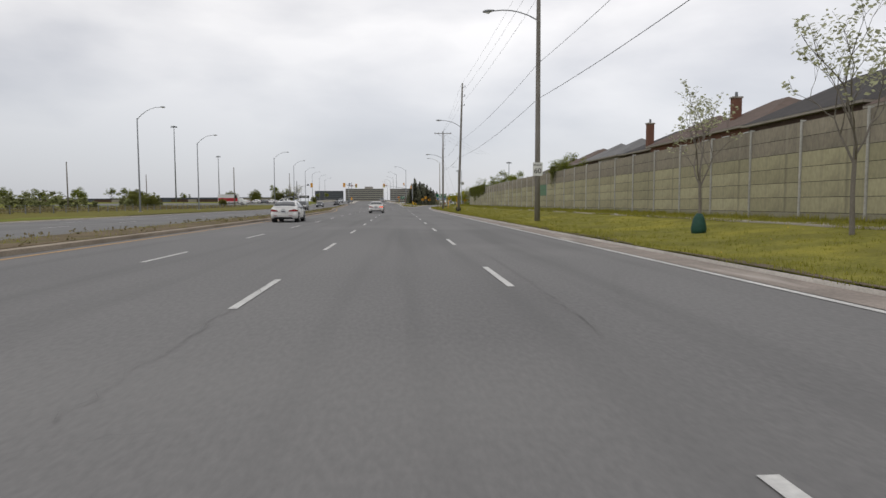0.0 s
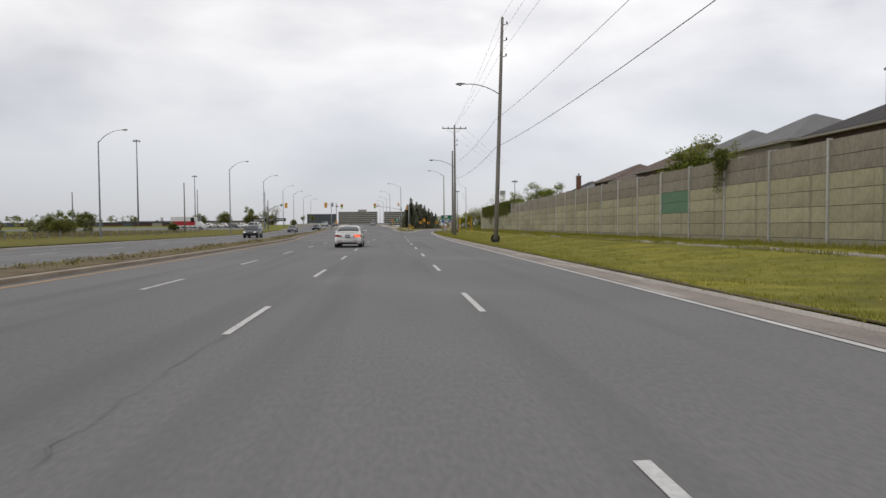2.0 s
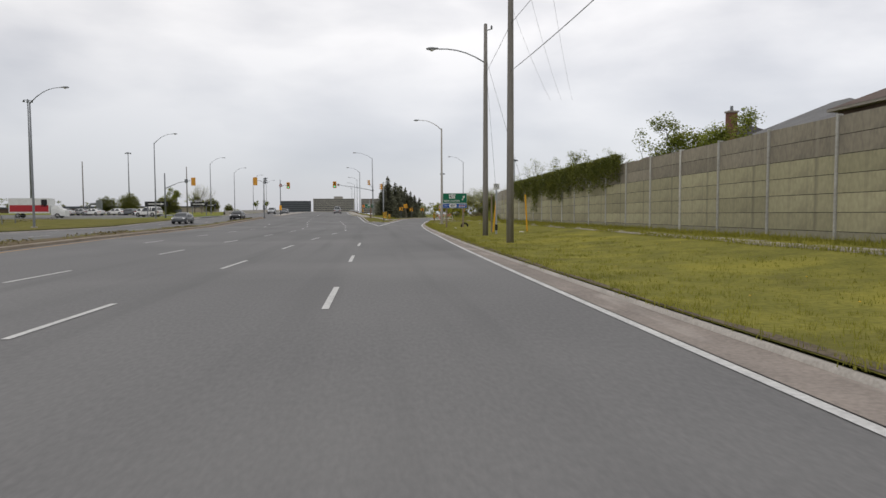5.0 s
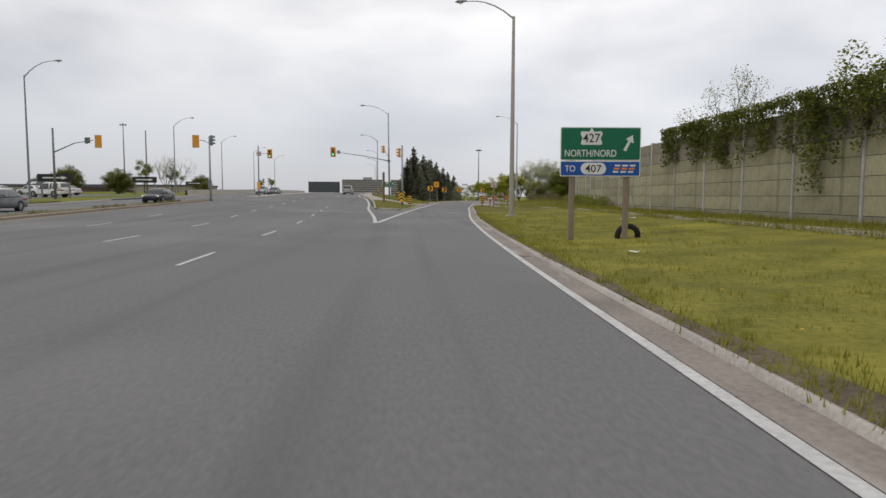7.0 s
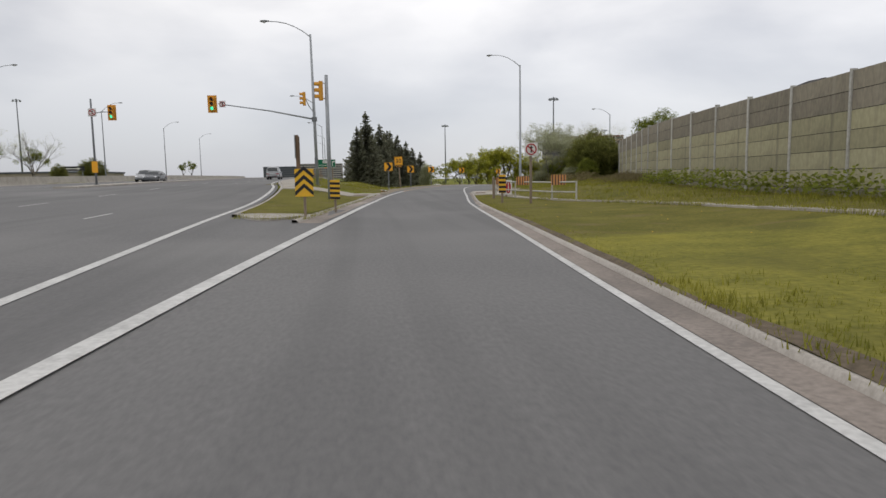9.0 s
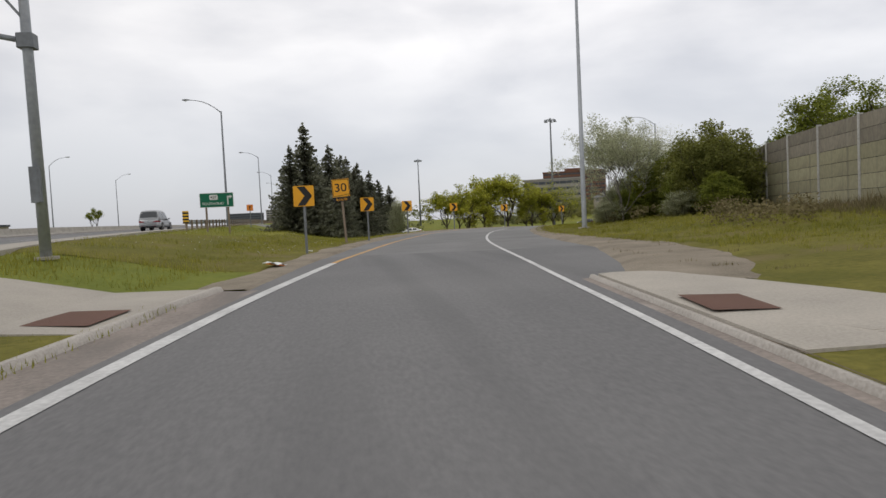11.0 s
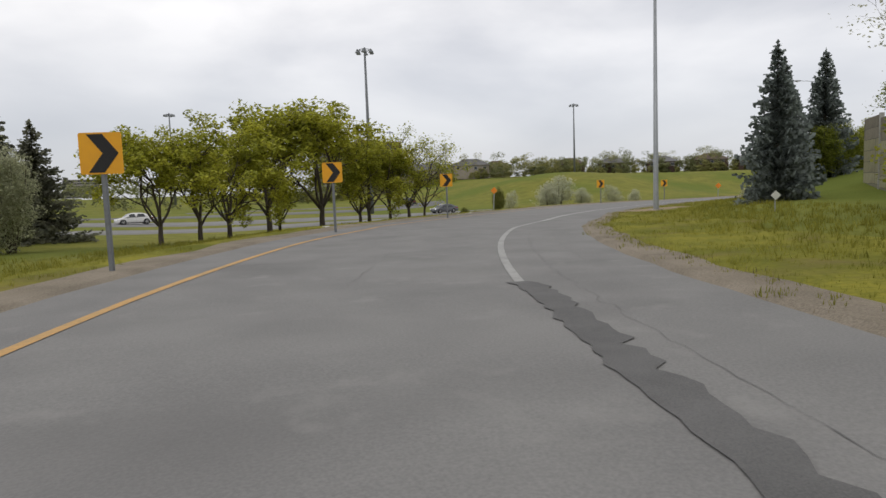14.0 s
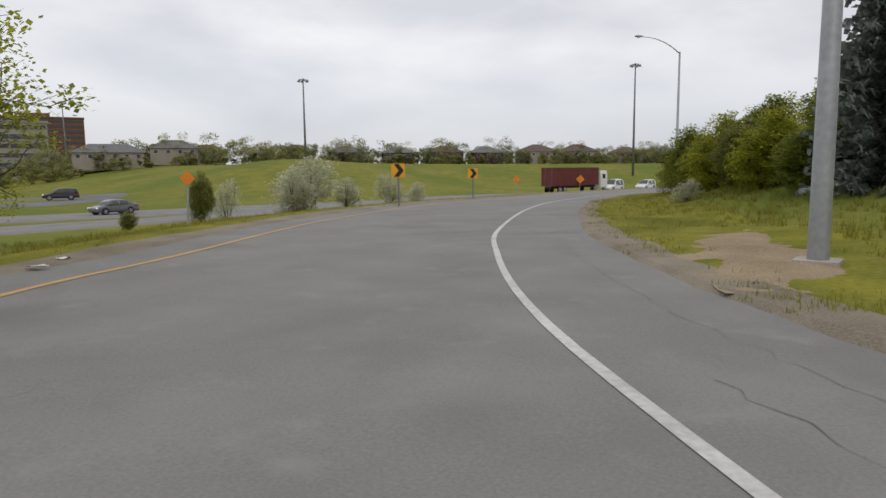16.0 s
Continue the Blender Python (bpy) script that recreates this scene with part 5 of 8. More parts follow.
# second direction sign beyond the island
g2 = thing("direction_sign", "small green highway direction sign on two posts", "road sign", "", pose(2.1, 228.1, ground(2.1, 228.1), 0, 0, 0))
g2z = 4.0 - ground(2.1, 228.1)
for k in (-0.75, 0.75):
    part("post", Shape().box(k, 0.1, 1.0, 0.12, 0.12, 2.6), POST_WOOD, g2)
rim = part("rim", Shape().plate(rounded(2.3, 1.02, 0.03), 0.0, 0.02), SIGN_WHITE, g2)
rim.location = (0, 0, g2z - 0.51)
pa = part("panel", Shape().plate(rounded(2.24, 0.96, 0.03), -0.006, 0.001), SIGN_GREEN, rim)
s1 = part("route_shield", Shape().plate(rounded(0.56, 0.36, 0.08), -0.011, -0.006), SIGN_WHITE, pa)
s1.location = (-0.2, 0, 0.2)
lettering("route_number", "427", 0.27, BLACK, s1, 0, -0.014, 0, 0.42)
lettering("legend", "SOUTH/SUD", 0.22, SIGN_WHITE, pa, -0.25, -0.009, -0.24, 1.45)
part("arrow", Shape().plate([(0.72, -0.36), (0.80, -0.36), (0.80, 0.16), (0.92, 0.16), (0.92, 0.08), (1.06, 0.22), (0.92, 0.36), (0.92, 0.27), (0.72, 0.27)], -0.011, -0.006), SIGN_WHITE, pa)

# speed sign on the first pole, no-parking sign on the second
sp = thing("speed_sign", "white speed limit sign reading MAXIMUM 60", "road sign", "", pose(8.42, 1.40, 3.27, 0, 0, 2))
part("panel", Shape().plate(rounded(0.60, 0.80, 0.04), -0.01, 0.0), SIGN_WHITE, sp)
lettering("legend", "MAXIMUM", 0.11, BLACK, sp, 0, -0.014, 0.25, 0.46)
lettering("number", "60", 0.42, BLACK, sp, 0, -0.014, -0.1, 0.44)


def no_parking(x, y, z, yaw, size):
    t = thing("no_parking_sign", "small white sign with a black prohibition ring", "road sign", "", pose(x, y, z, 0, 0, yaw))
    part("panel", Shape().plate(rounded(size, size, 0.03), -0.01, 0.0), SIGN_WHITE, t)
    ring = [(size * 0.34 * math.cos(a), -0.014, size * 0.34 * math.sin(a) + 0.03) for a in (2 * math.pi * k / 24 for k in range(25))]
    part("ring", Shape().tube(ring, size * 0.035, 6), BLACK, t)
    part("slash", Shape().tube([(-size * 0.22, -0.014, size * 0.22 + 0.03), (size * 0.22, -0.014, -size * 0.22 + 0.03)], size * 0.03, 6), BLACK, t)
    lettering("letter", "P", size * 0.5, BLACK, t, 0, -0.012, 0.03)
    return t


t = no_parking(8.62, 49.75, 3.85, 0, 0.42)
part("bracket", Shape().box(-0.22, 0.05, 0, 0.35, 0.03, 0.06), GALV, t)
t = no_parking(9.95, 98.4, 3.05, -8, 0.36)
part("post", Shape().box(0, 0.05, -1.35, 0.1, 0.08, 3.0, 0, 0.01), GALV, t, "pale steel channel post")
part("rubber_collar", Shape().box(0, 0.05, -2.45, 0.16, 0.14, 0.35, 0, 0.03), RUBBER, t)

# guy wires with yellow guards by the pole pair
for x0, y0, dx, dy in ((10.82, 104.05, 0.55, -0.5), (12.6, 101.5, -0.6, -0.9)):
    gy = thing("guy_wire", "slanted guy wire in a yellow plastic guard", "guy wire", "guy wires", pose(x0, y0, ground(x0, y0)))
    part("guard", Shape().tube([(0, 0, 0), (dx * 0.35, dy * 0.35, 2.4)], 0.055, 8), GUARD_YELLOW, gy, "yellow plastic guard")
    part("wire", Shape().tube([(0, 0, 0), (dx * 0.35, dy * 0.35, 2.4), (9.3 - x0, 98.5 - y0, 10.5)], 0.008, 5), WIRE, gy)
    if dx > 0:
        part("stake", Shape().box(-0.12, -0.05, 1.2, 0.09, 0.09, 2.9, 0, 0.01), POST_WOOD, gy, "brown timber stake")


def hazard_board(name, x, y, zc, w, h, yaw, label, style):
    t = sign_on_post(name, x, y, zc, yaw, label, "road sign", "hazard boards", POST_WOOD if style != "bars" else None)
    p = part("panel", Shape().plate([(-w / 2, -h / 2), (w / 2, -h / 2), (w / 2, h / 2), (-w / 2, h / 2)], 0, 0.012), SIGN_AMBER if style != "bars" else BOARD_ORANGE, t)
    p.location = (0, -0.03, zc)
    if style == "chevrons":
        for k in range(3):
            z0 = -h / 2 + h * (k + 0.1) / 3.2
            part("stripe", Shape().plate([(-w / 2, z0), (0, z0 + w * 0.45), (w / 2, z0), (w / 2, z0 + h * 0.15), (0, z0 + h * 0.15 + w * 0.45), (-w / 2, z0 + h * 0.15)], -0.006, -0.001), BLACK, p)
    elif style == "slant":
        for k in range(4):
            z0 = -h / 2 + h * k / 4
            part("stripe", Shape().plate([(-w / 2, z0 + 0.02), (w / 2, z0 - 0.10 + h / 8), (w / 2, z0 + h / 4 - 0.10), (-w / 2, z0 + h / 8 + 0.02)], -0.006, -0.001), BLACK, p)
    else:
        for k in range(5):
            x0 = -w / 2 + w * (k + 0.2) / 5
            part("stripe", Shape().plate([(x0, -h / 2), (x0 + w * 0.1, -h / 2), (x0 + w * 0.1, h / 2), (x0, h / 2)], -0.006, -0.001), BOARD_BROWN, p)
    return t


hazard_board("hazard_marker", 4.65, 165.5, 1.25, 0.62, 0.95, 0, "black and yellow chevron board at the island nose", "chevrons")
hazard_board("hazard_marker", 5.5, 170.0, 0.95, 0.40, 0.80, 0, "narrow striped hazard board on the island", "slant")
hazard_board("hazard_marker", 13.55, 174.6, 0.95, 0.36, 0.90, 0, "narrow striped hazard board at the kerb", "slant")
nl = sign_on_post("turn_prohibition_sign", 14.5, 172.6, 2.6, 0, "white turn prohibition sign with red ring on wooden post", "road sign", "", POST_WOOD, 0, 0.055)
small_round_sign(nl, 0, -0.03, 2.55, 0.62)
# wooden notice board seen from behind
bd = thing("notice_board", "weathered brown board seen from behind on two posts", "notice board", "", pose(2.39, 187.6, land(2.4, 187.6) + 0.10, 0, 0, 92.9))
for k in (-0.8, 0.8):
    part("post", Shape().box(k, 0, 1.6, 0.2, 0.2, 4.2, 0, 0.02), BROWN_WOOD, bd)
part("board", Shape().box(0.0, 0.14, 2.95, 2.0, 0.05, 1.5), GALV, bd, "grey back of the board")
part("batten", Shape().box(0, 0.11, 3.3, 1.9, 0.04, 0.1), GALV_DARK, bd)
# bridge-approach marker and curve sign
hazard_board("hazard_marker", 0.4, 226.0, 0.95, 0.40, 0.85, 0, "narrow striped hazard board on the grass", "slant")
cs = sign_on_post("curve_sign", 0.2, 262.0, 2.3, 0, "small orange warning sign by the bridge approach", "road sign", "", GALV_DARK)
p = part("panel", Shape().plate(rounded(0.75, 0.75), 0, 0.01), SIGN_ORANGE, cs)
p.location = (0, -0.02, 2.4)
part("symbol", Shape().plate([(-0.05, -0.25), (0.03, -0.25), (0.03, 0.05), (0.15, 0.05), (0.02, 0.25), (-0.12, 0.05), (-0.05, 0.05)], -0.006, -0.001), BLACK, p)


def diamond(x, y, z_mid, yaw, s=0.75, m=None):
    h = z_mid - ground(x, y)
    t = sign_on_post("warning_sign", x, y, h, yaw, "orange diamond warning sign on a slim post", "road sign", "warning signs", GALV, 3)
    q = s * 0.707
    p = part("panel", Shape().plate([(0, -q), (q, 0), (0, q), (-q, 0)], 0, 0.01), m or SIGN_ORANGE, t)
    p.location = (0, -0.02, h)
    part("brace", Shape().box(0, 0.03, 0, s * 0.5, 0.02, 0.05), GALV, p)


diamond(57.8, 287.2, 1.05, -50, 0.5)
diamond(102, 296, 0.3, -65, 0.6)
diamond(128, 301, -0.1, -65, 0.9)
ms = sign_on_post("marker_plate", 44.1, 246.75, 0.55, -35, "small white diamond marker plate in the grass", "road sign", "", GALV, 0, 0.02)
p = part("panel", Shape().plate([(0, -0.18), (0.18, 0), (0, 0.18), (-0.18, 0)], 0, 0.01), SIGN_WHITE, ms)
p.location = (0, -0.02, 0.6)

# ---------- steel handrail at the crossing ----------
rail_pts = [(14.95, 183.0), (15.1, 181.3), (15.35, 179.4), (15.7, 177.2), (16.1, 174.6), (16.5, 172.0)]
rl = thing("handrail", "galvanised steel two-rail barrier beside the footpath", "railing", "", pose(0, 0, 0))
for k, (x, y) in enumerate(rail_pts):
    z = ground(x, y)
    part("post", Shape().box(x, y, z + 0.36, 0.075, 0.075, 1.2, 0, 0.015), RAIL_PAINT, rl)
for hgt in (0.92, 0.45):
    part("rail", Shape().tube([(x - 0.06, y, ground(x, y) + hgt) for x, y in rail_pts], 0.036, 8), RAIL_PAINT, rl, "", True)
for x, y, zc, w, h in ((15.05, 181.9, 0.93, 0.42, 0.42), (15.55, 178.0, 1.0, 0.68, 0.48), (16.25, 173.6, 1.05, 0.7, 0.5)):
    hazard_board("striped_board", x - 0.12, y, zc, w, h, -12, "orange board with black upright bars on the rail", "bars")
ob_ = sign_on_post("oval_sign", 15.12, 180.75, 0.62, -10, "white sign with a tall red oval on a short post", "road sign", "", POST_WOOD, 0, 0.05)
p = part("panel", Shape().plate(rounded(0.42, 0.86, 0.02), 0, 0.012), SIGN_WHITE, ob_)
p.location = (0.12, -0.03, 0.58)
mp_ = tagged(part("marker_post", Shape().box(0, 0, 0.5, 0.12, 0.12, 1.5, 0.3, 0.015), POST_WOOD, None, "short weathered timber post beside the rail"), "", "post")
mp_.location = (14.1, 179.5, ground(14.1, 179.5))
part("oval", Shape().plate([(0.15 * math.cos(a), 0.36 * math.sin(a)) for a in (2 * math.pi * k / 24 for k in range(24))], -0.006, -0.001), SIGN_RED, p, "tall red oval")
part("bar", Shape().plate([(-0.02, -0.28), (0.02, -0.28), (0.02, 0.28), (-0.02, 0.28)], -0.010, -0.007), SIGN_WHITE, p)
raised("crossing_apron", np.array([(x_right_of(y) + 0.53, y) for y in (184.6, 186.0, 187.6, 189.2, 190.8)]), np.array([(16.6, 184.0), (16.7, 185.6), (16.5, 187.2), (16.2, 188.8), (15.8, 190.4)]), 0.115,
       WALK, "pale concrete apron of the footpath at the ramp", "pavement")
structure("crossing_plate", ribbon(np.array([(14.2, 186.4), (14.45, 187.6)]), np.array([(14.85, 186.15), (15.1, 187.3)]), land, 2, 0.15, 0.15), TACTILE, "rusty tactile plate at the crossing", "pavement")

# ---------- guardrail on the bridge approach ----------
gr = thing("guardrail", "grey steel guardrail along the bridge approach", "guardrail", "", pose(0, 0, 0))
gy_ = np.arange(232, 420, 2.4)
for y in gy_:
    part("post", Shape().box(main_x(y) + 2.6, y, land(main_x(y) + 2.6, y) + 0.35, 0.14, 0.14, 0.9), POST_WOOD, gr)
part("beam", Shape().rows([[(main_x(y) + 2.51 - (0.05 if k in (1, 3) else 0), y, land(main_x(y) + 2.6, y) + 0.42 + 0.09 * k) for y in gy_] for k in range(5)]), GALV, gr, "corrugated steel beam")
fr = thing("far_barrier", "pale concrete barrier along the far verge", "barrier", "", pose(0, 0, 0))
by_ = np.arange(215, 440, 6.0)
part("wall", Shape().rows([[(far_kerb(y) - 1.6 - dx, y, land(far_kerb(y), y) + dz) for y in by_] for dx, dz in ((-0.28, 0), (-0.2, 0.3), (-0.1, 0.95), (0.1, 0.95), (0.25, 0))]), CONCRETE, fr)

# ---------- far roads of the interchange ----------
hw = along([(-20, 318), (20, 322), (45, 325), (72, 325), (90, 320), (108, 310.5), (128, 304), (165, 302), (240, 285)], 3.0)
hw_near = along([(-10, 288), (12, 295), (32, 302), (50, 307.5), (66, 311), (82, 312), (98, 310), (114, 305.5)], 3.0)
def laid_road(line, half):
    """A road on a low bed, its shoulders running down into the grass."""
    rows = []
    for p0, p1, p2, p3 in zip(shifted(line, -half - 1.2), shifted(line, -half), shifted(line, half), shifted(line, half + 1.2)):
        z = max(ground(*p1), ground(*p2), ground(*((p1 + p2) / 2))) + 0.08
        mid = [tuple(p1 + (p2 - p1) * u) for u in (0, 0.33, 0.67, 1)]
        rows.append([(p0[0], p0[1], z - 0.7)] + [(x, y, max(ground(x, y) + 0.08, z - 0.25)) for x, y in mid] + [(p3[0], p3[1], z - 0.7)])
    return Shape().rows(rows)


structure("highway_road", laid_road(hw, 6), ASPHALT_RAMP, "pale grey highway lanes beyond the ramp", "road", True)
structure("highway_road_near", laid_road(hw_near, 4), ASPHALT_RAMP, "pale grey slip road below the ramp", "road", True)
lp = along([(20, 350), (52, 351), (74, 353), (86, 359), (89, 367), (83, 375), (68, 380), (40, 382)], 3.0)
structure("loop_road", laid_road(lp, 4), ASPHALT, "grey loop ramp below the hill", "road", True)

# patches and cracks in the ramp
pa_line = along([(24.45, 232.5), (24.75, 233.2), (25.6, 235.1), (27.1, 238.2), (27.5, 239.3)], 0.2)
pa_w = np.array([0.20 + 0.14 * noise.noise((k * 0.9, 1, 0)) for k in range(len(pa_line))])
pa_v = np.array([0.20 + 0.22 * noise.noise((k * 0.8, 8, 0)) for k in range(len(pa_line))])
part("patch", ribbon(shifted(pa_line, -pa_w), shifted(pa_line, pa_v), land, 2, 0.024, 0.024), ASPHALT_DARK, ramp_road, "dark asphalt patch over the edge line")


def crack(parent, pts, w, seed):
    rnd = random.Random(seed)
    line = along(pts, 0.22)
    line = line + np.array([(rnd.uniform(-0.06, 0.06), rnd.uniform(-0.06, 0.06)) for _ in line])
    wid = np.array([w * rnd.uniform(0.15, 1.0) * (0.35 + 0.65 * abs(math.sin(i * 0.21 + seed))) for i in range(len(line))])
    part("crack", ribbon(shifted(line, -wid / 2), shifted(line, wid / 2), land, 1, 0.019, 0.019), CRACK, parent)


for k, (off, a, b) in enumerate(((0.75, 226, 262), (1.5, 238, 270), (-1.8, 214, 222), (-2.6, 240, 247))):
    seg = [p for p in shifted(EDGE_R, off) if p[1] > a and p[0] < 75 and p[1] < b]
    crack(ramp_road, seg[::6], 0.013, k)
for k, pts in enumerate((((18, 222), (19.5, 223.2), (21, 225)), ((25, 240), (26.2, 240.8), (28.5, 241)), ((29, 251), (30.5, 250.6), (33, 252)), ((46.6, 268.2), (46.9, 268.9), (46.8, 269.6)), ((35, 254.5), (35.6, 255.2), (35.8, 256.1)))):
    crack(ramp_road, pts, 0.011, 20 + k)
for k, pts in enumerate((((-1.99, -34), (-2.05, -20), (-1.95, -4), (-2.0, 10)), ((1.9, -32), (2.1, -24), (1.8, -12)), ((2.8, -30), (3.6, -27), (4.4, -26)), ((1.2, -16), (1.9, -14), (2.1, -10), (1.7, -6)),
                         ((3.4, -18), (4.2, -16.5), (5, -16)), ((-5.6, -30), (-5.5, -5), (-5.55, 20)), ((-1.2, -20), (-0.4, -12), (-0.6, -5)))):
    crack(road, pts, 0.017, 40 + k)

# a worn patch in the grass, higher in the middle than the turf round it
soil = along([(49.6, 260.0), (51.8, 261.2), (55.0, 262.4), (58.6, 263.4)], 0.18)
soil_a, soil_b = shifted(soil, np.full(len(soil), -1.1)), shifted(soil, np.full(len(soil), 1.7))
soil_rows = []
for i, (p, q) in enumerate(zip(soil_a, soil_b)):
    row = []
    for k in range(17):
        u = k / 16
        x, y = p[0] + (q[0] - p[0]) * u, p[1] + (q[1] - p[1]) * u
        rise = min(1.0, 2.4 * min(u, 1 - u)) * smooth(0, 14, min(i, len(soil) - 1 - i))
        row.append((x, y, ground(x, y) + 0.02 + 0.10 * rise + 0.05 * noise.noise((x * 0.9, y * 0.9, 3)) + 0.03 * noise.noise((x * 3.1, y * 3.1, 5))))
    soil_rows.append(row)
structure("soil_patch", Shape().rows(soil_rows), SOIL, "bare brown soil patch in the grass", "grass", True)


# ---------- plants ----------
def leaf_cloud(shape, centres, spread, count, size, rnd, flat=0.0, up=0.2):
    """Leaves in clumps: each a bent four-point blade of its own direction."""
    for cx, cy, cz, r in centres:
        for _ in range(count):
            while True:
                dx, dy, dz = rnd.uniform(-1, 1), rnd.uniform(-1, 1), rnd.uniform(-1, 1)
                q = dx * dx + dy * dy + dz * dz
                if 0.1 < q < 1:
                    break
            x, y, z = cx + dx * r * spread, cy + dy * r * spread, cz + dz * r * (0.75 - 0.4 * flat)
            a, b = rnd.uniform(0, 6.283), rnd.uniform(-0.9, 0.9) * (1 - flat) + up
            s = size * rnd.uniform(0.6, 1.4)
            ux, uy, uz = math.cos(a) * math.cos(b), math.sin(a) * math.cos(b), math.sin(b)
            vx, vy = -math.sin(a), math.cos(a)
            w = s * 0.42
            k = len(shape.v)
            tilt = rnd.uniform(-0.6, 0.6)
            shape.v += [(x - ux * s * 0.5, y - uy * s * 0.5, z - uz * s * 0.5), (x + vx * w, y + vy * w, z + w * tilt), (x + ux * s * 0.5, y + uy * s * 0.5, z + uz * s * 0.5 - s * 0.1), (x - vx * w, y - vy * w, z - w * tilt)]
            shape.f.append((k, k + 1, k + 2, k + 3))


def limb(shape, tips, p, d, length, r, level, rnd, spread=0.6, lift=0.25):
    """A branching limb: adds rods to shape, and the ends of the last ones to tips."""
    pts, radii = [p], [r]
    n = 3
    for i in range(n):
        d = (d + Vector((rnd.uniform(-.22, .22), rnd.uniform(-.22, .22), rnd.uniform(-.08, .2)))).normalized()
        p = p + d * (length / n)
        pts.append(p)
        radii.append(r * (1 - 0.5 * (i + 1) / n))
    shape.tube(pts, radii, 6 if level > 1 else 4, False)
    if level == 0:
        tips.append(p)
        tips.append(pts[2])
        return
    for i in range(rnd.choice((2, 3, 3)) if level > 0 else 0):
        a = rnd.uniform(0, 6.283)
        side = d.orthogonal().normalized()
        side.rotate(Matrix.Rotation(a, 3, d))
        nd = (d * 0.75 + side * spread * rnd.uniform(0.7, 1.3) + Vector((0, 0, lift))).normalized()
        limb(shape, tips, p if i else pts[2], nd, length * rnd.uniform(0.6, 0.85), r * 0.55, level - 1, rnd, spread, lift)


def tree_meshes(seed, h, trunk_h, r, leaf, size, per_tip, clump, level=3, stems=3, spread=0.6, lift=0.2, bark=None):
    rnd = random.Random(seed)
    wood, tips = Shape(), []
    wood.tube([(0, 0, -0.3), (0.03, 0, trunk_h * 0.5), (0, 0.04, trunk_h)], [r * 1.25, r, r * 0.85], 9, False)
    for k in range(stems):
        a = 2 * math.pi * (k + rnd.uniform(-.25, .25)) / stems
        limb(wood, tips, Vector((0, 0.04, trunk_h * rnd.uniform(0.7, 1.0))), Vector((math.cos(a) * 0.75, math.sin(a) * 0.75, 1.0)).normalized(),
             (h - trunk_h) * rnd.uniform(0.33, 0.42), r * 0.6, level - 1, rnd, spread, lift)
    limb(wood, tips, Vector((0, 0.04, trunk_h)), Vector((0.05, 0, 1)), (h - trunk_h) * 0.42, r * 0.7, level - 1, rnd, spread, lift)
    top = max(p.z for p in tips)
    crown = Shape()
    leaf_cloud(crown, [(p.x, p.y, p.z, clump * rnd.uniform(0.7, 1.3)) for p in tips], 1.0, per_tip, size, rnd)
    k = h / (top + clump * 0.4)
    for s in (wood, crown):
        s.v = [(x * k, y * k, z * k) for x, y, z in s.v]
    return wood.mesh("trunk", bark or BARK, True), crown.mesh("crown", leaf)


def plant_tree(name, meshes, x, y, yaw, scale, label, group, category="tree", z=None):
    t = thing(name, label, category, group, pose(x, y, ground(x, y) - 0.05 if z is None else z, 0, 0, yaw))
    t.scale = (scale, scale, scale)
    part("trunk", meshes[0], None, t)
    part("crown", meshes[1], None, t)
    return t


maples = [tree_meshes(s, 7.4, 1.3, 0.14, m, 0.19, 40, 0.56, 4, 4, 1.05, 0.08) for s, m in ((3, LEAF_MAPLE), (8, LEAF_MAPLE), (14, LEAF_MAPLE))]
thin_tree = tree_meshes(21, 7.2, 1.4, 0.12, LEAF_SPRING, 0.14, 15, 0.55, 4, 5, 0.85, 0.2)
ROW = ((24.8, 264.6, 0, 0.72), (26.7, 265.8, 2, 0.80), (28.5, 268.0, 1, 0.92), (31.4, 271.0, 2, 1.12), (35.4, 273.2, 0, 1.12), (38.6, 274.6, 1, 0.84), (40.4, 277.4, 0, 0.90), (42.6, 278.4, 2, 0.84), (33.8, 278.0, 1, 0.82), (30.0, 276.4, 0, 0.80))
for x, y, k, s in ROW:
    plant_tree("maple_tree", maples[k], x, y, x * 37 % 360, s, "low spreading maple with fresh green leaves", "trees along the ramp")
plant_tree("young_tree", thin_tree, 44.0, 278.0, 40, 1.06, "thinly leaved young tree beside the ramp", "trees along the ramp")
plant_tree("young_tree", thin_tree, 46.2, 279.6, 190, 0.85, "thinly leaved young tree beside the ramp", "trees along the ramp")

silver = tree_meshes(31, 7.3, 0.7, 0.07, LEAF_SILVER, 0.10, 58, 0.55, 4, 5, 0.75, 0.25, BARK_PALE)
bare = tree_meshes(33, 7.3, 0.9, 0.05, LEAF_WHITE, 0.08, 22, 0.5, 4, 5, 0.6, 0.3, BARK_PALE)
shrubs = [tree_meshes(41 + i, 5.2, 0.5, 0.09, m, 0.2, 46, 0.75, 3, 6, 0.8, 0.15) for i, m in enumerate((LEAF_DARK, LEAF_GREEN, LEAF_SILVER, LEAF_WHITE, LEAF_SPRING))]
for x, y, s, yaw in ((29.6, 221.8, 1.0, 10), (31.6, 226.3, 1.0, 230), (34.0, 229.8, 1.08, 40)):
    plant_tree("silver_leaf_tree", silver, x, y, yaw, s, "tall thin shrub tree with silvery spring leaves", "thicket by the ramp")
for x, y, s, yaw in ((40.6, 236.6, 1.15, 75), (42.8, 238.6, 1.2, 200)):
    plant_tree("bare_tree", bare, x, y, yaw, s, "thin grey tree with few pale spring leaves", "thicket by the ramp")
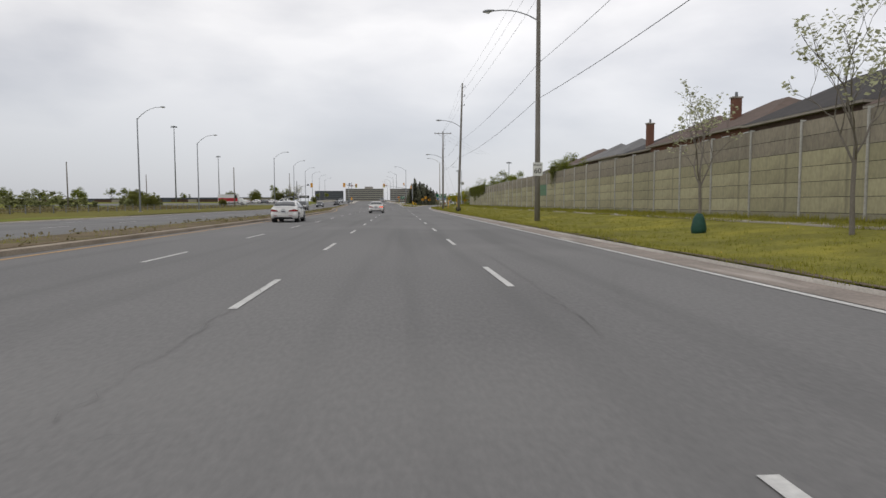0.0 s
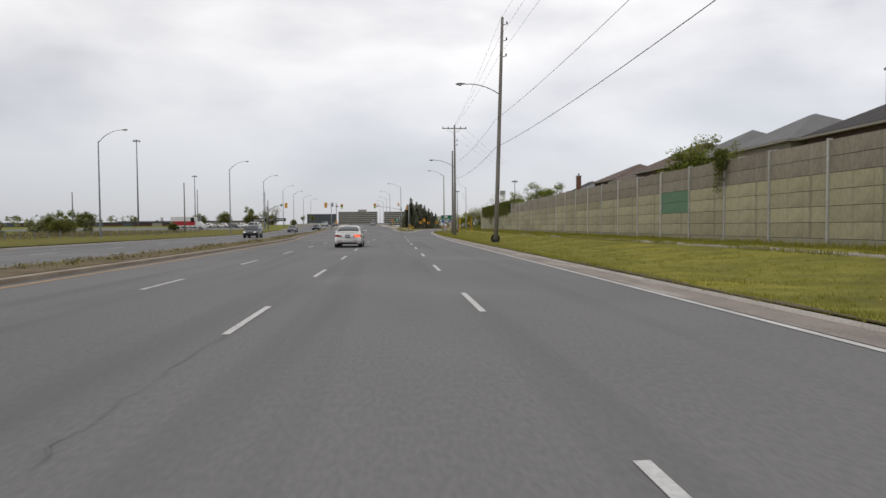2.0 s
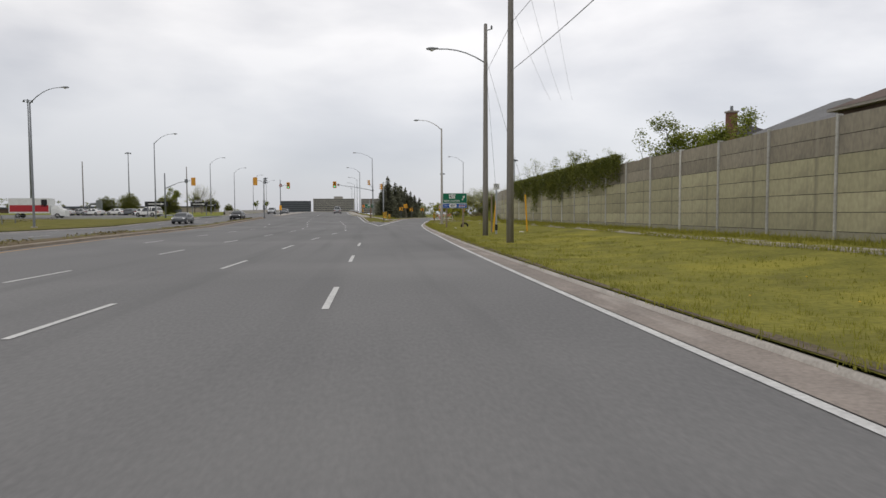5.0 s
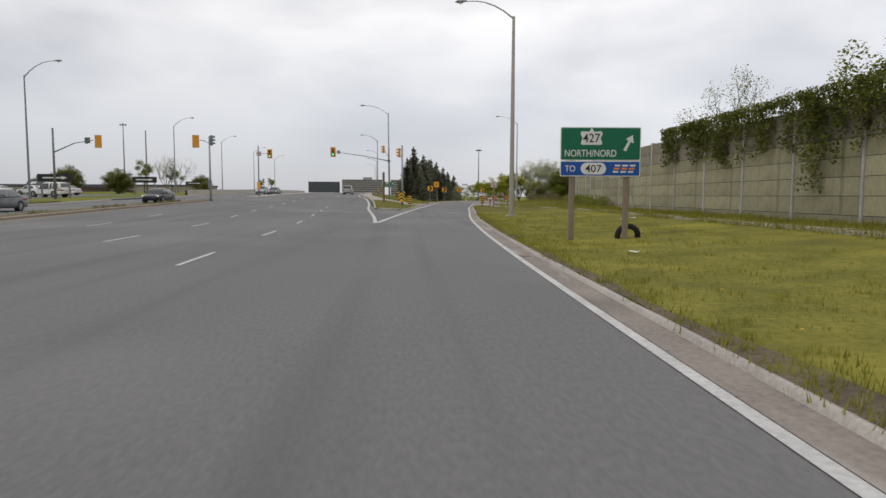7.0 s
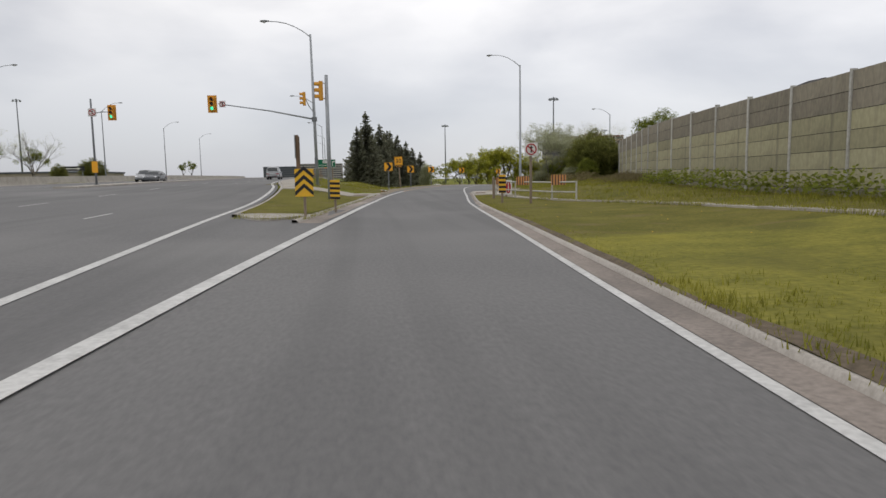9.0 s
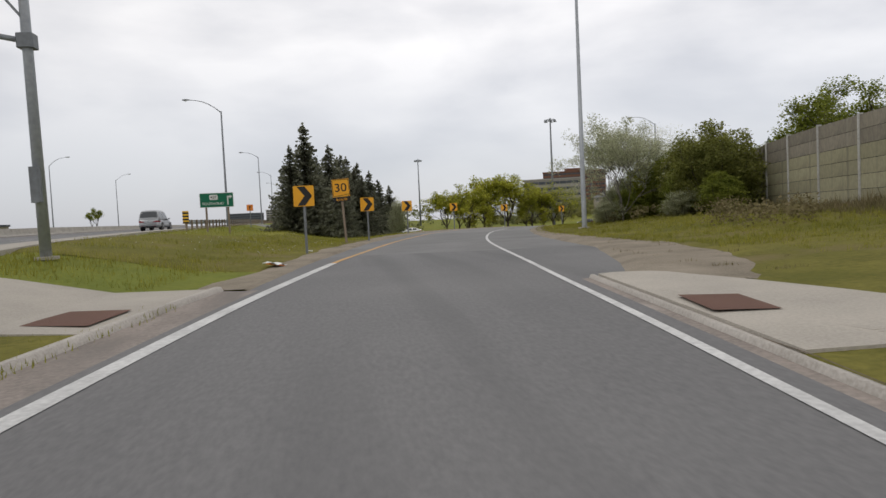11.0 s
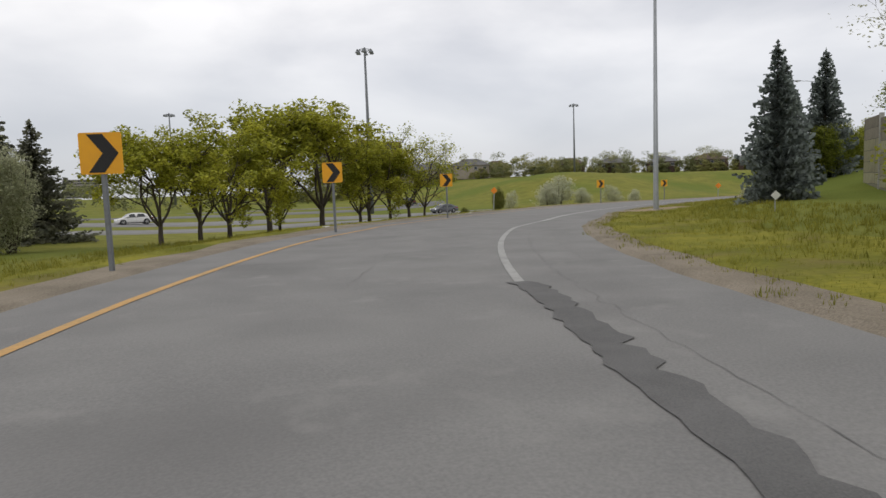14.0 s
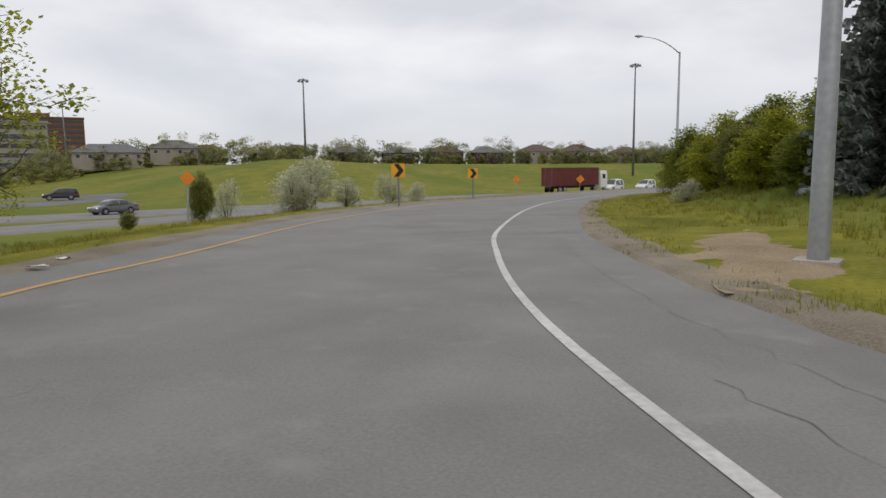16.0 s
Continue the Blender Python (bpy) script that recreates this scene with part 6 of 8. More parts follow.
for x, y, k, s in ((36.6, 227.0, 1, 0.92), (34.4, 224.0, 2, 0.92)):
    plant_tree("shrub", shrubs[k], x, y, x * 53 % 360, s, "dense roadside shrub with {} leaves".format(("dark green", "green", "silvery", "whitish", "yellow-green")[k]), "thicket by the ramp", "shrub")



def spruce_meshes(seed, h, spread_r, mat_, n_levels=44):
    """A spruce: whorls of drooping boughs, each with side twigs of needle tufts."""
    rnd = random.Random(seed)
    wood, crown = Shape(), Shape()
    wood.tube([(0, 0, -0.2), (0, 0, h * 0.6), (0, 0, h)], [0.16, 0.09, 0.02], 8, False)
    for lv in range(n_levels):
        u = (lv + 0.4) / n_levels
        z = 0.12 + (h - 0.22) * u
        reach = spread_r * (1 - u) ** 0.85 * rnd.uniform(0.82, 1.12) + 0.12
        for b in range(rnd.randint(9, 12) if u < 0.8 else 6):
            a = rnd.uniform(0, 6.283)
            ca, sa = math.cos(a), math.sin(a)
            ln = reach * rnd.uniform(0.7, 1.15)
            zj = rnd.uniform(-0.24, 0.24)
            n = max(3, int(ln / 0.105))
            for i in range(n):
                v = (i + 0.6) / n
                px, py = ca * ln * v, sa * ln * v
                pz = z + zj - 0.16 * ln * math.sin(v * 2.4) + 0.10 * v * v * ln + rnd.uniform(-0.10, 0.10)
                for side in (-1, 1):
                    w = (0.08 + 0.13 * (1 - v)) * rnd.uniform(0.6, 1.4)
                    k = len(crown.v)
                    ox, oy = -sa * side, ca * side
                    f = 0.115 * rnd.uniform(0.6, 1.4)
                    dz = rnd.uniform(-0.24, 0.10)
                    crown.v += [(px - ca * f * 0.6, py - sa * f * 0.6, pz), (px + ca * f, py + sa * f, pz - 0.02), (px + ca * f * 1.0 + ox * w, py + sa * f * 1.0 + oy * w, pz + dz), (px - ca * f * 0.1 + ox * w * 0.9, py - sa * f * 0.1 + oy * w * 0.9, pz + dz - 0.02)]
                    crown.f.append((k, k + 1, k + 2, k + 3))
    for i in range(6):
        k = len(crown.v)
        zz = h - 0.5 + 0.1 * i
        a = rnd.uniform(0, 6.28)
        crown.v += [(0, 0, zz), (0.16 * math.cos(a), 0.16 * math.sin(a), zz + 0.12), (0, 0, zz + 0.3), (-0.1 * math.cos(a), -0.1 * math.sin(a), zz + 0.14)]
        crown.f.append((k, k + 1, k + 2, k + 3))
    return wood.mesh("trunk", BARK, True), crown.mesh("crown", mat_)


dark_spruce = [spruce_meshes(60 + i, 10.0, r_, NEEDLE, 46) for i, r_ in enumerate((2.7, 2.4, 3.1))]
blue_spruce = [spruce_meshes(70 + i, 8.5, 2.2, NEEDLE_BLUE, 46) for i in range(2)]
for x, y, h, k in ((7.4, 252.4, 12.0, 1), (5.9, 250.8, 9.3, 0), (8.6, 256.0, 8.8, 2), (9.9, 263.0, 11.3, 2), (11.4, 267.0, 10.6, 2), (11.0, 268.5, 10.6, 1), (12.3, 274.0, 11.2, 1), (13.2, 271.0, 9.4, 0), (14.0, 279.0, 10.9, 0), (15.6, 277.0, 9.6, 1), (17.0, 279.5, 8.6, 0), (18.9, 282.0, 7.9, 2), (10.5, 259.0, 7.8, 2), (14.0, 266.5, 8.0, 2)):
    t = plant_tree("spruce_tree", dark_spruce[k], x, y, x * 71 % 360, h / 10.0, "dark green spruce in a dense group", "spruce group")
    t.scale = (h / 8.2, h / 8.2, h / 10.0)
for x, y, h, k in ((54.9, 254.2, 8.4, 0), (68.6, 260.0, 8.9, 1), (65.0, 260.6, 8.8, 0)):
    plant_tree("blue_spruce", blue_spruce[k], x, y, x * 71 % 360, h / 8.5, "blue-grey spruce beside the ramp", "blue spruces")
# two staked street trees on the verge, one with a watering bag
sapling = tree_meshes(91, 5.6, 2.3, 0.055, LEAF_SILVER, 0.12, 4, 0.2, 4, 3, 0.6, 0.3, BARK_PALE)
t = plant_tree("street_sapling", sapling, 10.2, -16.2, 0, 0.95, "bare young street tree with few leaves and watering bag", "street saplings")
part("watering_bag", Shape().tube([(0, 0, 0), (0, 0, 0.25), (0, 0, 0.6), (0.02, 0, 0.78)], [0.24, 0.27, 0.2, 0.1], 10), PLASTIC_GREEN, t, "dark green watering bag", True)
plant_tree("street_sapling", sapling, 12.2, -21.0, 140, 1.15, "bare young street tree with few leaves", "street saplings")




def bush_meshes(seed, w, h, leaf, size, clumps, per, taper=0.25):
    """A bush leafy down to the ground: leaf clumps over a lumpy mound, on a few bent stems."""
    rnd = random.Random(seed)
    wood, crown = Shape(), Shape()
    lumps = [(rnd.uniform(-0.3, 0.3) * w, rnd.uniform(-0.3, 0.3) * w, rnd.uniform(0.3, 0.62) * h) for _ in range(7)] + [(0, 0, 0.6 * h)]
    centres = []
    for k in range(clumps):
        lx, ly, lz = lumps[k % len(lumps)]
        while True:
            d = Vector((rnd.uniform(-1, 1), rnd.uniform(-1, 1), rnd.uniform(-1, 1)))
            if 0.2 < d.length < 1:
                break
        d.normalize()
        q = rnd.uniform(0.62, 1.0) + 0.35 * noise.noise((d.x * 2 + seed, d.y * 2, d.z * 2 + k % 8))
        x, y, z = lx + d.x * 0.27 * w * q, ly + d.y * 0.27 * w * q, lz + d.z * 0.40 * h * q
        f = 1 - taper * max(0.0, z / h)
        centres.append((x * f, y * f, max(0.12, z), 0.085 * w * rnd.uniform(0.7, 1.3)))
    leaf_cloud(crown, centres, 1.0, per, size, rnd)
    for lx, ly, lz in lumps:
        wood.tube([(lx * 0.15, ly * 0.15, -0.2), (lx * 0.5, ly * 0.55, lz * 0.5), (lx, ly, lz), (lx * 1.2, ly * 1.2, lz + 0.3 * h)], [0.05, 0.04, 0.025, 0.01], 5, False)
    return wood.mesh("trunk", BARK, True), crown.mesh("crown", leaf)


BUSH = {"yellow-green": bush_meshes(201, 5.0, 5.0, LEAF_SPRING, 0.13, 620, 36), "green": bush_meshes(202, 5.0, 5.0, LEAF_GREEN, 0.13, 620, 36),
        "dark green": bush_meshes(203, 5.0, 5.0, LEAF_DARK, 0.13, 620, 36), "silvery": bush_meshes(204, 5.0, 5.0, LEAF_SILVER, 0.11, 560, 30, 0.45),
        "pale flowering": bush_meshes(205, 5.0, 5.0, LEAF_WHITE, 0.12, 330, 24, 0.35)}


def bush(x, y, w, h, tone, group, place="in the long grass"):
    t = plant_tree("bush", BUSH[tone], x, y, (x * 47 + y * 13) % 360, 1.0, "dense {} bush leafy to the ground {}".format(tone, place), group, "bush")
    t.scale = (w / 5.0, w / 5.0, h / 5.0)


TH = "thicket by the ramp"
for x, y, w, h, tone in ((36.4, 232.4, 4.6, 4.6, "yellow-green"), (42.3, 240.0, 4.4, 5.6, "yellow-green"), (39.9, 236.8, 4.4, 4.8, "yellow-green"), (33.6, 228.6, 4.0, 4.0, "green"), (37.2, 229.2, 4.8, 4.8, "yellow-green"), (30.2, 224.9, 3.2, 2.8, "silvery"),
                         (32.2, 226.4, 3.4, 3.6, "silvery"), (28.7, 222.0, 2.4, 1.7, "silvery"), (34.6, 219.2, 6.6, 5.9, "dark green"), (32.6, 215.6, 5.0, 5.2, "dark green"), (36.8, 223.5, 5.8, 5.3, "dark green"),
                         (31.4, 213.2, 3.4, 2.4, "green"), (32.4, 218.0, 4.0, 3.4, "green"), (30.6, 215.6, 2.6, 1.7, "silvery"), (33.4, 222.6, 4.4, 4.4, "green"), (40.0, 231.0, 5.4, 5.4, "green"), (45.2, 239.6, 4.6, 5.4, "green"),
                         (30.4, 222.4, 2.6, 2.2, "green"), (33.0, 225.0, 3.8, 4.2, "yellow-green")):
    bush(x, y, w, h, tone, TH)
for x, y, w, h, tone in ((66.5, 262.4, 3.6, 2.3, "green"), (69.6, 264.4, 3.8, 3.2, "yellow-green"), (72.8, 266.2, 4.2, 3.0, "dark green"), (76.4, 268.0, 4.4, 3.9, "yellow-green"), (80.5, 270.0, 4.4, 2.9, "green"),
                         (85, 271.8, 5.2, 4.0, "green"), (90, 274.0, 5.0, 3.8, "green"), (74, 262.0, 5.2, 4.0, "green"), (82, 264, 5.6, 4.6, "yellow-green"), (67.5, 259.4, 4.6, 3.6, "green"), (95.5, 276.2, 4.4, 3.4, "green"), (88, 268, 5.6, 4.6, "green"),
                         (71.8, 268.4, 1.8, 1.1, "pale flowering"), (79, 259.5, 5.0, 5.2, "yellow-green")):
    bush(x, y, w, h, tone, "bank shrubs", "on the grassy bank")
for x, y, w, h, tone in ((73.1, 296.0, 8.0, 4.2, "pale flowering"), (70.0, 294.2, 4.4, 3.2, "pale flowering"), (77.2, 296.6, 4.0, 2.6, "pale flowering"), (82.4, 296.6, 3.6, 2.8, "pale flowering"), (88, 298.2, 3.0, 2.2, "pale flowering"),
                         (62.0, 292.6, 1.8, 2.9, "dark green"), (64.6, 294.0, 2.2, 2.6, "pale flowering"), (58.6, 294.4, 1.3, 1.1, "dark green")):
    bush(x, y, w, h, tone, "hillside shrubs", "below the hill")
bush(18.6, 267.6, 3.9, 5.2, "silvery", "", "before the dark spruces")
# dead brush under the thicket's edge
db, rdb = Shape(), random.Random(71)
for x0, y0 in ((29.2, 222.6), (30.4, 225.6), (32.0, 228.6), (33.8, 231.0), (35.4, 233.4), (37.6, 236.0), (40.2, 238.4), (30.6, 212.0), (29.8, 209.6), (29.2, 217.6), (25.6, 203.0), (27.2, 205.6), (28.6, 203.8), (24.4, 199.6), (26.6, 201.0)):
    leaf_cloud(db, [(x0 + rdb.uniform(-0.9, 0.9), y0 + rdb.uniform(-1.2, 1.2), ground(x0, y0) + rdb.uniform(0.1, 0.75), 0.42) for _ in range(12)], 1.0, 30, 0.11, rdb, 0.0, 0.8)
tagged(part("dead_brush", db, WEED, None, "dry brown brush at the foot of the thicket"), "", "brush", "", "stuff")


# ivy over the wall top
def ivy_run(name, y0, y1, n_strand, seed, label, deep):
    rnd = random.Random(seed)
    s = Shape()
    clumps = []
    for _ in range(n_strand):
        y = rnd.uniform(y0, y1)
        x = wall_x(y) - 0.22
        ztop = ground(x, y) + ROWS * PH
        drop = deep * rnd.random() ** 1.6 * (0.5 + 0.8 * abs(noise.noise((y * 0.22, seed, 0)))) * 2.2
        drop = min(drop, 3.6)
        k = int(drop / 0.22) + 2
        for i in range(k):
            clumps.append((x - rnd.uniform(0.0, 0.28), y + rnd.uniform(-0.25, 0.25), ztop + 0.12 - drop * i / k, 0.24))
    t = thing(name, label, "ivy", "", pose(0, 0, 0))
    for y in np.arange(y0 - 1, y1 + 1, 1.4):
        mine = [c for c in clumps if y <= c[1] < y + 1.4]
        if mine:
            s = Shape()
            leaf_cloud(s, mine, 1.0, 24, 0.10, rnd, 0.0, -0.4)
            tagged(part("hanging_strand", s, LEAF_IVY, t), "", "", "", "stuff")
    return t


ivy_run("ivy", 100, 118, 170, 5, "dense dark green ivy hanging over the noise wall", 2.0)
ivy_run("ivy", 117, 140, 180, 6, "dense dark green ivy hanging over the noise wall", 1.9)
ivy_run("climber", 32.0, 32.6, 8, 7, "thin climber on a post of the noise wall", 2.1)
rb = random.Random(12)
hb = Shape()
leaf_cloud(hb, [(wall_x(y) - rb.uniform(0.5, 1.5), y, ground(wall_x(y) - 1, y) + rb.uniform(0.15, 0.75), 0.5) for y in np.arange(152, 186, 0.35)], 1.0, 26, 0.17, rb)
tagged(part("wall_hedge", hb, LEAF_GREEN, None, "low overgrown green shrubs along the wall foot"), "", "hedge")

# trees behind the wall
back = [tree_meshes(101, 8.2, 2.2, 0.16, LEAF_GREEN, 0.17, 52, 0.7, 4, 3, 0.7, 0.2), tree_meshes(104, 8.6, 2.2, 0.12, LEAF_GREEN, 0.11, 12, 0.5, 4, 4, 0.65, 0.35),
        tree_meshes(105, 8.6, 1.6, 0.12, LEAF_WHITE, 0.12, 5, 0.5, 4, 5, 0.6, 0.35, BARK_PALE)]
for x, y, k, s in ((21.5, 43.5, 0, 0.86), (24.8, 98, 0, 0.9), (23.3, 104, 0, 0.95), (22.5, 112, 1, 0.72), (25, 120, 0, 0.8), (22.6, 137.0, 1, 0.86), (24.0, 128.0, 0, 0.92), (27, 145, 1, 0.8), (41, 216, 0, 1.0), (44, 221, 0, 0.95), (39.5, 212, 0, 0.85), (52.5, 238, 0, 0.9), (60, 247, 1, 0.95), (64, 251.5, 0, 0.85), (29, 165, 0, 0.6), (20.2, 96, 0, 0.35)):
    plant_tree("garden_tree", back[k], x, y, x * 91 % 360, s, "leafy garden tree behind the noise wall" if k == 0 else "sparsely leaved garden tree behind the noise wall", "garden trees")

# left-hand verge trees
for x, y, k, s in ( (-40.5, 232, 2, 0.9), (-56, 262, 0, 0.95), (-51, 266, 0, 0.75), (-47, 258, 2, 1.0), (-112, 240, 0, 0.8), (-106, 236, 0, 0.7), (-122, 250, 0, 0.8), (-99, 150, 0, 0.6), (-93, 160, 0, 0.7), (-87, 148, 0, 0.6), (-104, 143, 0, 0.7), (-76, 200, 0, 0.5), (-40, 330, 0, 0.6), (-46, 345, 0, 0.6)):
    plant_tree("roadside_tree", back[k], x, y, x * 91 % 360, s, "rounded dark green tree across the road" if k == 0 else "bare pale tree across the road" if k == 2 else "pale budding tree across the road", "trees across the road")

for x, y, w, h in ((-48.2, 229, 7.2, 4.6), (-57, 229, 6.5, 5.2), (-35.5, 240, 2.6, 2.6), (-106, 236, 7, 5.5), (-54, 300, 7, 5), (-75, 262, 6, 5), (-58, 120, 4, 3), (-63, 132, 5, 3.6), (-70, 140, 5, 4.2), (-52, 160, 3, 2.2)):
    bush(x, y, w, h, "dark green", "bushes across the road", "across the road")

# far woods and garden trees, too many to count
def woods(name, places, material, label, size, clumps, per, seed):
    rf = random.Random(seed)
    fw, cl = Shape(), []
    for x, y, h in places:
        z = ground(x, y) if x < 420 and y < 520 else 3.0 if x > 0 else 0.2
        w = h * rf.uniform(0.26, 0.42)
        for i in range(clumps):
            u = rf.uniform(0.12, 0.9)
            k = math.sqrt(max(0.05, 1 - (2 * u - 0.9) ** 2))
            a = rf.uniform(0, 6.283)
            cl.append((x + math.cos(a) * w * k, y + math.sin(a) * w * k, z + h * u, h * 0.17))
    leaf_cloud(fw, cl, 1.0, per, size, rf)
    return tagged(part(name, fw, material, None, label), "", "trees", "", "stuff")


rf = random.Random(5)
far_left = [(rf.uniform(-900, -130), rf.uniform(250, 900), rf.uniform(3, 8)) for _ in range(420)]
far_left += [(rf.uniform(-190, -114), rf.uniform(150, 230), rf.uniform(3, 6)) for _ in range(60)] + [(rf.uniform(-112, -66), rf.uniform(100, 162), rf.uniform(1.5, 4)) for _ in range(50)]
far_mid = [(rf.uniform(10, 60), rf.uniform(420, 800), rf.uniform(4, 8)) for _ in range(90)]
woods("far_woods", far_left + far_mid, WOODS_DARK, "distant dark green treeline", 0.9, 7, 12, 6)


def hill_line(x):
    return 446 - (x - 129) * 0.503


band = {"front": [], "olive": [], "dark": []}
for _ in range(400):
    x = rf.uniform(84, 345)
    o = rf.uniform(-15, 26)
    h = rf.uniform(1.8, 4.2) if o < -4 else rf.uniform(3.5, 8.0) if rf.random() < 0.8 else rf.uniform(8, 10.5)
    band["front" if o < -7 else "olive" if rf.random() < 0.45 else "dark"].append((x, hill_line(x) + o, h))
woods("garden_hedge_trees", band["front"], WOODS_OLIVE, "low yellow-green garden trees before the hill houses", 0.36, 13, 50, 7)
woods("garden_trees_olive", band["olive"], WOODS_OLIVE, "olive green garden trees among the hill houses", 0.40, 14, 60, 8)
woods("garden_trees_dark", band["dark"], WOODS_DARK, "dark green garden trees among the hill houses", 0.40, 14, 60, 9)

# grass blades along kerbs, wall foot and ramp edges
gb, rg = Shape(), random.Random(9)


def blade(x, y, z, h):
    a = rg.uniform(0, 6.283)
    w, lx, ly = 0.006 + h * 0.035, math.cos(a) * h * rg.uniform(0.2, 0.9), math.sin(a) * h * rg.uniform(0.2, 0.9)
    k = len(gb.v)
    gb.v += [(x - w * math.sin(a), y + w * math.cos(a), z - 0.03), (x + w * math.sin(a), y - w * math.cos(a), z - 0.03), (x + lx, y + ly, z + h)]
    gb.f.append((k, k + 1, k + 2))

def tuft(x, y, h, n=9, r=0.16):
    """A clump of long blades; tall ones stand in the middle."""
    z = ground(x, y) + 0.03
    for _ in range(n):
        q = rg.random()
        a = rg.uniform(0, 6.283)
        blade(x + math.cos(a) * r * q, y + math.sin(a) * r * q, z, h * rg.uniform(0.55, 1.15) * (1.15 - 0.5 * q))


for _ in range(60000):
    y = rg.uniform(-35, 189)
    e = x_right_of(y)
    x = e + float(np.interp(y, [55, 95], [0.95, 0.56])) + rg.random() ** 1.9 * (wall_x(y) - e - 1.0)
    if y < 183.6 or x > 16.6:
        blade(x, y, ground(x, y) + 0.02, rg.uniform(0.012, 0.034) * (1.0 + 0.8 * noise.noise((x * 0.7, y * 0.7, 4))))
for _ in range(11000):
    y = rg.uniform(-34, 150)
    e = x_right_of(y) + float(np.interp(y, [55, 95], [0.92, 0.55]))
    o = rg.random() ** 1.5 * 6.0
    x = e + o
    if x < wall_x(y) - 2.4:
        tuft(x, y, (0.035 + 0.05 * rg.random()) * (1.0 + 0.9 * noise.noise((x * 0.6, y * 0.6, 31))) + (0.03 if o < 0.35 else 0.0), 9, 0.2)
path_x = curve_of([(y, x) for x, y in walk_line])
for _ in range(3600):
    y = rg.uniform(-40, 186)
    lo = path_x(y) + 0.55
    x = lo + rg.random() * max(0.2, wall_x(y) - lo - 0.1)
    tuft(x, y, rg.uniform(0.10, 0.24) * (1.0 + 0.7 * noise.noise((x * 0.6, y * 0.3, 33))), 12, 0.24)
for _ in range(8000):
    y = rg.uniform(-40, 186)
    lo = path_x(y) + 0.6
    x = lo + rg.random() * max(0.2, wall_x(y) - lo - 0.12)
    blade(x, y, ground(x, y) + 0.02, rg.uniform(0.08, 0.32) * (1.0 + 0.7 * noise.noise((x * 0.6, y * 0.4, 9))))
for _ in range(26000):
    y = rg.uniform(-40, 176)
    x = path_x(y) - 0.55 - abs(rg.gauss(0.0, 0.22)) + (0.35 if noise.noise((y * 0.16, 2, 6)) > 0.05 else 0.0)
    blade(x, y, ground(x, y) + 0.04, rg.uniform(0.06, 0.2))

in_line = [p for p in EDGE_R if p[1] > 195 and p[0] < 100]
out_l = [p for p in EDGE_L if p[1] > 197 and p[0] < 110]
for _ in range(9000):
    k = rg.randrange(1, len(in_line) - 1)
    d = Vector((in_line[k + 1][0] - in_line[k - 1][0], in_line[k + 1][1] - in_line[k - 1][1])).normalized()
    o = float(np.interp(in_line[k][1], [195, 204, 214, 240], [5.4, 4.6, 3.5, 3.15])) + rg.random() ** 1.6 * 8 + 0.5 * noise.noise((in_line[k][0] * 0.5, in_line[k][1] * 0.5, 3))
    x, y = in_line[k][0] + d.y * o + rg.uniform(-.5, .5), in_line[k][1] - d.x * o + rg.uniform(-.5, .5)
    bald = abs(y - 261.6 - 0.38 * (x - 54)) < 1.5 + 0.8 * noise.noise((x * 0.6, y * 0.6, 7)) and 49.8 < x < 59
    if not bald or rg.random() < 0.06:
        tuft(x, y, (0.10 + 0.09 * smooth(3.5, 6, o)) * (1.0 + 0.8 * noise.noise((x * 0.45, y * 0.45, 21))))
for _ in range(9000):
    k = rg.randrange(1, len(out_l) - 1)
    d = Vector((out_l[k + 1][0] - out_l[k - 1][0], out_l[k + 1][1] - out_l[k - 1][1])).normalized()
    o = 2.9 + rg.random() ** 1.5 * 8 + 0.5 * noise.noise((out_l[k][0] * 0.5, out_l[k][1] * 0.5, 5))
    x, y = out_l[k][0] - d.y * o + rg.uniform(-.5, .5), out_l[k][1] + d.x * o + rg.uniform(-.5, .5)
    if x > 5:
        tuft(x, y, (0.09 + 0.11 * smooth(3.0, 6, o)) * (1.0 + 0.8 * noise.noise((x * 0.45, y * 0.45, 22))))
for _ in range(2600):
    y = rg.uniform(186, 212)
    x = rg.uniform(wall_x(y) - 9.0, wall_x(y) - 0.3)
    if side_of(EDGE_R, x, y)[0] > (4.6 if y > 191 else 6.5):
        tuft(x, y, 0.13 + 0.26 * smooth(5.0, 0.5, wall_x(y) - x) * rg.random(), 10)
for _ in range(9000):
    y = rg.uniform(164, 191)
    x = rg.uniform(main_x(y) + 0.8, max(main_x(y) + 1.0, x_left_of(y) - 0.75))
    blade(x, y, land(x, y) + 0.10, rg.uniform(0.02, 0.07))
for _ in range(9000):
    y = rg.uniform(-20, 170)
    x = rg.uniform(median_w(y) + 0.3, median_e(y) - 0.3)
    if noise.noise((x, y * 0.25, 8)) > 0.0:
        blade(x, y, land(x, y) + 0.14, rg.uniform(0.05, 0.22))
for _ in range(22000):
    y = rg.uniform(194.5, 262)
    x = rg.uniform(main_x(y) + 2.5, min(x_left_of(y) - 3.0, 20))
    blade(x, y, ground(x, y), rg.uniform(0.06, 0.2) * (1.0 + 0.9 * noise.noise((x * 0.5, y * 0.5, 12))))
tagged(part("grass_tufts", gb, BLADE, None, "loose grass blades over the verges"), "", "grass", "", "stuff")
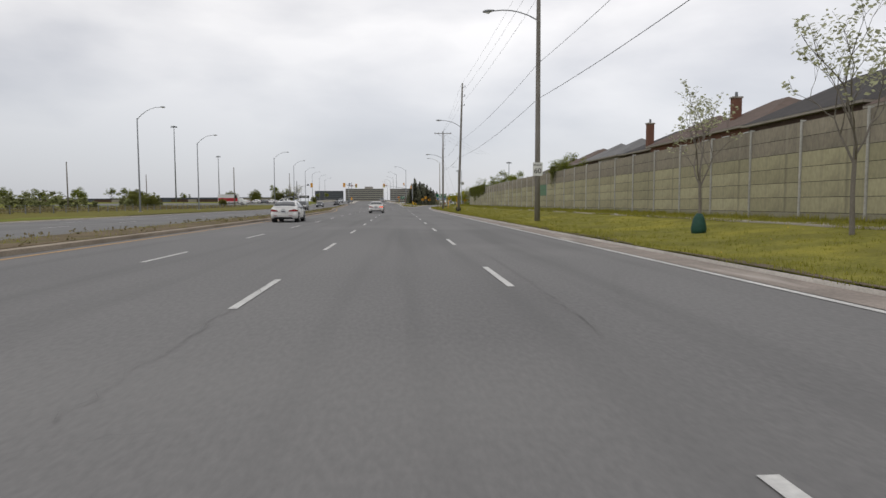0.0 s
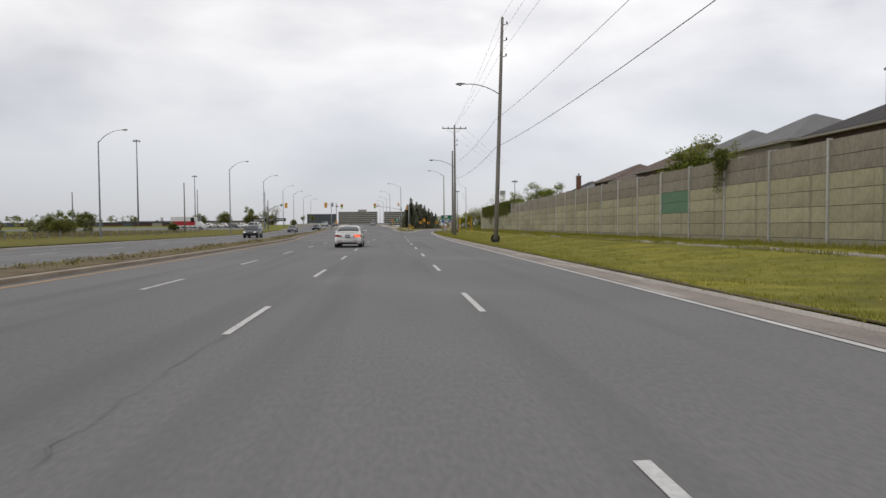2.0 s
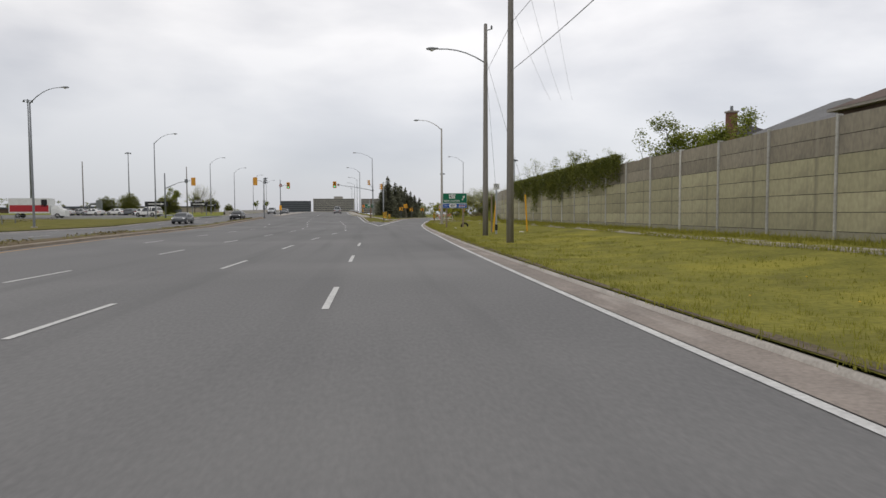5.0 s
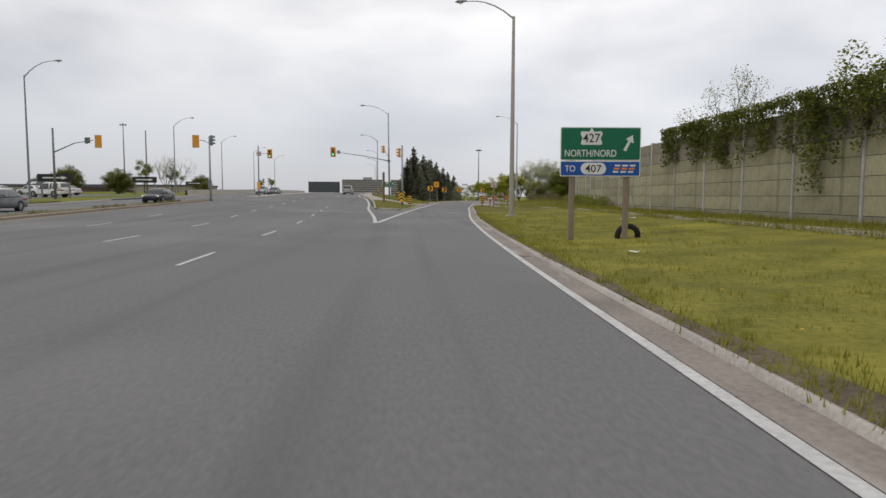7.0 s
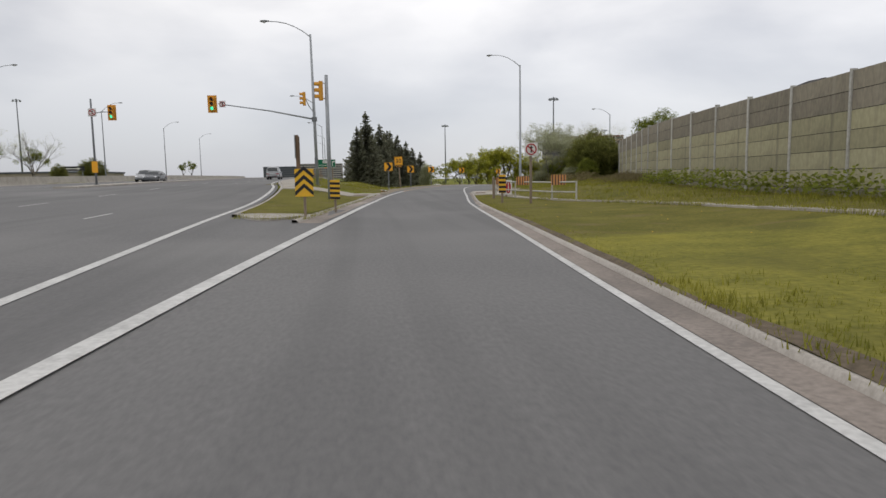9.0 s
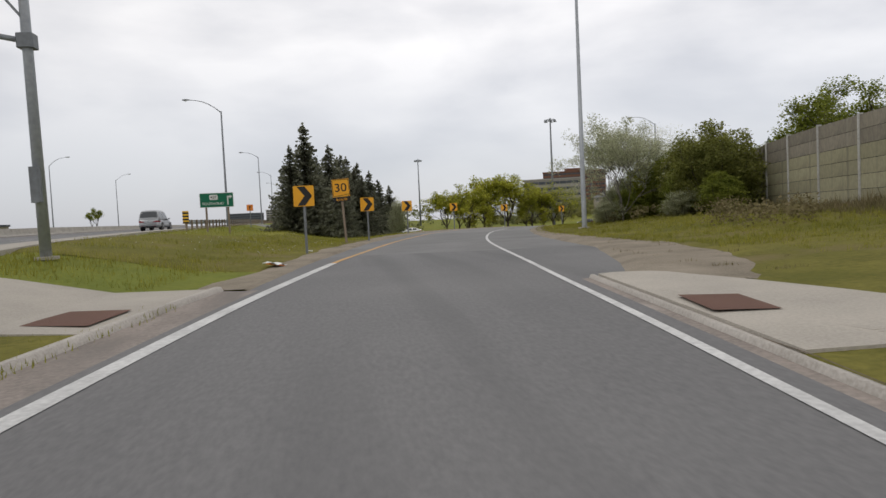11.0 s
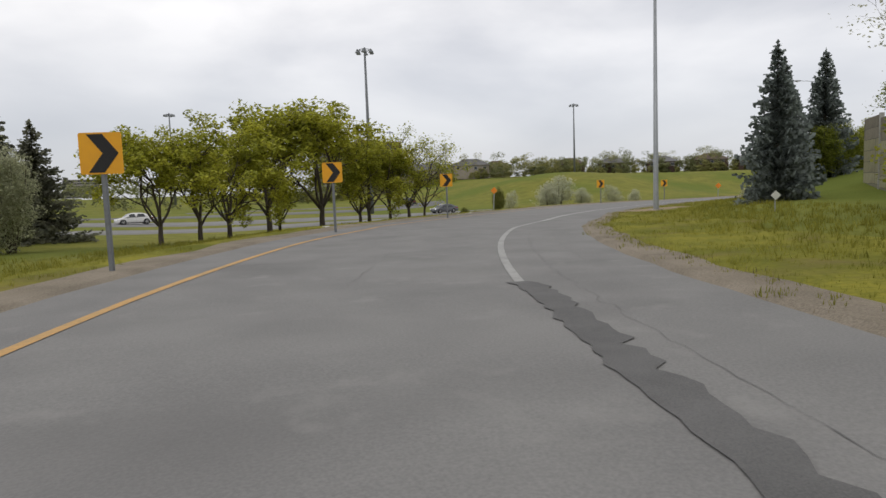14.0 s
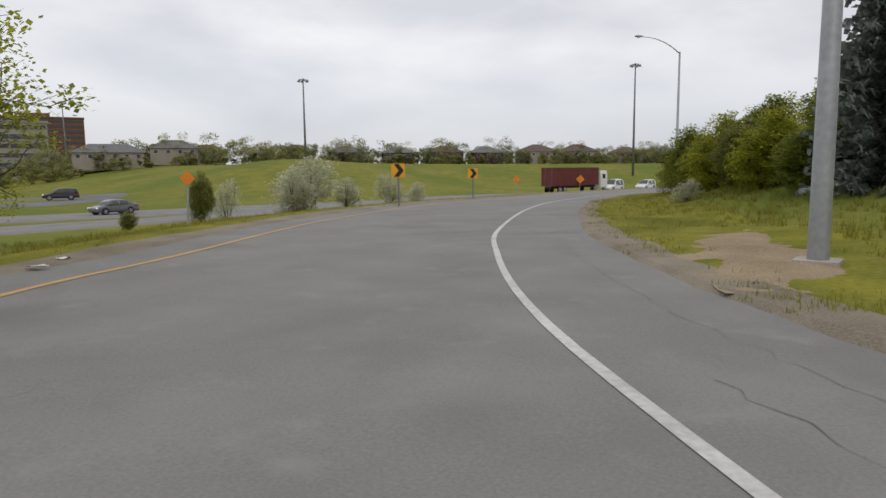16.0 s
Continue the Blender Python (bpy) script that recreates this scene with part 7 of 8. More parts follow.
# tall dry weeds before the wall's end, thin dead grass over the gravel
gb = Shape()
for _ in range(3000):
    y = rg.uniform(187, 213)
    d = abs(rg.gauss(0.0, 1.6))
    x = wall_x(y) - 0.3 - d
    if side_of(EDGE_R, x, y)[0] > 5.6:
        tuft(x, y, rg.uniform(0.25, 0.75) * (1.0 - 0.18 * min(d, 3.5)) * (1.0 + 0.6 * noise.noise((x * 0.5, y * 0.5, 41))), 7, 0.28)
for _ in range(2400):
    k = rg.randrange(1, len(g_line) - 1)
    if g_line[k][1] > 216 and rg.random() < 0.6:
        continue
    d = Vector((g_line[k + 1][0] - g_line[k - 1][0], g_line[k + 1][1] - g_line[k - 1][1])).normalized()
    o = g_off[k] + rg.random() ** 0.6 * float(np.interp(g_line[k][1], [189, 194, 204, 214], [2.6, 3.8, 2.8, 1.3]))
    x, y = g_line[k][0] + d.y * o, g_line[k][1] - d.x * o
    if noise.noise((x * 0.9, y * 0.9, 43)) > 0.0 and not (y < 191.4 and x < 16.6):
        tuft(x, y, rg.uniform(0.04, 0.11), 7, 0.2)
tagged(part("dry_weeds", gb, WEED, None, "dry brown weeds and dead grass beside the gravel"), "", "weeds", "", "stuff")
# white seed heads standing in the berm's grass
sh_ = Shape()
for _ in range(110):
    y = rg.uniform(204, 232)
    x = rg.uniform(main_x(y) + 3.0, max(main_x(y) + 3.2, x_left_of(y) - 3.0))
    z, r_ = ground(x, y) + rg.uniform(0.12, 0.24), 0.016
    k = len(sh_.v)
    sh_.v += [(x - r_, y, z), (x, y - r_, z), (x + r_, y, z), (x, y + r_, z), (x, y, z + r_), (x, y, z - r_)]
    sh_.f += [(k + i, k + (i + 1) % 4, k + 4) for i in range(4)] + [(k + (i + 1) % 4, k + i, k + 5) for i in range(4)]
tagged(part("seed_heads", sh_, SIGN_WHITE, None, "white dandelion seed heads in the rough grass"), "", "weeds", "", "stuff")
# dandelions and scraps in the verge
dd = Shape()
for _ in range(200):
    y = rg.uniform(-30, 186)
    x = x_right_of(y) + 1.2 + rg.random() * (wall_x(y) - x_right_of(y) - 2)
    z = ground(x, y) + rg.uniform(0.05, 0.1)
    dd.box(x, y, z, 0.022, 0.022, 0.01)
tagged(part("dandelions", dd, SIGN_AMBER, None, "scattered yellow dandelion heads in the grass"), "", "flowers", "", "stuff")


# ---------- houses behind the wall ----------
def house(x, y, w, d, eave, rise, roof, wall_m, yaw, label, chimneys=(), name="house"):
    """A hip-roofed house with overhanging eaves, upper windows and chimneys."""
    t = thing(name, label, "house", "houses behind the wall", pose(x, y, ground(x, y), 0, 0, yaw))
    part("wall", Shape().box(0, 0, eave / 2, w, d, eave), wall_m, t)
    o = 0.45
    hw, hd = w / 2 + o, d / 2 + o
    rl_ = max(0.0, hd - hw * 0.9)
    s = Shape()
    s.add([(-hw, -hd, eave), (hw, -hd, eave), (hw, hd, eave), (-hw, hd, eave), (0, -rl_, eave + rise), (0, rl_, eave + rise)],
          [(0, 1, 4), (1, 2, 5, 4), (2, 3, 5), (3, 0, 4, 5), (3, 2, 1, 0)])
    rf_ = part("roof", s, roof, t)
    part("fascia", Shape().box(0, 0, eave - 0.08, 2 * hw - 0.04, 2 * hd - 0.04, 0.16), FASCIA, t)
    nwin = int(d / 3)
    for k in range(nwin):
        yy = -d / 2 + d * (k + 0.5) / nwin
        wd = part("window", Shape().box(-w / 2 - 0.01, yy, eave - 1.15, 0.08, 1.2, 1.2), SIGN_WHITE, t)
        part("pane", Shape().box(-w / 2 - 0.03, yy, eave - 1.15, 0.08, 1.05, 1.05), WINDOW_DARK, wd)
    for cx, cy, ch in chimneys:
        c = part("chimney", Shape().box(cx, cy, eave + ch / 2, 0.75, 0.6, ch, 0, 0.02), BRICK, rf_, "tall brick chimney")
        part("cap", Shape().box(cx, cy, eave + ch + 0.06, 0.9, 0.72, 0.14), FASCIA, t, "chimney cap")
        part("flue", Shape().tube([(cx, cy, eave + ch + 0.1), (cx, cy, eave + ch + 0.55)], [0.14, 0.12], 8), GALV_DARK, t)
    return t


HL = "two-storey brick house with a {} hip roof"
for x, y, w, d, e, r, rf_, wm, ch in (
        (31, -28, 10, 13, 6.1, 3.0, ROOF_BROWN, BRICK, ()), (31, -10, 10, 13, 6.0, 3.0, ROOF_BROWN, BRICK, ((-1.5, 2, 4.4),)), (31, 3.4, 10, 12, 6.4, 2.8, ROOF_DARK, BRICK_DARK, ()),
        (32.2, 15.8, 9.4, 10.5, 6.8, 2.6, ROOF_BROWN, BRICK, ((-2.7, 2.2, 2.95),)), (32.2, 27.1, 9.4, 10, 6.8, 2.6, ROOF_BROWN, BRICK, ()), (33.4, 38.2, 9.4, 10.3, 6.8, 2.4, ROOF_DARK, BRICK_DARK, ((-4.7, -2.7, 2.8),)), (32.6, 48.6, 9.0, 8.6, 6.8, 2.5, ROOF_GREY, STUCCO, ()),
        (33.2, 58.1, 9.4, 8.0, 6.9, 2.6, ROOF_GREY, BRICK_DARK, ()), (33.5, 69.1, 9.4, 12, 6.9, 2.6, ROOF_BROWN, BRICK_DARK, ()), (34.3, 80.8, 9.4, 10.4, 6.6, 2.4, ROOF_BROWN, BRICK, ()), (35.3, 91.6, 9.4, 10, 7.2, 2.3, ROOF_BROWN, BRICK_DARK, ()),
        (36, 103.4, 9.4, 10, 6.5, 2.5, ROOF_GREY, BRICK, ()), (36, 116, 9.4, 11, 5.9, 2.8, ROOF_DARK, BRICK, ((-3.5, -4.3, 3.4),)), (39, 142, 10, 12, 5.6, 2.8, ROOF_BROWN, BRICK, ()), (46, 196, 11, 12, 5.6, 2.8, ROOF_DARK, BRICK_DARK, ())):
    house(x, y, w, d, e, r, rf_, wm, 0, HL.format("brown shingle" if rf_ is ROOF_BROWN else "grey shingle" if rf_ is ROOF_GREY else "dark shingle"), ch)

# townhouses and houses on the hill
for x, y, w, d, yaw in ((131, 447, 9, 18, 62), (147, 441, 9, 13, 62)):
    house(x, y, w, d, 5.0, 2.4, ROOF_GREY, STUCCO, yaw, "long beige terrace with a grey roof on the hill", (), "terrace_house")
for x, y in ((188, 436), (201, 425), (214, 412), (228, 402), (241, 393), (259, 381), (276, 372), (298, 362), (320, 350), (175, 470)):
    v = (x * 7.3) % 1.0
    house(x + 8 * v, y + 6 * v, 8 + 3 * v, 10 + 4 * v, 4.0 + 1.4 * v, 2.0 + v, ROOF_BROWN if v > 0.3 else ROOF_GREY, BRICK_DARK if v < 0.4 else STUCCO, 40 + 35 * v, HL.format("brown shingle" if v > 0.4 else "dark shingle"), ())


def slab_block(name, x, y, w, d, floors, fh, yaw, wall_m, label, bays, z=0.0, roof_boxes=()):
    """A long office or apartment block: bands and window strips storey by storey."""
    t = thing(name, label, "building", "", pose(x, y, z, 0, 0, yaw))
    h = floors * fh
    part("wall", Shape().box(0, 0, h / 2, w, d, h), wall_m, t)
    for f in range(floors):
        strip = part("window_strip", Shape().box(0, 0, fh * (f + 0.55), w * 0.97, d + 0.3, fh * 0.42), WINDOW_DARK, t)
        for k in range(bays):
            part("mullion", Shape().box(-w * 0.485 + w * 0.97 * k / (bays - 1), 0, fh * (f + 0.55), w * 0.006, d + 0.5, fh * 0.44), wall_m, strip)
    part("roof", Shape().box(0, 0, h + 0.4, w + 0.6, d + 0.6, 0.8), wall_m, t)
    for bx, bw, bh in roof_boxes:
        part("roof_plant", Shape().box(bx, 0, h + bh / 2, bw, d * 0.4, bh), wall_m, t)
    return t


slab_block("office_building", -168, 1580, 66, 30, 6, 4.6, 0, OFFICE_DARK, "dark low office block at the end of the road", 12, 3)
slab_block("office_building", -82, 1588, 92, 30, 7, 4.7, 0, OFFICE_BAND, "pale banded office block at the end of the road", 16, 3, ((10, 20, 6),))
slab_block("office_building", 10, 1600, 60, 30, 7, 4.7, 0, OFFICE_BAND, "pale banded office block at the end of the road", 12, 3)
slab_block("apartment_building", 192, 655, 46, 16, 11, 2.9, -21, BRICK, "brown brick apartment block behind the trees", 14, 0, ((0, 14, 3),))
slab_block("apartment_building", 128, 520, 30, 14, 6, 3.2, -20, OFFICE_BAND, "grey apartment block behind the trees", 9, 0)

# ---------- across the road ----------
for x, y, w, d, h, m, lab in ((-150, 300, 130, 30, 3.4, BRICK_DARK, "long low red-brown industrial building across the road"), (-92, 322, 66, 24, 4.0, STUCCO, "low beige commercial building across the road"),
                              (-218, 262, 76, 30, 3.6, OFFICE_BAND, "low grey industrial building across the road")):
    t = thing("warehouse", lab, "building", "low buildings", pose(x, y, 0.1))
    part("wall", Shape().box(0, 0, h / 2, w, d, h), m, t)
    part("roof", Shape().box(0, 0, h + 0.2, w + 0.5, d + 0.5, 0.4), OFFICE_DARK, t)
    for k in range(int(w / 12)):
        part("door", Shape().box(-w / 2 + 8 + 12 * k, -d / 2 - 0.05, 1.7, 4, 0.2, 3.2), OFFICE_DARK if k % 3 else FASCIA, t)
structure("car_park", ribbon(np.array([(-110, y) for y in (168, 190, 215)]), np.array([(-38, y) for y in (168, 190, 215)]), lambda x, y: ground(x, y), 3, 0.03, 0.03), ASPHALT, "grey asphalt car park across the road", "car park")
structure("side_road", ribbon(np.array([(-120, y) for y in (178, 190)]), np.array([(far_kerb(185) + 0.5, y) for y in (178, 196)]), lambda x, y: ground(x, y), 6, 0.06, -0.02), ASPHALT, "grey asphalt side road", "road")
tw = thing("vent_stack", "grey duct tower behind the low buildings", "building", "", pose(-71, 244, 0.1))
part("shaft", Shape().box(1.0, 0, 2.6, 1.2, 1.2, 5.2), GALV_DARK, tw)
part("duct", Shape().tube([(-1.6, 0, 0), (-1.6, 0, 3.6), (-1.2, 0, 4.2), (0.6, 0, 4.3)], 0.32, 10), GALV_DARK, tw, "", True)
for x, y, w in ((-36.5, 184, 4.0), (-34.5, 206, 3.6), (-50, 280, 4.4)):
    t = thing("road_sign_frame", "dark arrow sign on two posts across the road", "road sign", "far signs", pose(x, y, ground(x, y)))
    for k in (-0.4, 0.4):
        part("post", Shape().box(k * w, 0, 1.2, 0.15, 0.15, 2.6), GALV_DARK, t)
    p = part("panel", Shape().box(0, -0.1, 2.4, w, 0.08, 0.9), BLACK, t)
    part("arrow", Shape().plate([(-w * 0.35, -0.08), (w * 0.2, -0.08), (w * 0.2, -0.22), (w * 0.36, 0), (w * 0.2, 0.22), (w * 0.2, 0.08), (-w * 0.35, 0.08)], -0.006, 0.0), SIGN_WHITE, p).location = (0, -0.15, 2.4)
for x, y, h in ((-66, 98, 9.6), (-62, 215, 12.0), (-44, 232, 12.0), (-46, 150, 11), (-70, 150, 9)):
    t = thing("timber_pole", "plain dark timber pole across the road", "utility pole", "far poles", pose(x, y, ground(x, y)))
    part("pole", Shape().tube([(0, 0, -0.3), (0, 0, h)], [0.16, 0.11], 8), POLE_WOOD, t, "", True)
fence = thing("mesh_fence", "low wire fence on posts across the road", "fence", "", pose(0, 0, 0))
for y in np.arange(-30, 150, 3.0):
    part("post", Shape().box(-42, y, ground(-42, y) + 0.5, 0.08, 0.08, 1.1), GALV_DARK, fence)
for hz in (0.35, 0.7, 1.0):
    part("wire", Shape().tube([(-42, y, ground(-42, y) + hz) for y in np.arange(-30, 151, 12.0)], 0.015, 4), GALV_DARK, fence)
sc, rs = Shape(), random.Random(3)
leaf_cloud(sc, [(rs.uniform(-66, -43), rs.uniform(-10, 162), rs.uniform(0.15, 0.55), 0.7) for _ in range(1500)], 1.0, 20, 0.2, rs)
wv = np.arange(-80, 172, 4.0)
structure("west_verge", ribbon(np.array([(-72.0, y) for y in wv]), np.array([(far_kerb(y) - 0.25, y) for y in wv]), lambda x, y: ground(x, y) + 0.05, 6), GRASS_DULL, "rough brownish grass beyond the far kerb", "grass", True)
mw, rw = Shape(), random.Random(52)
for _ in range(1500):
    y = rw.uniform(-40, 170)
    x = rw.uniform(median_w(y) + 0.45, median_e(y) - 0.45)
    if noise.noise((x * 0.6, y * 0.12, 21)) > -0.02:
        leaf_cloud(mw, [(x, y, land(x, y) + 0.2, 0.22)], 1.0, 9, 0.10, rw, 0.0, 0.7)
tagged(part("median_weeds", mw, WEED, None, "dry brown weeds and tufts along the median"), "", "weeds", "", "stuff")
tagged(part("scrub", sc, WEED, None, "dry brown scrub and weeds beyond the far verge"), "", "scrub", "", "stuff")


# ---------- vehicles ----------
def wheel(parent, x, y, r, side):
    w = part("wheel", Shape().tube([(-0.10, 0, 0), (-0.085, 0, 0), (0.085, 0, 0), (0.10, 0, 0)], [r * 0.9, r, r, r * 0.9], 20), RUBBER, parent, "black tyre", True)
    w.location = (x, y, r)
    part("rim", Shape().tube([(side * 0.085, 0, 0), (side * 0.108, 0, 0)], [r * 0.72, r * 0.68], 20), BLACK, w)
    sp_ = Shape()
    for k in range(5):
        a = 2 * math.pi * k / 5
        sp_.tube([(side * 0.112, 0, 0), (side * 0.108, r * 0.64 * math.cos(a), r * 0.64 * math.sin(a))], [r * 0.17, r * 0.12], 6)
    sp_.tube([(side * 0.10, r * 0.70 * math.cos(a), r * 0.70 * math.sin(a)) for a in (2 * math.pi * k / 20 for k in range(21))], r * 0.05, 5, False)
    part("spokes", sp_, RIM, w, "alloy spokes")


def car(name, x, y, z, yaw, paint, label, L=4.6, W=1.82, H=1.43, lit=False, plate=None, kind="sedan", front_lamps=True, group="cars on the road"):
    """A car whose rear is at its origin and whose nose points along +y: shell, greenhouse, glass, lamps and wheels."""
    t = thing(name, label, "car", group, pose(x, y, z, 0, 0, yaw))
    hw = W / 2
    deck, hood = (1.0, 0.93) if kind == "sedan" else (1.06, 1.04)
    bot = 0.24 if kind == "sedan" else 0.30

    def tail(k):
        """How far the rear skin sits forward at a share k of the half width."""
        return float(np.interp(abs(k), [0, 0.7, 0.84, 0.91, 0.955, 0.985, 1.0], [0.0, 0.006, 0.03, 0.10, 0.24, 0.5, 0.9]))

    # shell: place, top, share of the half width, bottom
    st = [(0.0, deck - 0.30, 0.74, bot + 0.14), (0.03, deck - 0.05, 0.84, bot + 0.04), (0.10, deck - 0.005, 0.91, bot), (0.24, deck, 0.955, bot), (0.55, deck - 0.01, 0.985, bot), (1.1, deck - 0.02, 1.0, bot - 0.02),
          (L * 0.5, deck - 0.06, 1.0, bot - 0.03), (L - 1.45, hood + 0.01, 0.995, bot - 0.02), (L - 0.85, hood - 0.05, 0.98, bot), (L - 0.42, hood - 0.14, 0.94, bot), (L - 0.14, hood - 0.27, 0.85, bot), (L, 0.52, 0.68, bot + 0.12)]
    rings = []
    for yy, top, k, lo in st:
        a = hw * k
        out = 0.08 * (1 - smooth(0.1, 0.6, yy))
        half = [(a * 0.86, lo, 0), (a * 0.97, lo + 0.05, out * 0.6), (a * 1.0, max(lo + 0.06, 0.43), out), (a * 1.0, 0.60, out), (a * 0.985, 0.655, out * 0.15), (a * 0.985, max(0.66, top - 0.15), 0),
                (a * 0.95, max(0.67, top - 0.05), 0), (a * 0.86, max(0.68, top), 0), (a * 0.45, max(0.69, top + 0.018), 0)]
        rings.append([(u, yy - o, v) for u, v, o in half] + [(-u, yy - o, v) for u, v, o in reversed(half)])
    part("body", Shape().loft(rings), paint, t, "", True)
    # greenhouse
    y0, y1, y2, y3 = (0.62, 1.42, 2.75, 3.62) if kind == "sedan" else (0.10, 0.42, 2.6, 3.5)
    y1, y2, y3 = y1 * L / 4.6, y2 * L / 4.6, y3 * L / 4.6
    zb_ = deck - 0.10
    # roof line and roof half width along the car
    if kind == "sedan":
        line_z = [(0.50, deck - 0.03), (0.75, 0.40), (1.05, 0.70), (1.40, 0.90), (1.80, 0.985), (2.25, 1.0), (2.65, 0.965), (2.95, 0.80), (3.25, 0.50), (3.62, hood - 0.02)]
        line_w = ((0.5, 0.86), (0.9, 0.78), (1.3, 0.715), (1.8, 0.69), (2.7, 0.70), (3.1, 0.76), (3.62, 0.85))
    else:
        line_z = [(0.08, deck - 0.03), (0.16, 0.40), (0.28, 0.74), (0.50, 0.94), (1.0, 0.99), (1.7, 1.0), (2.3, 0.975), (2.65, 0.86), (3.0, 0.52), (3.5, hood - 0.02)]
        line_w = ((0.08, 0.86), (0.4, 0.80), (1.0, 0.76), (2.3, 0.75), (2.9, 0.80), (3.5, 0.86))
    kl = L / 4.6
    mid_z = [(yy, deck + (H - deck) * v) for yy, v in line_z[1:-1]]
    roof_line = along([(yy * kl, v) for yy, v in [line_z[0]] + mid_z + [line_z[-1]]], 0.05)

    def ring_at(yy):
        """Half of a section through the greenhouse, from the belt to the middle of the roof."""
        zt = float(np.interp(yy, roof_line[:, 0], roof_line[:, 1]))
        wr = hw * float(np.interp(yy / kl, [p[0] for p in line_w], [p[1] for p in line_w]))
        wb, rise = hw * 0.955, max(0.02, zt - zb_)
        return [(wb, zb_), (wb - (wb - wr) * 0.30, zb_ + rise * 0.36), (wb - (wb - wr) * 0.66, zb_ + rise * 0.68), (wr, zb_ + rise * 0.87), (wr * 0.93, zb_ + rise * 0.95),
                (wr * 0.78, zb_ + rise * 0.985), (wr * 0.45, zb_ + rise + 0.008), (wr * 0.12, zb_ + rise + 0.014)]

    cab = []
    for yy in np.linspace(roof_line[0][0], roof_line[-1][0], 22):
        half = ring_at(yy)
        cab.append([(u, yy, v) for u, v in half] + [(-u, yy, v) for u, v in reversed(half)])
    cabin = part("cabin", Shape().loft(cab), paint, t, "", True)

    def screen(name_, ya, yb, wa, wb_, lift):
        """Glass that follows the greenhouse between two places along the car, tapering in width."""
        rows = []
        for u in np.linspace(0, 1, 7):
            yy = ya + (yb - ya) * u
            half = ring_at(yy)[::-1]
            xs_, zs_ = [p[0] for p in half], [p[1] for p in half]
            w_ = hw * (wa + (wb_ - wa) * u)
            rows.append([(x_, yy + lift, float(np.interp(abs(x_), xs_, zs_)) + 0.010) for x_ in np.linspace(-w_, w_, 11)])
        return part(name_, Shape().rows(rows), CAR_GLASS, cabin, "", True)

    def side_glass(ya, yb, sgn, lean):
        """A side window between the belt and the roof's edge."""
        rows = []
        for u in np.linspace(0, 1, 7):
            row = []
            for v in np.linspace(0, 1, 5):
                yy = ya + (yb - ya) * u + lean * v * (1 - 2 * u)
                half = ring_at(yy)[:4]
                lo, hi = deck - 0.03, half[3][1] - 0.025
                zz = lo + max(0.02, hi - lo) * v
                row.append((sgn * (float(np.interp(zz, [p[1] for p in half], [p[0] for p in half])) + 0.007), yy, zz))
            rows.append(row)
        return part("side_window", Shape().rows(rows), CAR_GLASS, cabin, "", True)

    if kind == "sedan":
        screen("rear_window", 0.62 * kl, 1.30 * kl, 0.80, 0.62, -0.006)
        screen("windscreen", 2.78 * kl, 3.52 * kl, 0.63, 0.80, 0.006)
    else:
        screen("rear_window", 0.12 * kl, 0.33 * kl, 0.80, 0.70, -0.012)
        screen("windscreen", 2.50 * kl, 3.40 * kl, 0.68, 0.82, 0.006)
    ym = (y1 + y2) / 2 + 0.12
    for sgn in (1, -1):
        if kind == "sedan":
            side_glass(1.12 * kl, ym - 0.05, sgn, 0.16)
            side_glass(ym + 0.05, 3.10 * kl, sgn, 0.10)
        else:
            side_glass(0.50 * kl, 1.22 * kl, sgn, 0.04)
            side_glass(1.32 * kl, ym - 0.03, sgn, 0.02)
            side_glass(ym + 0.05, 3.02 * kl, sgn, 0.14)
        part("window_trim", Shape().tube([(sgn * (hw * 0.955), y0 + 0.40, deck - 0.035), (sgn * hw * 0.96, ym, deck - 0.045), (sgn * hw * 0.955, y3 - 0.3, deck - 0.05)], 0.012, 5), BLACK, t)
        part("mirror", Shape().loft([[(sgn * (hw + u * q), y3 - 0.50 + v, deck + 0.06 + (w_ - 0.06) * q) for u, w_ in ((-0.02, 0.0), (0.17, 0.0), (0.21, 0.06), (0.19, 0.12), (0.0, 0.12))] for v, q in ((-0.07, 0.95), (-0.02, 1.0), (0.07, 0.8))]), paint, t, "", True)
        for dh in (ym - 0.25, ym + 0.70):
            part("door_handle", Shape().box(sgn * (hw * 0.99), dh, deck - 0.17, 0.035, 0.2, 0.03, 0, 0.01), paint, t)
        for ds in (ym + 0.02, y3 - 0.45):
            part("door_gap", Shape().tube([(sgn * hw * 0.985, ds, deck - 0.08), (sgn * hw * 0.997, ds, 0.62), (sgn * hw * 0.997, ds, bot + 0.12)], 0.006, 4), BLACK, t)
        part("sill", Shape().box(sgn * (hw * 0.95), L * 0.5, bot + 0.01, 0.06, L * 0.48, 0.08), BLACK, t)
        # tail lamp wrapped round the corner
        cols = []
        for k in (0.42, 0.55, 0.7, 0.8, 0.88, 0.94, 0.975, 0.99):
            u = (k - 0.42) / 0.57
            za, zc = deck - 0.285 + 0.015 * u, deck - 0.205 + 0.075 * min(1.0, u * 1.6) - 0.045 * max(0.0, u - 0.75) * 4
            yy = tail(k) - 0.022
            cols.append([(sgn * hw * k, yy, za), (sgn * hw * k, yy, zc), (sgn * hw * k, yy + 0.06, zc), (sgn * hw * k, yy + 0.06, za)])
        tl = part("tail_lamp", Shape().loft(cols), TAIL, t, "red tail lamp")
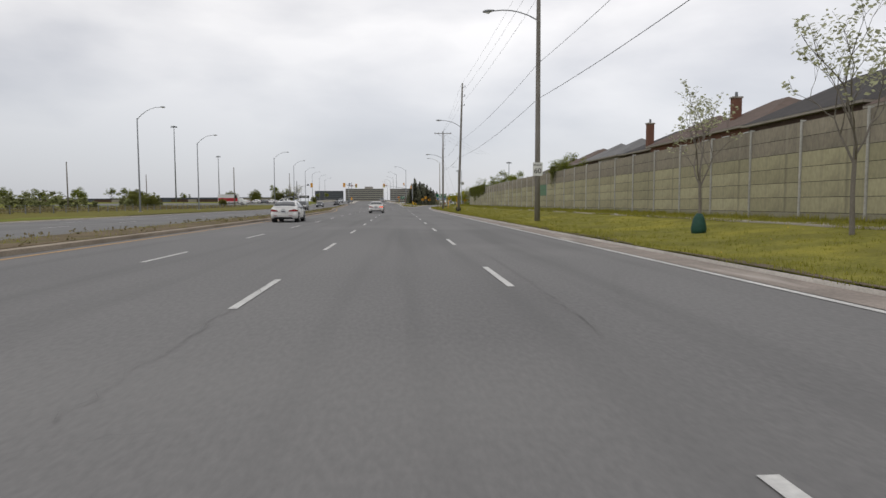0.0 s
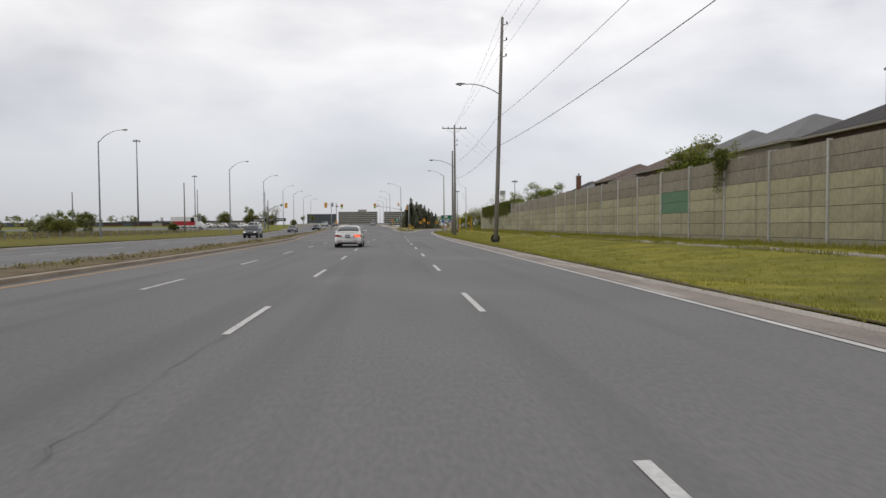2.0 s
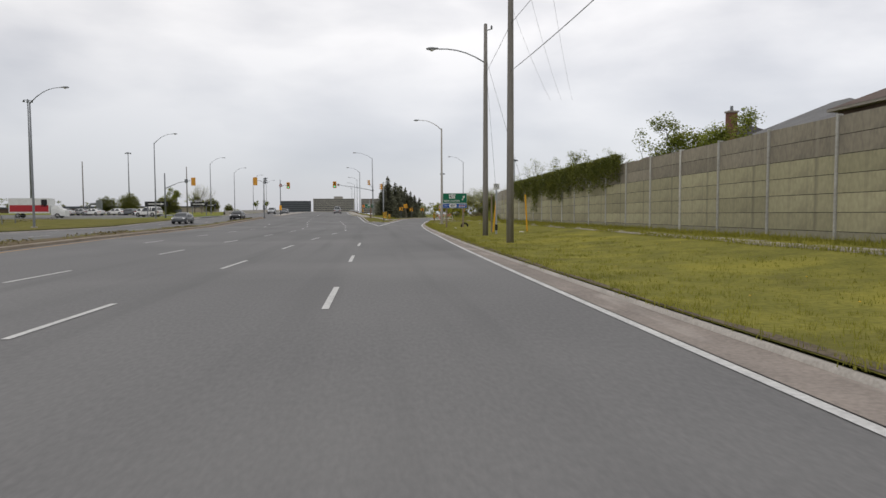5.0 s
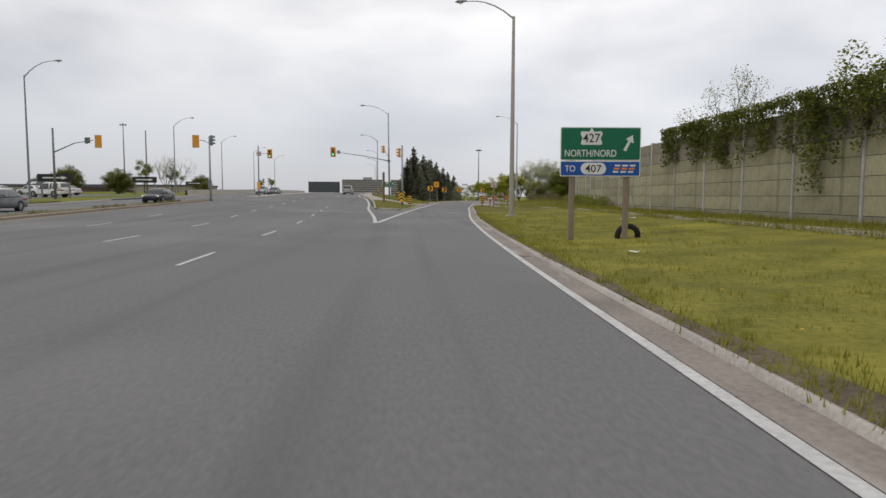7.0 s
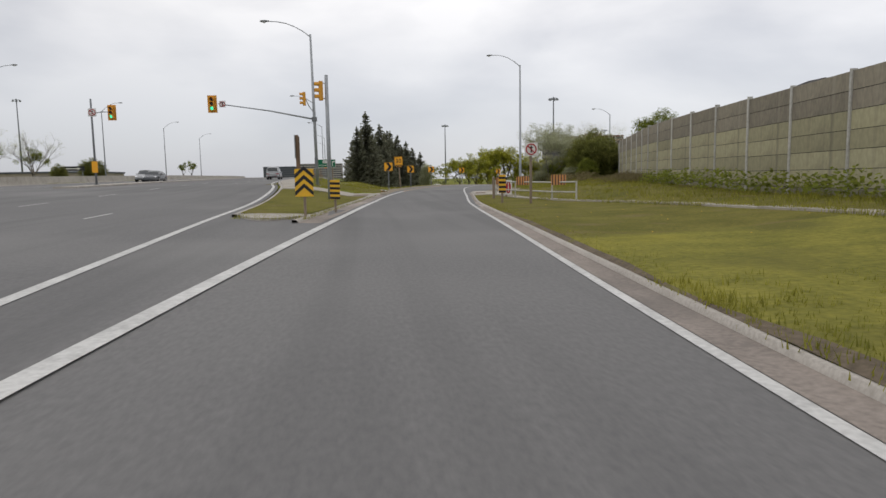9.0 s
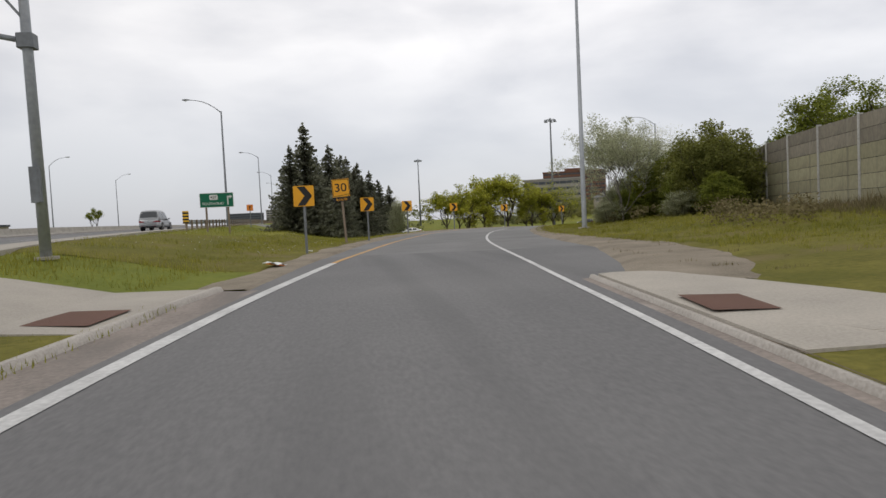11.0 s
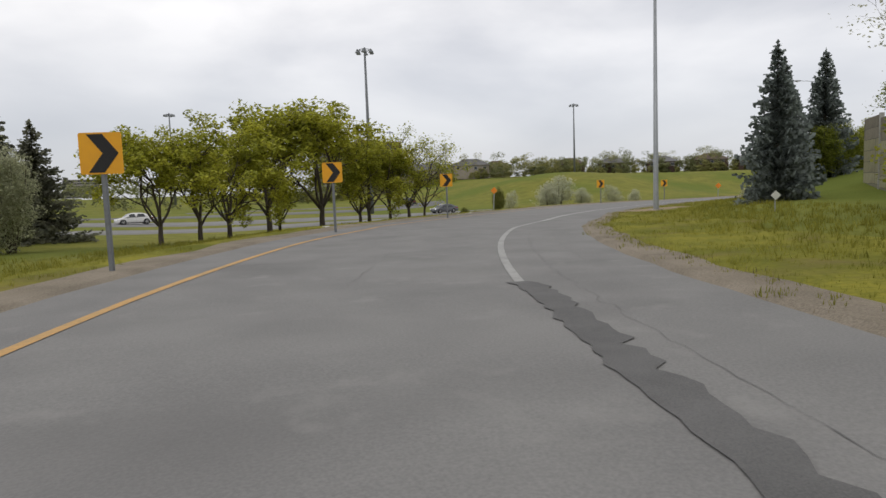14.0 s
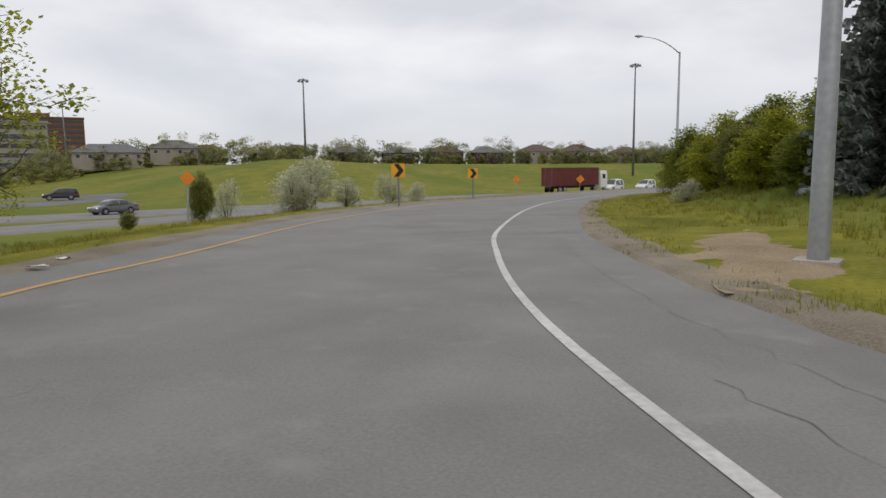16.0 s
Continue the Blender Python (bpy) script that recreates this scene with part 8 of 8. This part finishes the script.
        part("lamp_line", Shape().tube([(sgn * hw * k, tail(k) - 0.026, deck - 0.245) for k in (0.44, 0.6, 0.8, 0.9)], 0.012, 5), TAIL if not (lit and sgn > 0) else TAIL_LIT, tl)
        if lit and sgn > 0:
            for dz in (-0.272, -0.20, -0.165):
                part("lamp_strip", Shape().tube([(sgn * hw * k, tail(k) - 0.028, deck + dz) for k in (0.50, 0.62, 0.8, 0.9)], 0.010, 5), TAIL_LIT, tl, "lit orange strip")
        part("headlamp", Shape().loft([[(sgn * u, yy, v) for u, v in ((hw * 0.48, hood - 0.36), (hw * 0.84, hood - 0.32), (hw * 0.86, hood - 0.2), (hw * 0.52, hood - 0.24))] for yy in (L - 0.22, L - 0.045)]), HEADLAMP if front_lamps else CAR_GLASS, t)
        part("lid_gap", Shape().tube([(sgn * hw * 0.41, 0.0, deck - 0.20), (sgn * hw * 0.42, -0.008, deck - 0.30), (sgn * hw * 0.44, -0.022, deck - 0.355), (0, -0.022, deck - 0.355)], 0.005, 4), BLACK, t)
        part("reflector", Shape().box(sgn * hw * 0.55, -0.082, 0.45, 0.20, 0.02, 0.025), TAIL, t)
        for yy in (0.98 * L / 4.6 + 0.05, L - 0.88):
            r = 0.325 if kind != "suv" else 0.36
            wheel(t, sgn * (hw - 0.11), yy, r, sgn)
            part("wheel_well", Shape().tube([(sgn * (hw - 0.26), yy, r + 0.015), (sgn * (hw * 1.003), yy, r + 0.015)], [r + 0.065, r + 0.055], 22), BLACK, t)
    part("rear_bumper", Shape().loft([[(u * hw, -0.09 if abs(u) < 0.76 else -0.02, v) for u, v in ((-0.76, bot - 0.01), (0.76, bot - 0.01), (0.64, bot + 0.10), (0.5, bot + 0.115), (-0.5, bot + 0.115), (-0.64, bot + 0.10))],
                                      [(u * hw, 0.25, v) for u, v in ((-0.76, bot - 0.01), (0.76, bot - 0.01), (0.64, bot + 0.10), (0.5, bot + 0.115), (-0.5, bot + 0.115), (-0.64, bot + 0.10))]]), BLACK, t, "dark lower bumper")
    part("front_grille", Shape().box(0, L - 0.06, 0.46, W * 0.55, 0.1, 0.2, 0, 0.04), BLACK, t)
    part("lid_lip", Shape().tube([(-hw * 0.80, 0.12, deck + 0.0), (-hw * 0.4, 0.05, deck + 0.012), (hw * 0.4, 0.05, deck + 0.012), (hw * 0.80, 0.12, deck + 0.0)], 0.02, 6), paint, t, "", True)
    pl = part("number_plate", Shape().box(0, -0.008, deck - 0.265, 0.32, 0.03, 0.16), plate or PLATE_WHITE, t)
    part("plate_bar", Shape().box(0, -0.026, deck - 0.265, 0.24, 0.006, 0.05), SIGN_WHITE if plate else BLACK, pl)
    part("badge", Shape().tube([(-0.11, 0.012, deck - 0.12), (0.11, 0.012, deck - 0.12)], 0.02, 6), GALV, t, "small chrome badge")
    return t


car("white_sedan", -2.77, 44.0, land(-2.8, 44), 0, CAR_WHITE, "clean white sedan with a lit indicator on the road", 4.62, 1.83, 1.46, True, PLATE_BLUE)
car("white_sedan", -7.55, 5.7, land(-7.5, 6), 0, CAR_WHITE, "white sedan with dark alloy wheels in the far lane", 4.55, 1.76, 1.43)
car("black_suv", -18.2, 90.8, land(-18, 88), 180, CAR_BLACK, "black oncoming sport utility car with its lamps on", 4.6, 1.85, 1.68, False, None, "suv")
car("black_sedan", -19.2, 171.5, land(-19, 168), 180, CAR_BLACK, "black oncoming sedan near the junction", 4.6, 1.82, 1.45)
car("grey_sedan", -21.9, 150.0, land(-22, 150), 180, CAR_GREY, "dark grey oncoming sedan on the road", 4.6, 1.82, 1.45)
car("dark_sedan", -19.5, 232.0, land(-19.5, 232), 180, CAR_GREY, "dark oncoming sedan far along the road", 4.6, 1.82, 1.45)
car("silver_suv", -24.4, 244.0, land(-24, 244), 180, CAR_SILVER, "silver oncoming sport utility car near the bridge", 4.6, 1.85, 1.68, False, None, "suv")
car("grey_van", -7.0, 245.0, land(-7, 246), 0, CAR_SILVER, "grey van driving away towards the bridge", 5.0, 1.95, 1.95, False, None, "suv")
car("white_suv", -36.8, 187.2, ground(-38, 187) + 0.05, 75, CAR_WHITE, "white sport utility car waiting at the side road", 4.9, 1.95, 1.85, False, None, "suv")
for k, (x, y, m) in enumerate(((-60, 205, CAR_WHITE), (-57, 206, CAR_SILVER), (-54, 205, CAR_WHITE), (-47, 206, CAR_GREY), (-44, 205, CAR_WHITE), (-50, 207, CAR_WHITE))):
    car("parked_car", x, y, ground(x, y) + 0.03, 70, m, "{} car parked across the road".format({CAR_WHITE: "white", CAR_SILVER: "silver", CAR_GREY: "grey"}[m]), 4.6, 1.8, 1.45, group="parked cars")
car("dark_sedan", 75.0, 325.6, ground(74, 325) + 0.12, 97, CAR_GREY, "dark grey sedan on the highway lanes", 4.6, 1.82, 1.45)
car("dark_suv", 84.0, 359.0, ground(83, 358) + 0.12, 70, CAR_BLACK, "dark sport utility car on the loop ramp", 4.6, 1.85, 1.68, False, None, "suv")
car("white_sedan", 29.0, 322.6, ground(27, 322.5) + 0.12, 95, CAR_WHITE, "white sedan on the highway lanes behind the trees", 4.6, 1.82, 1.45)
car("white_van", 148, 303.2, ground(146, 303) + 0.1, 88, CAR_WHITE, "white van behind the container lorry", 5.2, 1.95, 2.0, False, None, "suv")
car("white_pickup", 161, 302.4, ground(159, 302.5) + 0.1, 88, CAR_WHITE, "white pickup on the highway lanes", 5.4, 1.95, 1.85, False, None, "suv")
car("red_car", 181, 299.6, ground(179, 299.6) + 0.1, 85, CAR_RED, "dark red car on the highway lanes", 4.5, 1.8, 1.5)

# container lorry
z = ground(126, 304.5) + 0.15
lo = thing("container_lorry", "lorry with a long rusty red container", "lorry", "", pose(122.8, 303.2, z, 0, 0, -94))
box_s = Shape().box(0, 6.1, 2.35, 2.44, 12.2, 2.6)
part("container", box_s, CONTAINER, lo, "rusty red corrugated container")
rib_ = Shape().box(0, 0, 2.35, 2.52, 0.14, 2.5).mesh("rib", CONTAINER)
for k in range(30):
    part("rib", rib_, None, lo).location = (0, 0.3 + 0.4 * k, 0)
for k in (-0.55, 0.55):
    part("door_bar", Shape().tube([(k, -0.03, 1.15), (k, -0.03, 3.55)], 0.03, 6), GALV_DARK, lo)
part("marking", Shape().box(-1.27, 3.0, 2.9, 0.01, 1.4, 0.35), SIGN_WHITE, lo, "faded white marking bars")
part("chassis", Shape().box(0, 6.1, 0.85, 1.0, 12.6, 0.28), BLACK, lo)
part("cab", Shape().loft([[(u, 12.9 + v, w_) for u, w_ in ((-1.2, 0.6), (1.2, 0.6), (1.2, 2.4), (1.05, 3.2), (-1.05, 3.2), (-1.2, 2.4))] for v in (0, 1.6, 2.1)]), CAR_WHITE, lo, "white lorry cab")
part("cab_window", Shape().box(0, 13.9, 2.3, 2.44, 0.9, 0.7), CAR_GLASS, lo)
for yy in (1.2, 2.5, 11.2, 14.3):
    for sgn in (1, -1):
        wheel(lo, sgn * 1.05, yy, 0.5, sgn)

# box lorry in the car park
z = ground(-53, 176) + 0.05
bt = thing("box_lorry", "white box lorry with a broad red band", "lorry", "", pose(-57.5, 176.5, z, 0, 0, -85))
part("box", Shape().box(0, 3.1, 2.05, 2.3, 6.2, 2.5), SIGN_WHITE, bt)
part("band", Shape().box(0, 3.1, 1.6, 2.34, 5.9, 1.1), SIGN_RED, bt, "broad red band")
part("dark_square", Shape().box(0, 5.4, 2.5, 2.34, 0.9, 1.2), BLACK, bt)
part("cab", Shape().loft([[(u, 6.3 + v, w_ * k) for u, w_ in ((-1.05, 0.5), (1.05, 0.5), (1.05, 1.5), (0.9, 2.1), (-0.9, 2.1), (-1.05, 1.5))] for v, k in ((0, 1), (1.0, 1.0), (1.5, 0.72), (2.2, 0.62))]), SIGN_WHITE, bt)
for yy in (1.3, 7.3):
    for sgn in (1, -1):
        wheel(bt, sgn * 0.98, yy, 0.4, sgn)

# drain grate and scraps
dg = structure("drain_grate", Shape().box(7.58, 118.0, 0.004, 0.30, 0.42, 0.012), BLACK, "rusty iron drain grate in the gutter", "drain")
for k in range(5):
    part("bar", Shape().box(7.58 - 0.12 + 0.06 * k, 118.0, 0.012, 0.025, 0.4, 0.012), BRICK_DARK, dg)
rs = random.Random(44)
for x, y in ((14.6, 132.0), (15.3, 132.6), (9.9, 117.5), (12.0, 100.5), (9.2, 206.5), (18.0, 238.2), (31.2, 259.6), (44.5, 270.9), (45.4, 271.3), (46.2, 272.2), (10.6, 62), (12.6, 57)):
    w = rs.uniform(0.12, 0.3)
    s = Shape().rows([[(i * w / 3 - w / 2, j * w / 4 - w / 3, 0.03 + 0.05 * rs.random()) for i in range(4)] for j in range(4)])
    ob = tagged(part("paper_scrap", s, SIGN_WHITE, None, "crumpled white scrap of litter on the verge"), "", "litter", "litter")
    ob.location = (x, y, ground(x, y) + 0.02)

# a sign panel fallen on the shoulder
fs = thing("fallen_sign", "orange and white sign panel lying on the shoulder", "road sign", "", pose(8.55, 199.6, ground(8.55, 199.6) + 0.05, 8, 5, 70))
part("panel", Shape().box(0, 0, 0.01, 0.75, 0.55, 0.02, 0, 0.05), SIGN_ORANGE, fs)
part("torn_sheet", Shape().rows([[(i * 0.16 - 0.75, j * 0.16 - 0.3, 0.03 + 0.03 * ((i * 7 + j * 5) % 3)) for i in range(5)] for j in range(4)]), SIGN_WHITE, fs, "crumpled white sheeting")
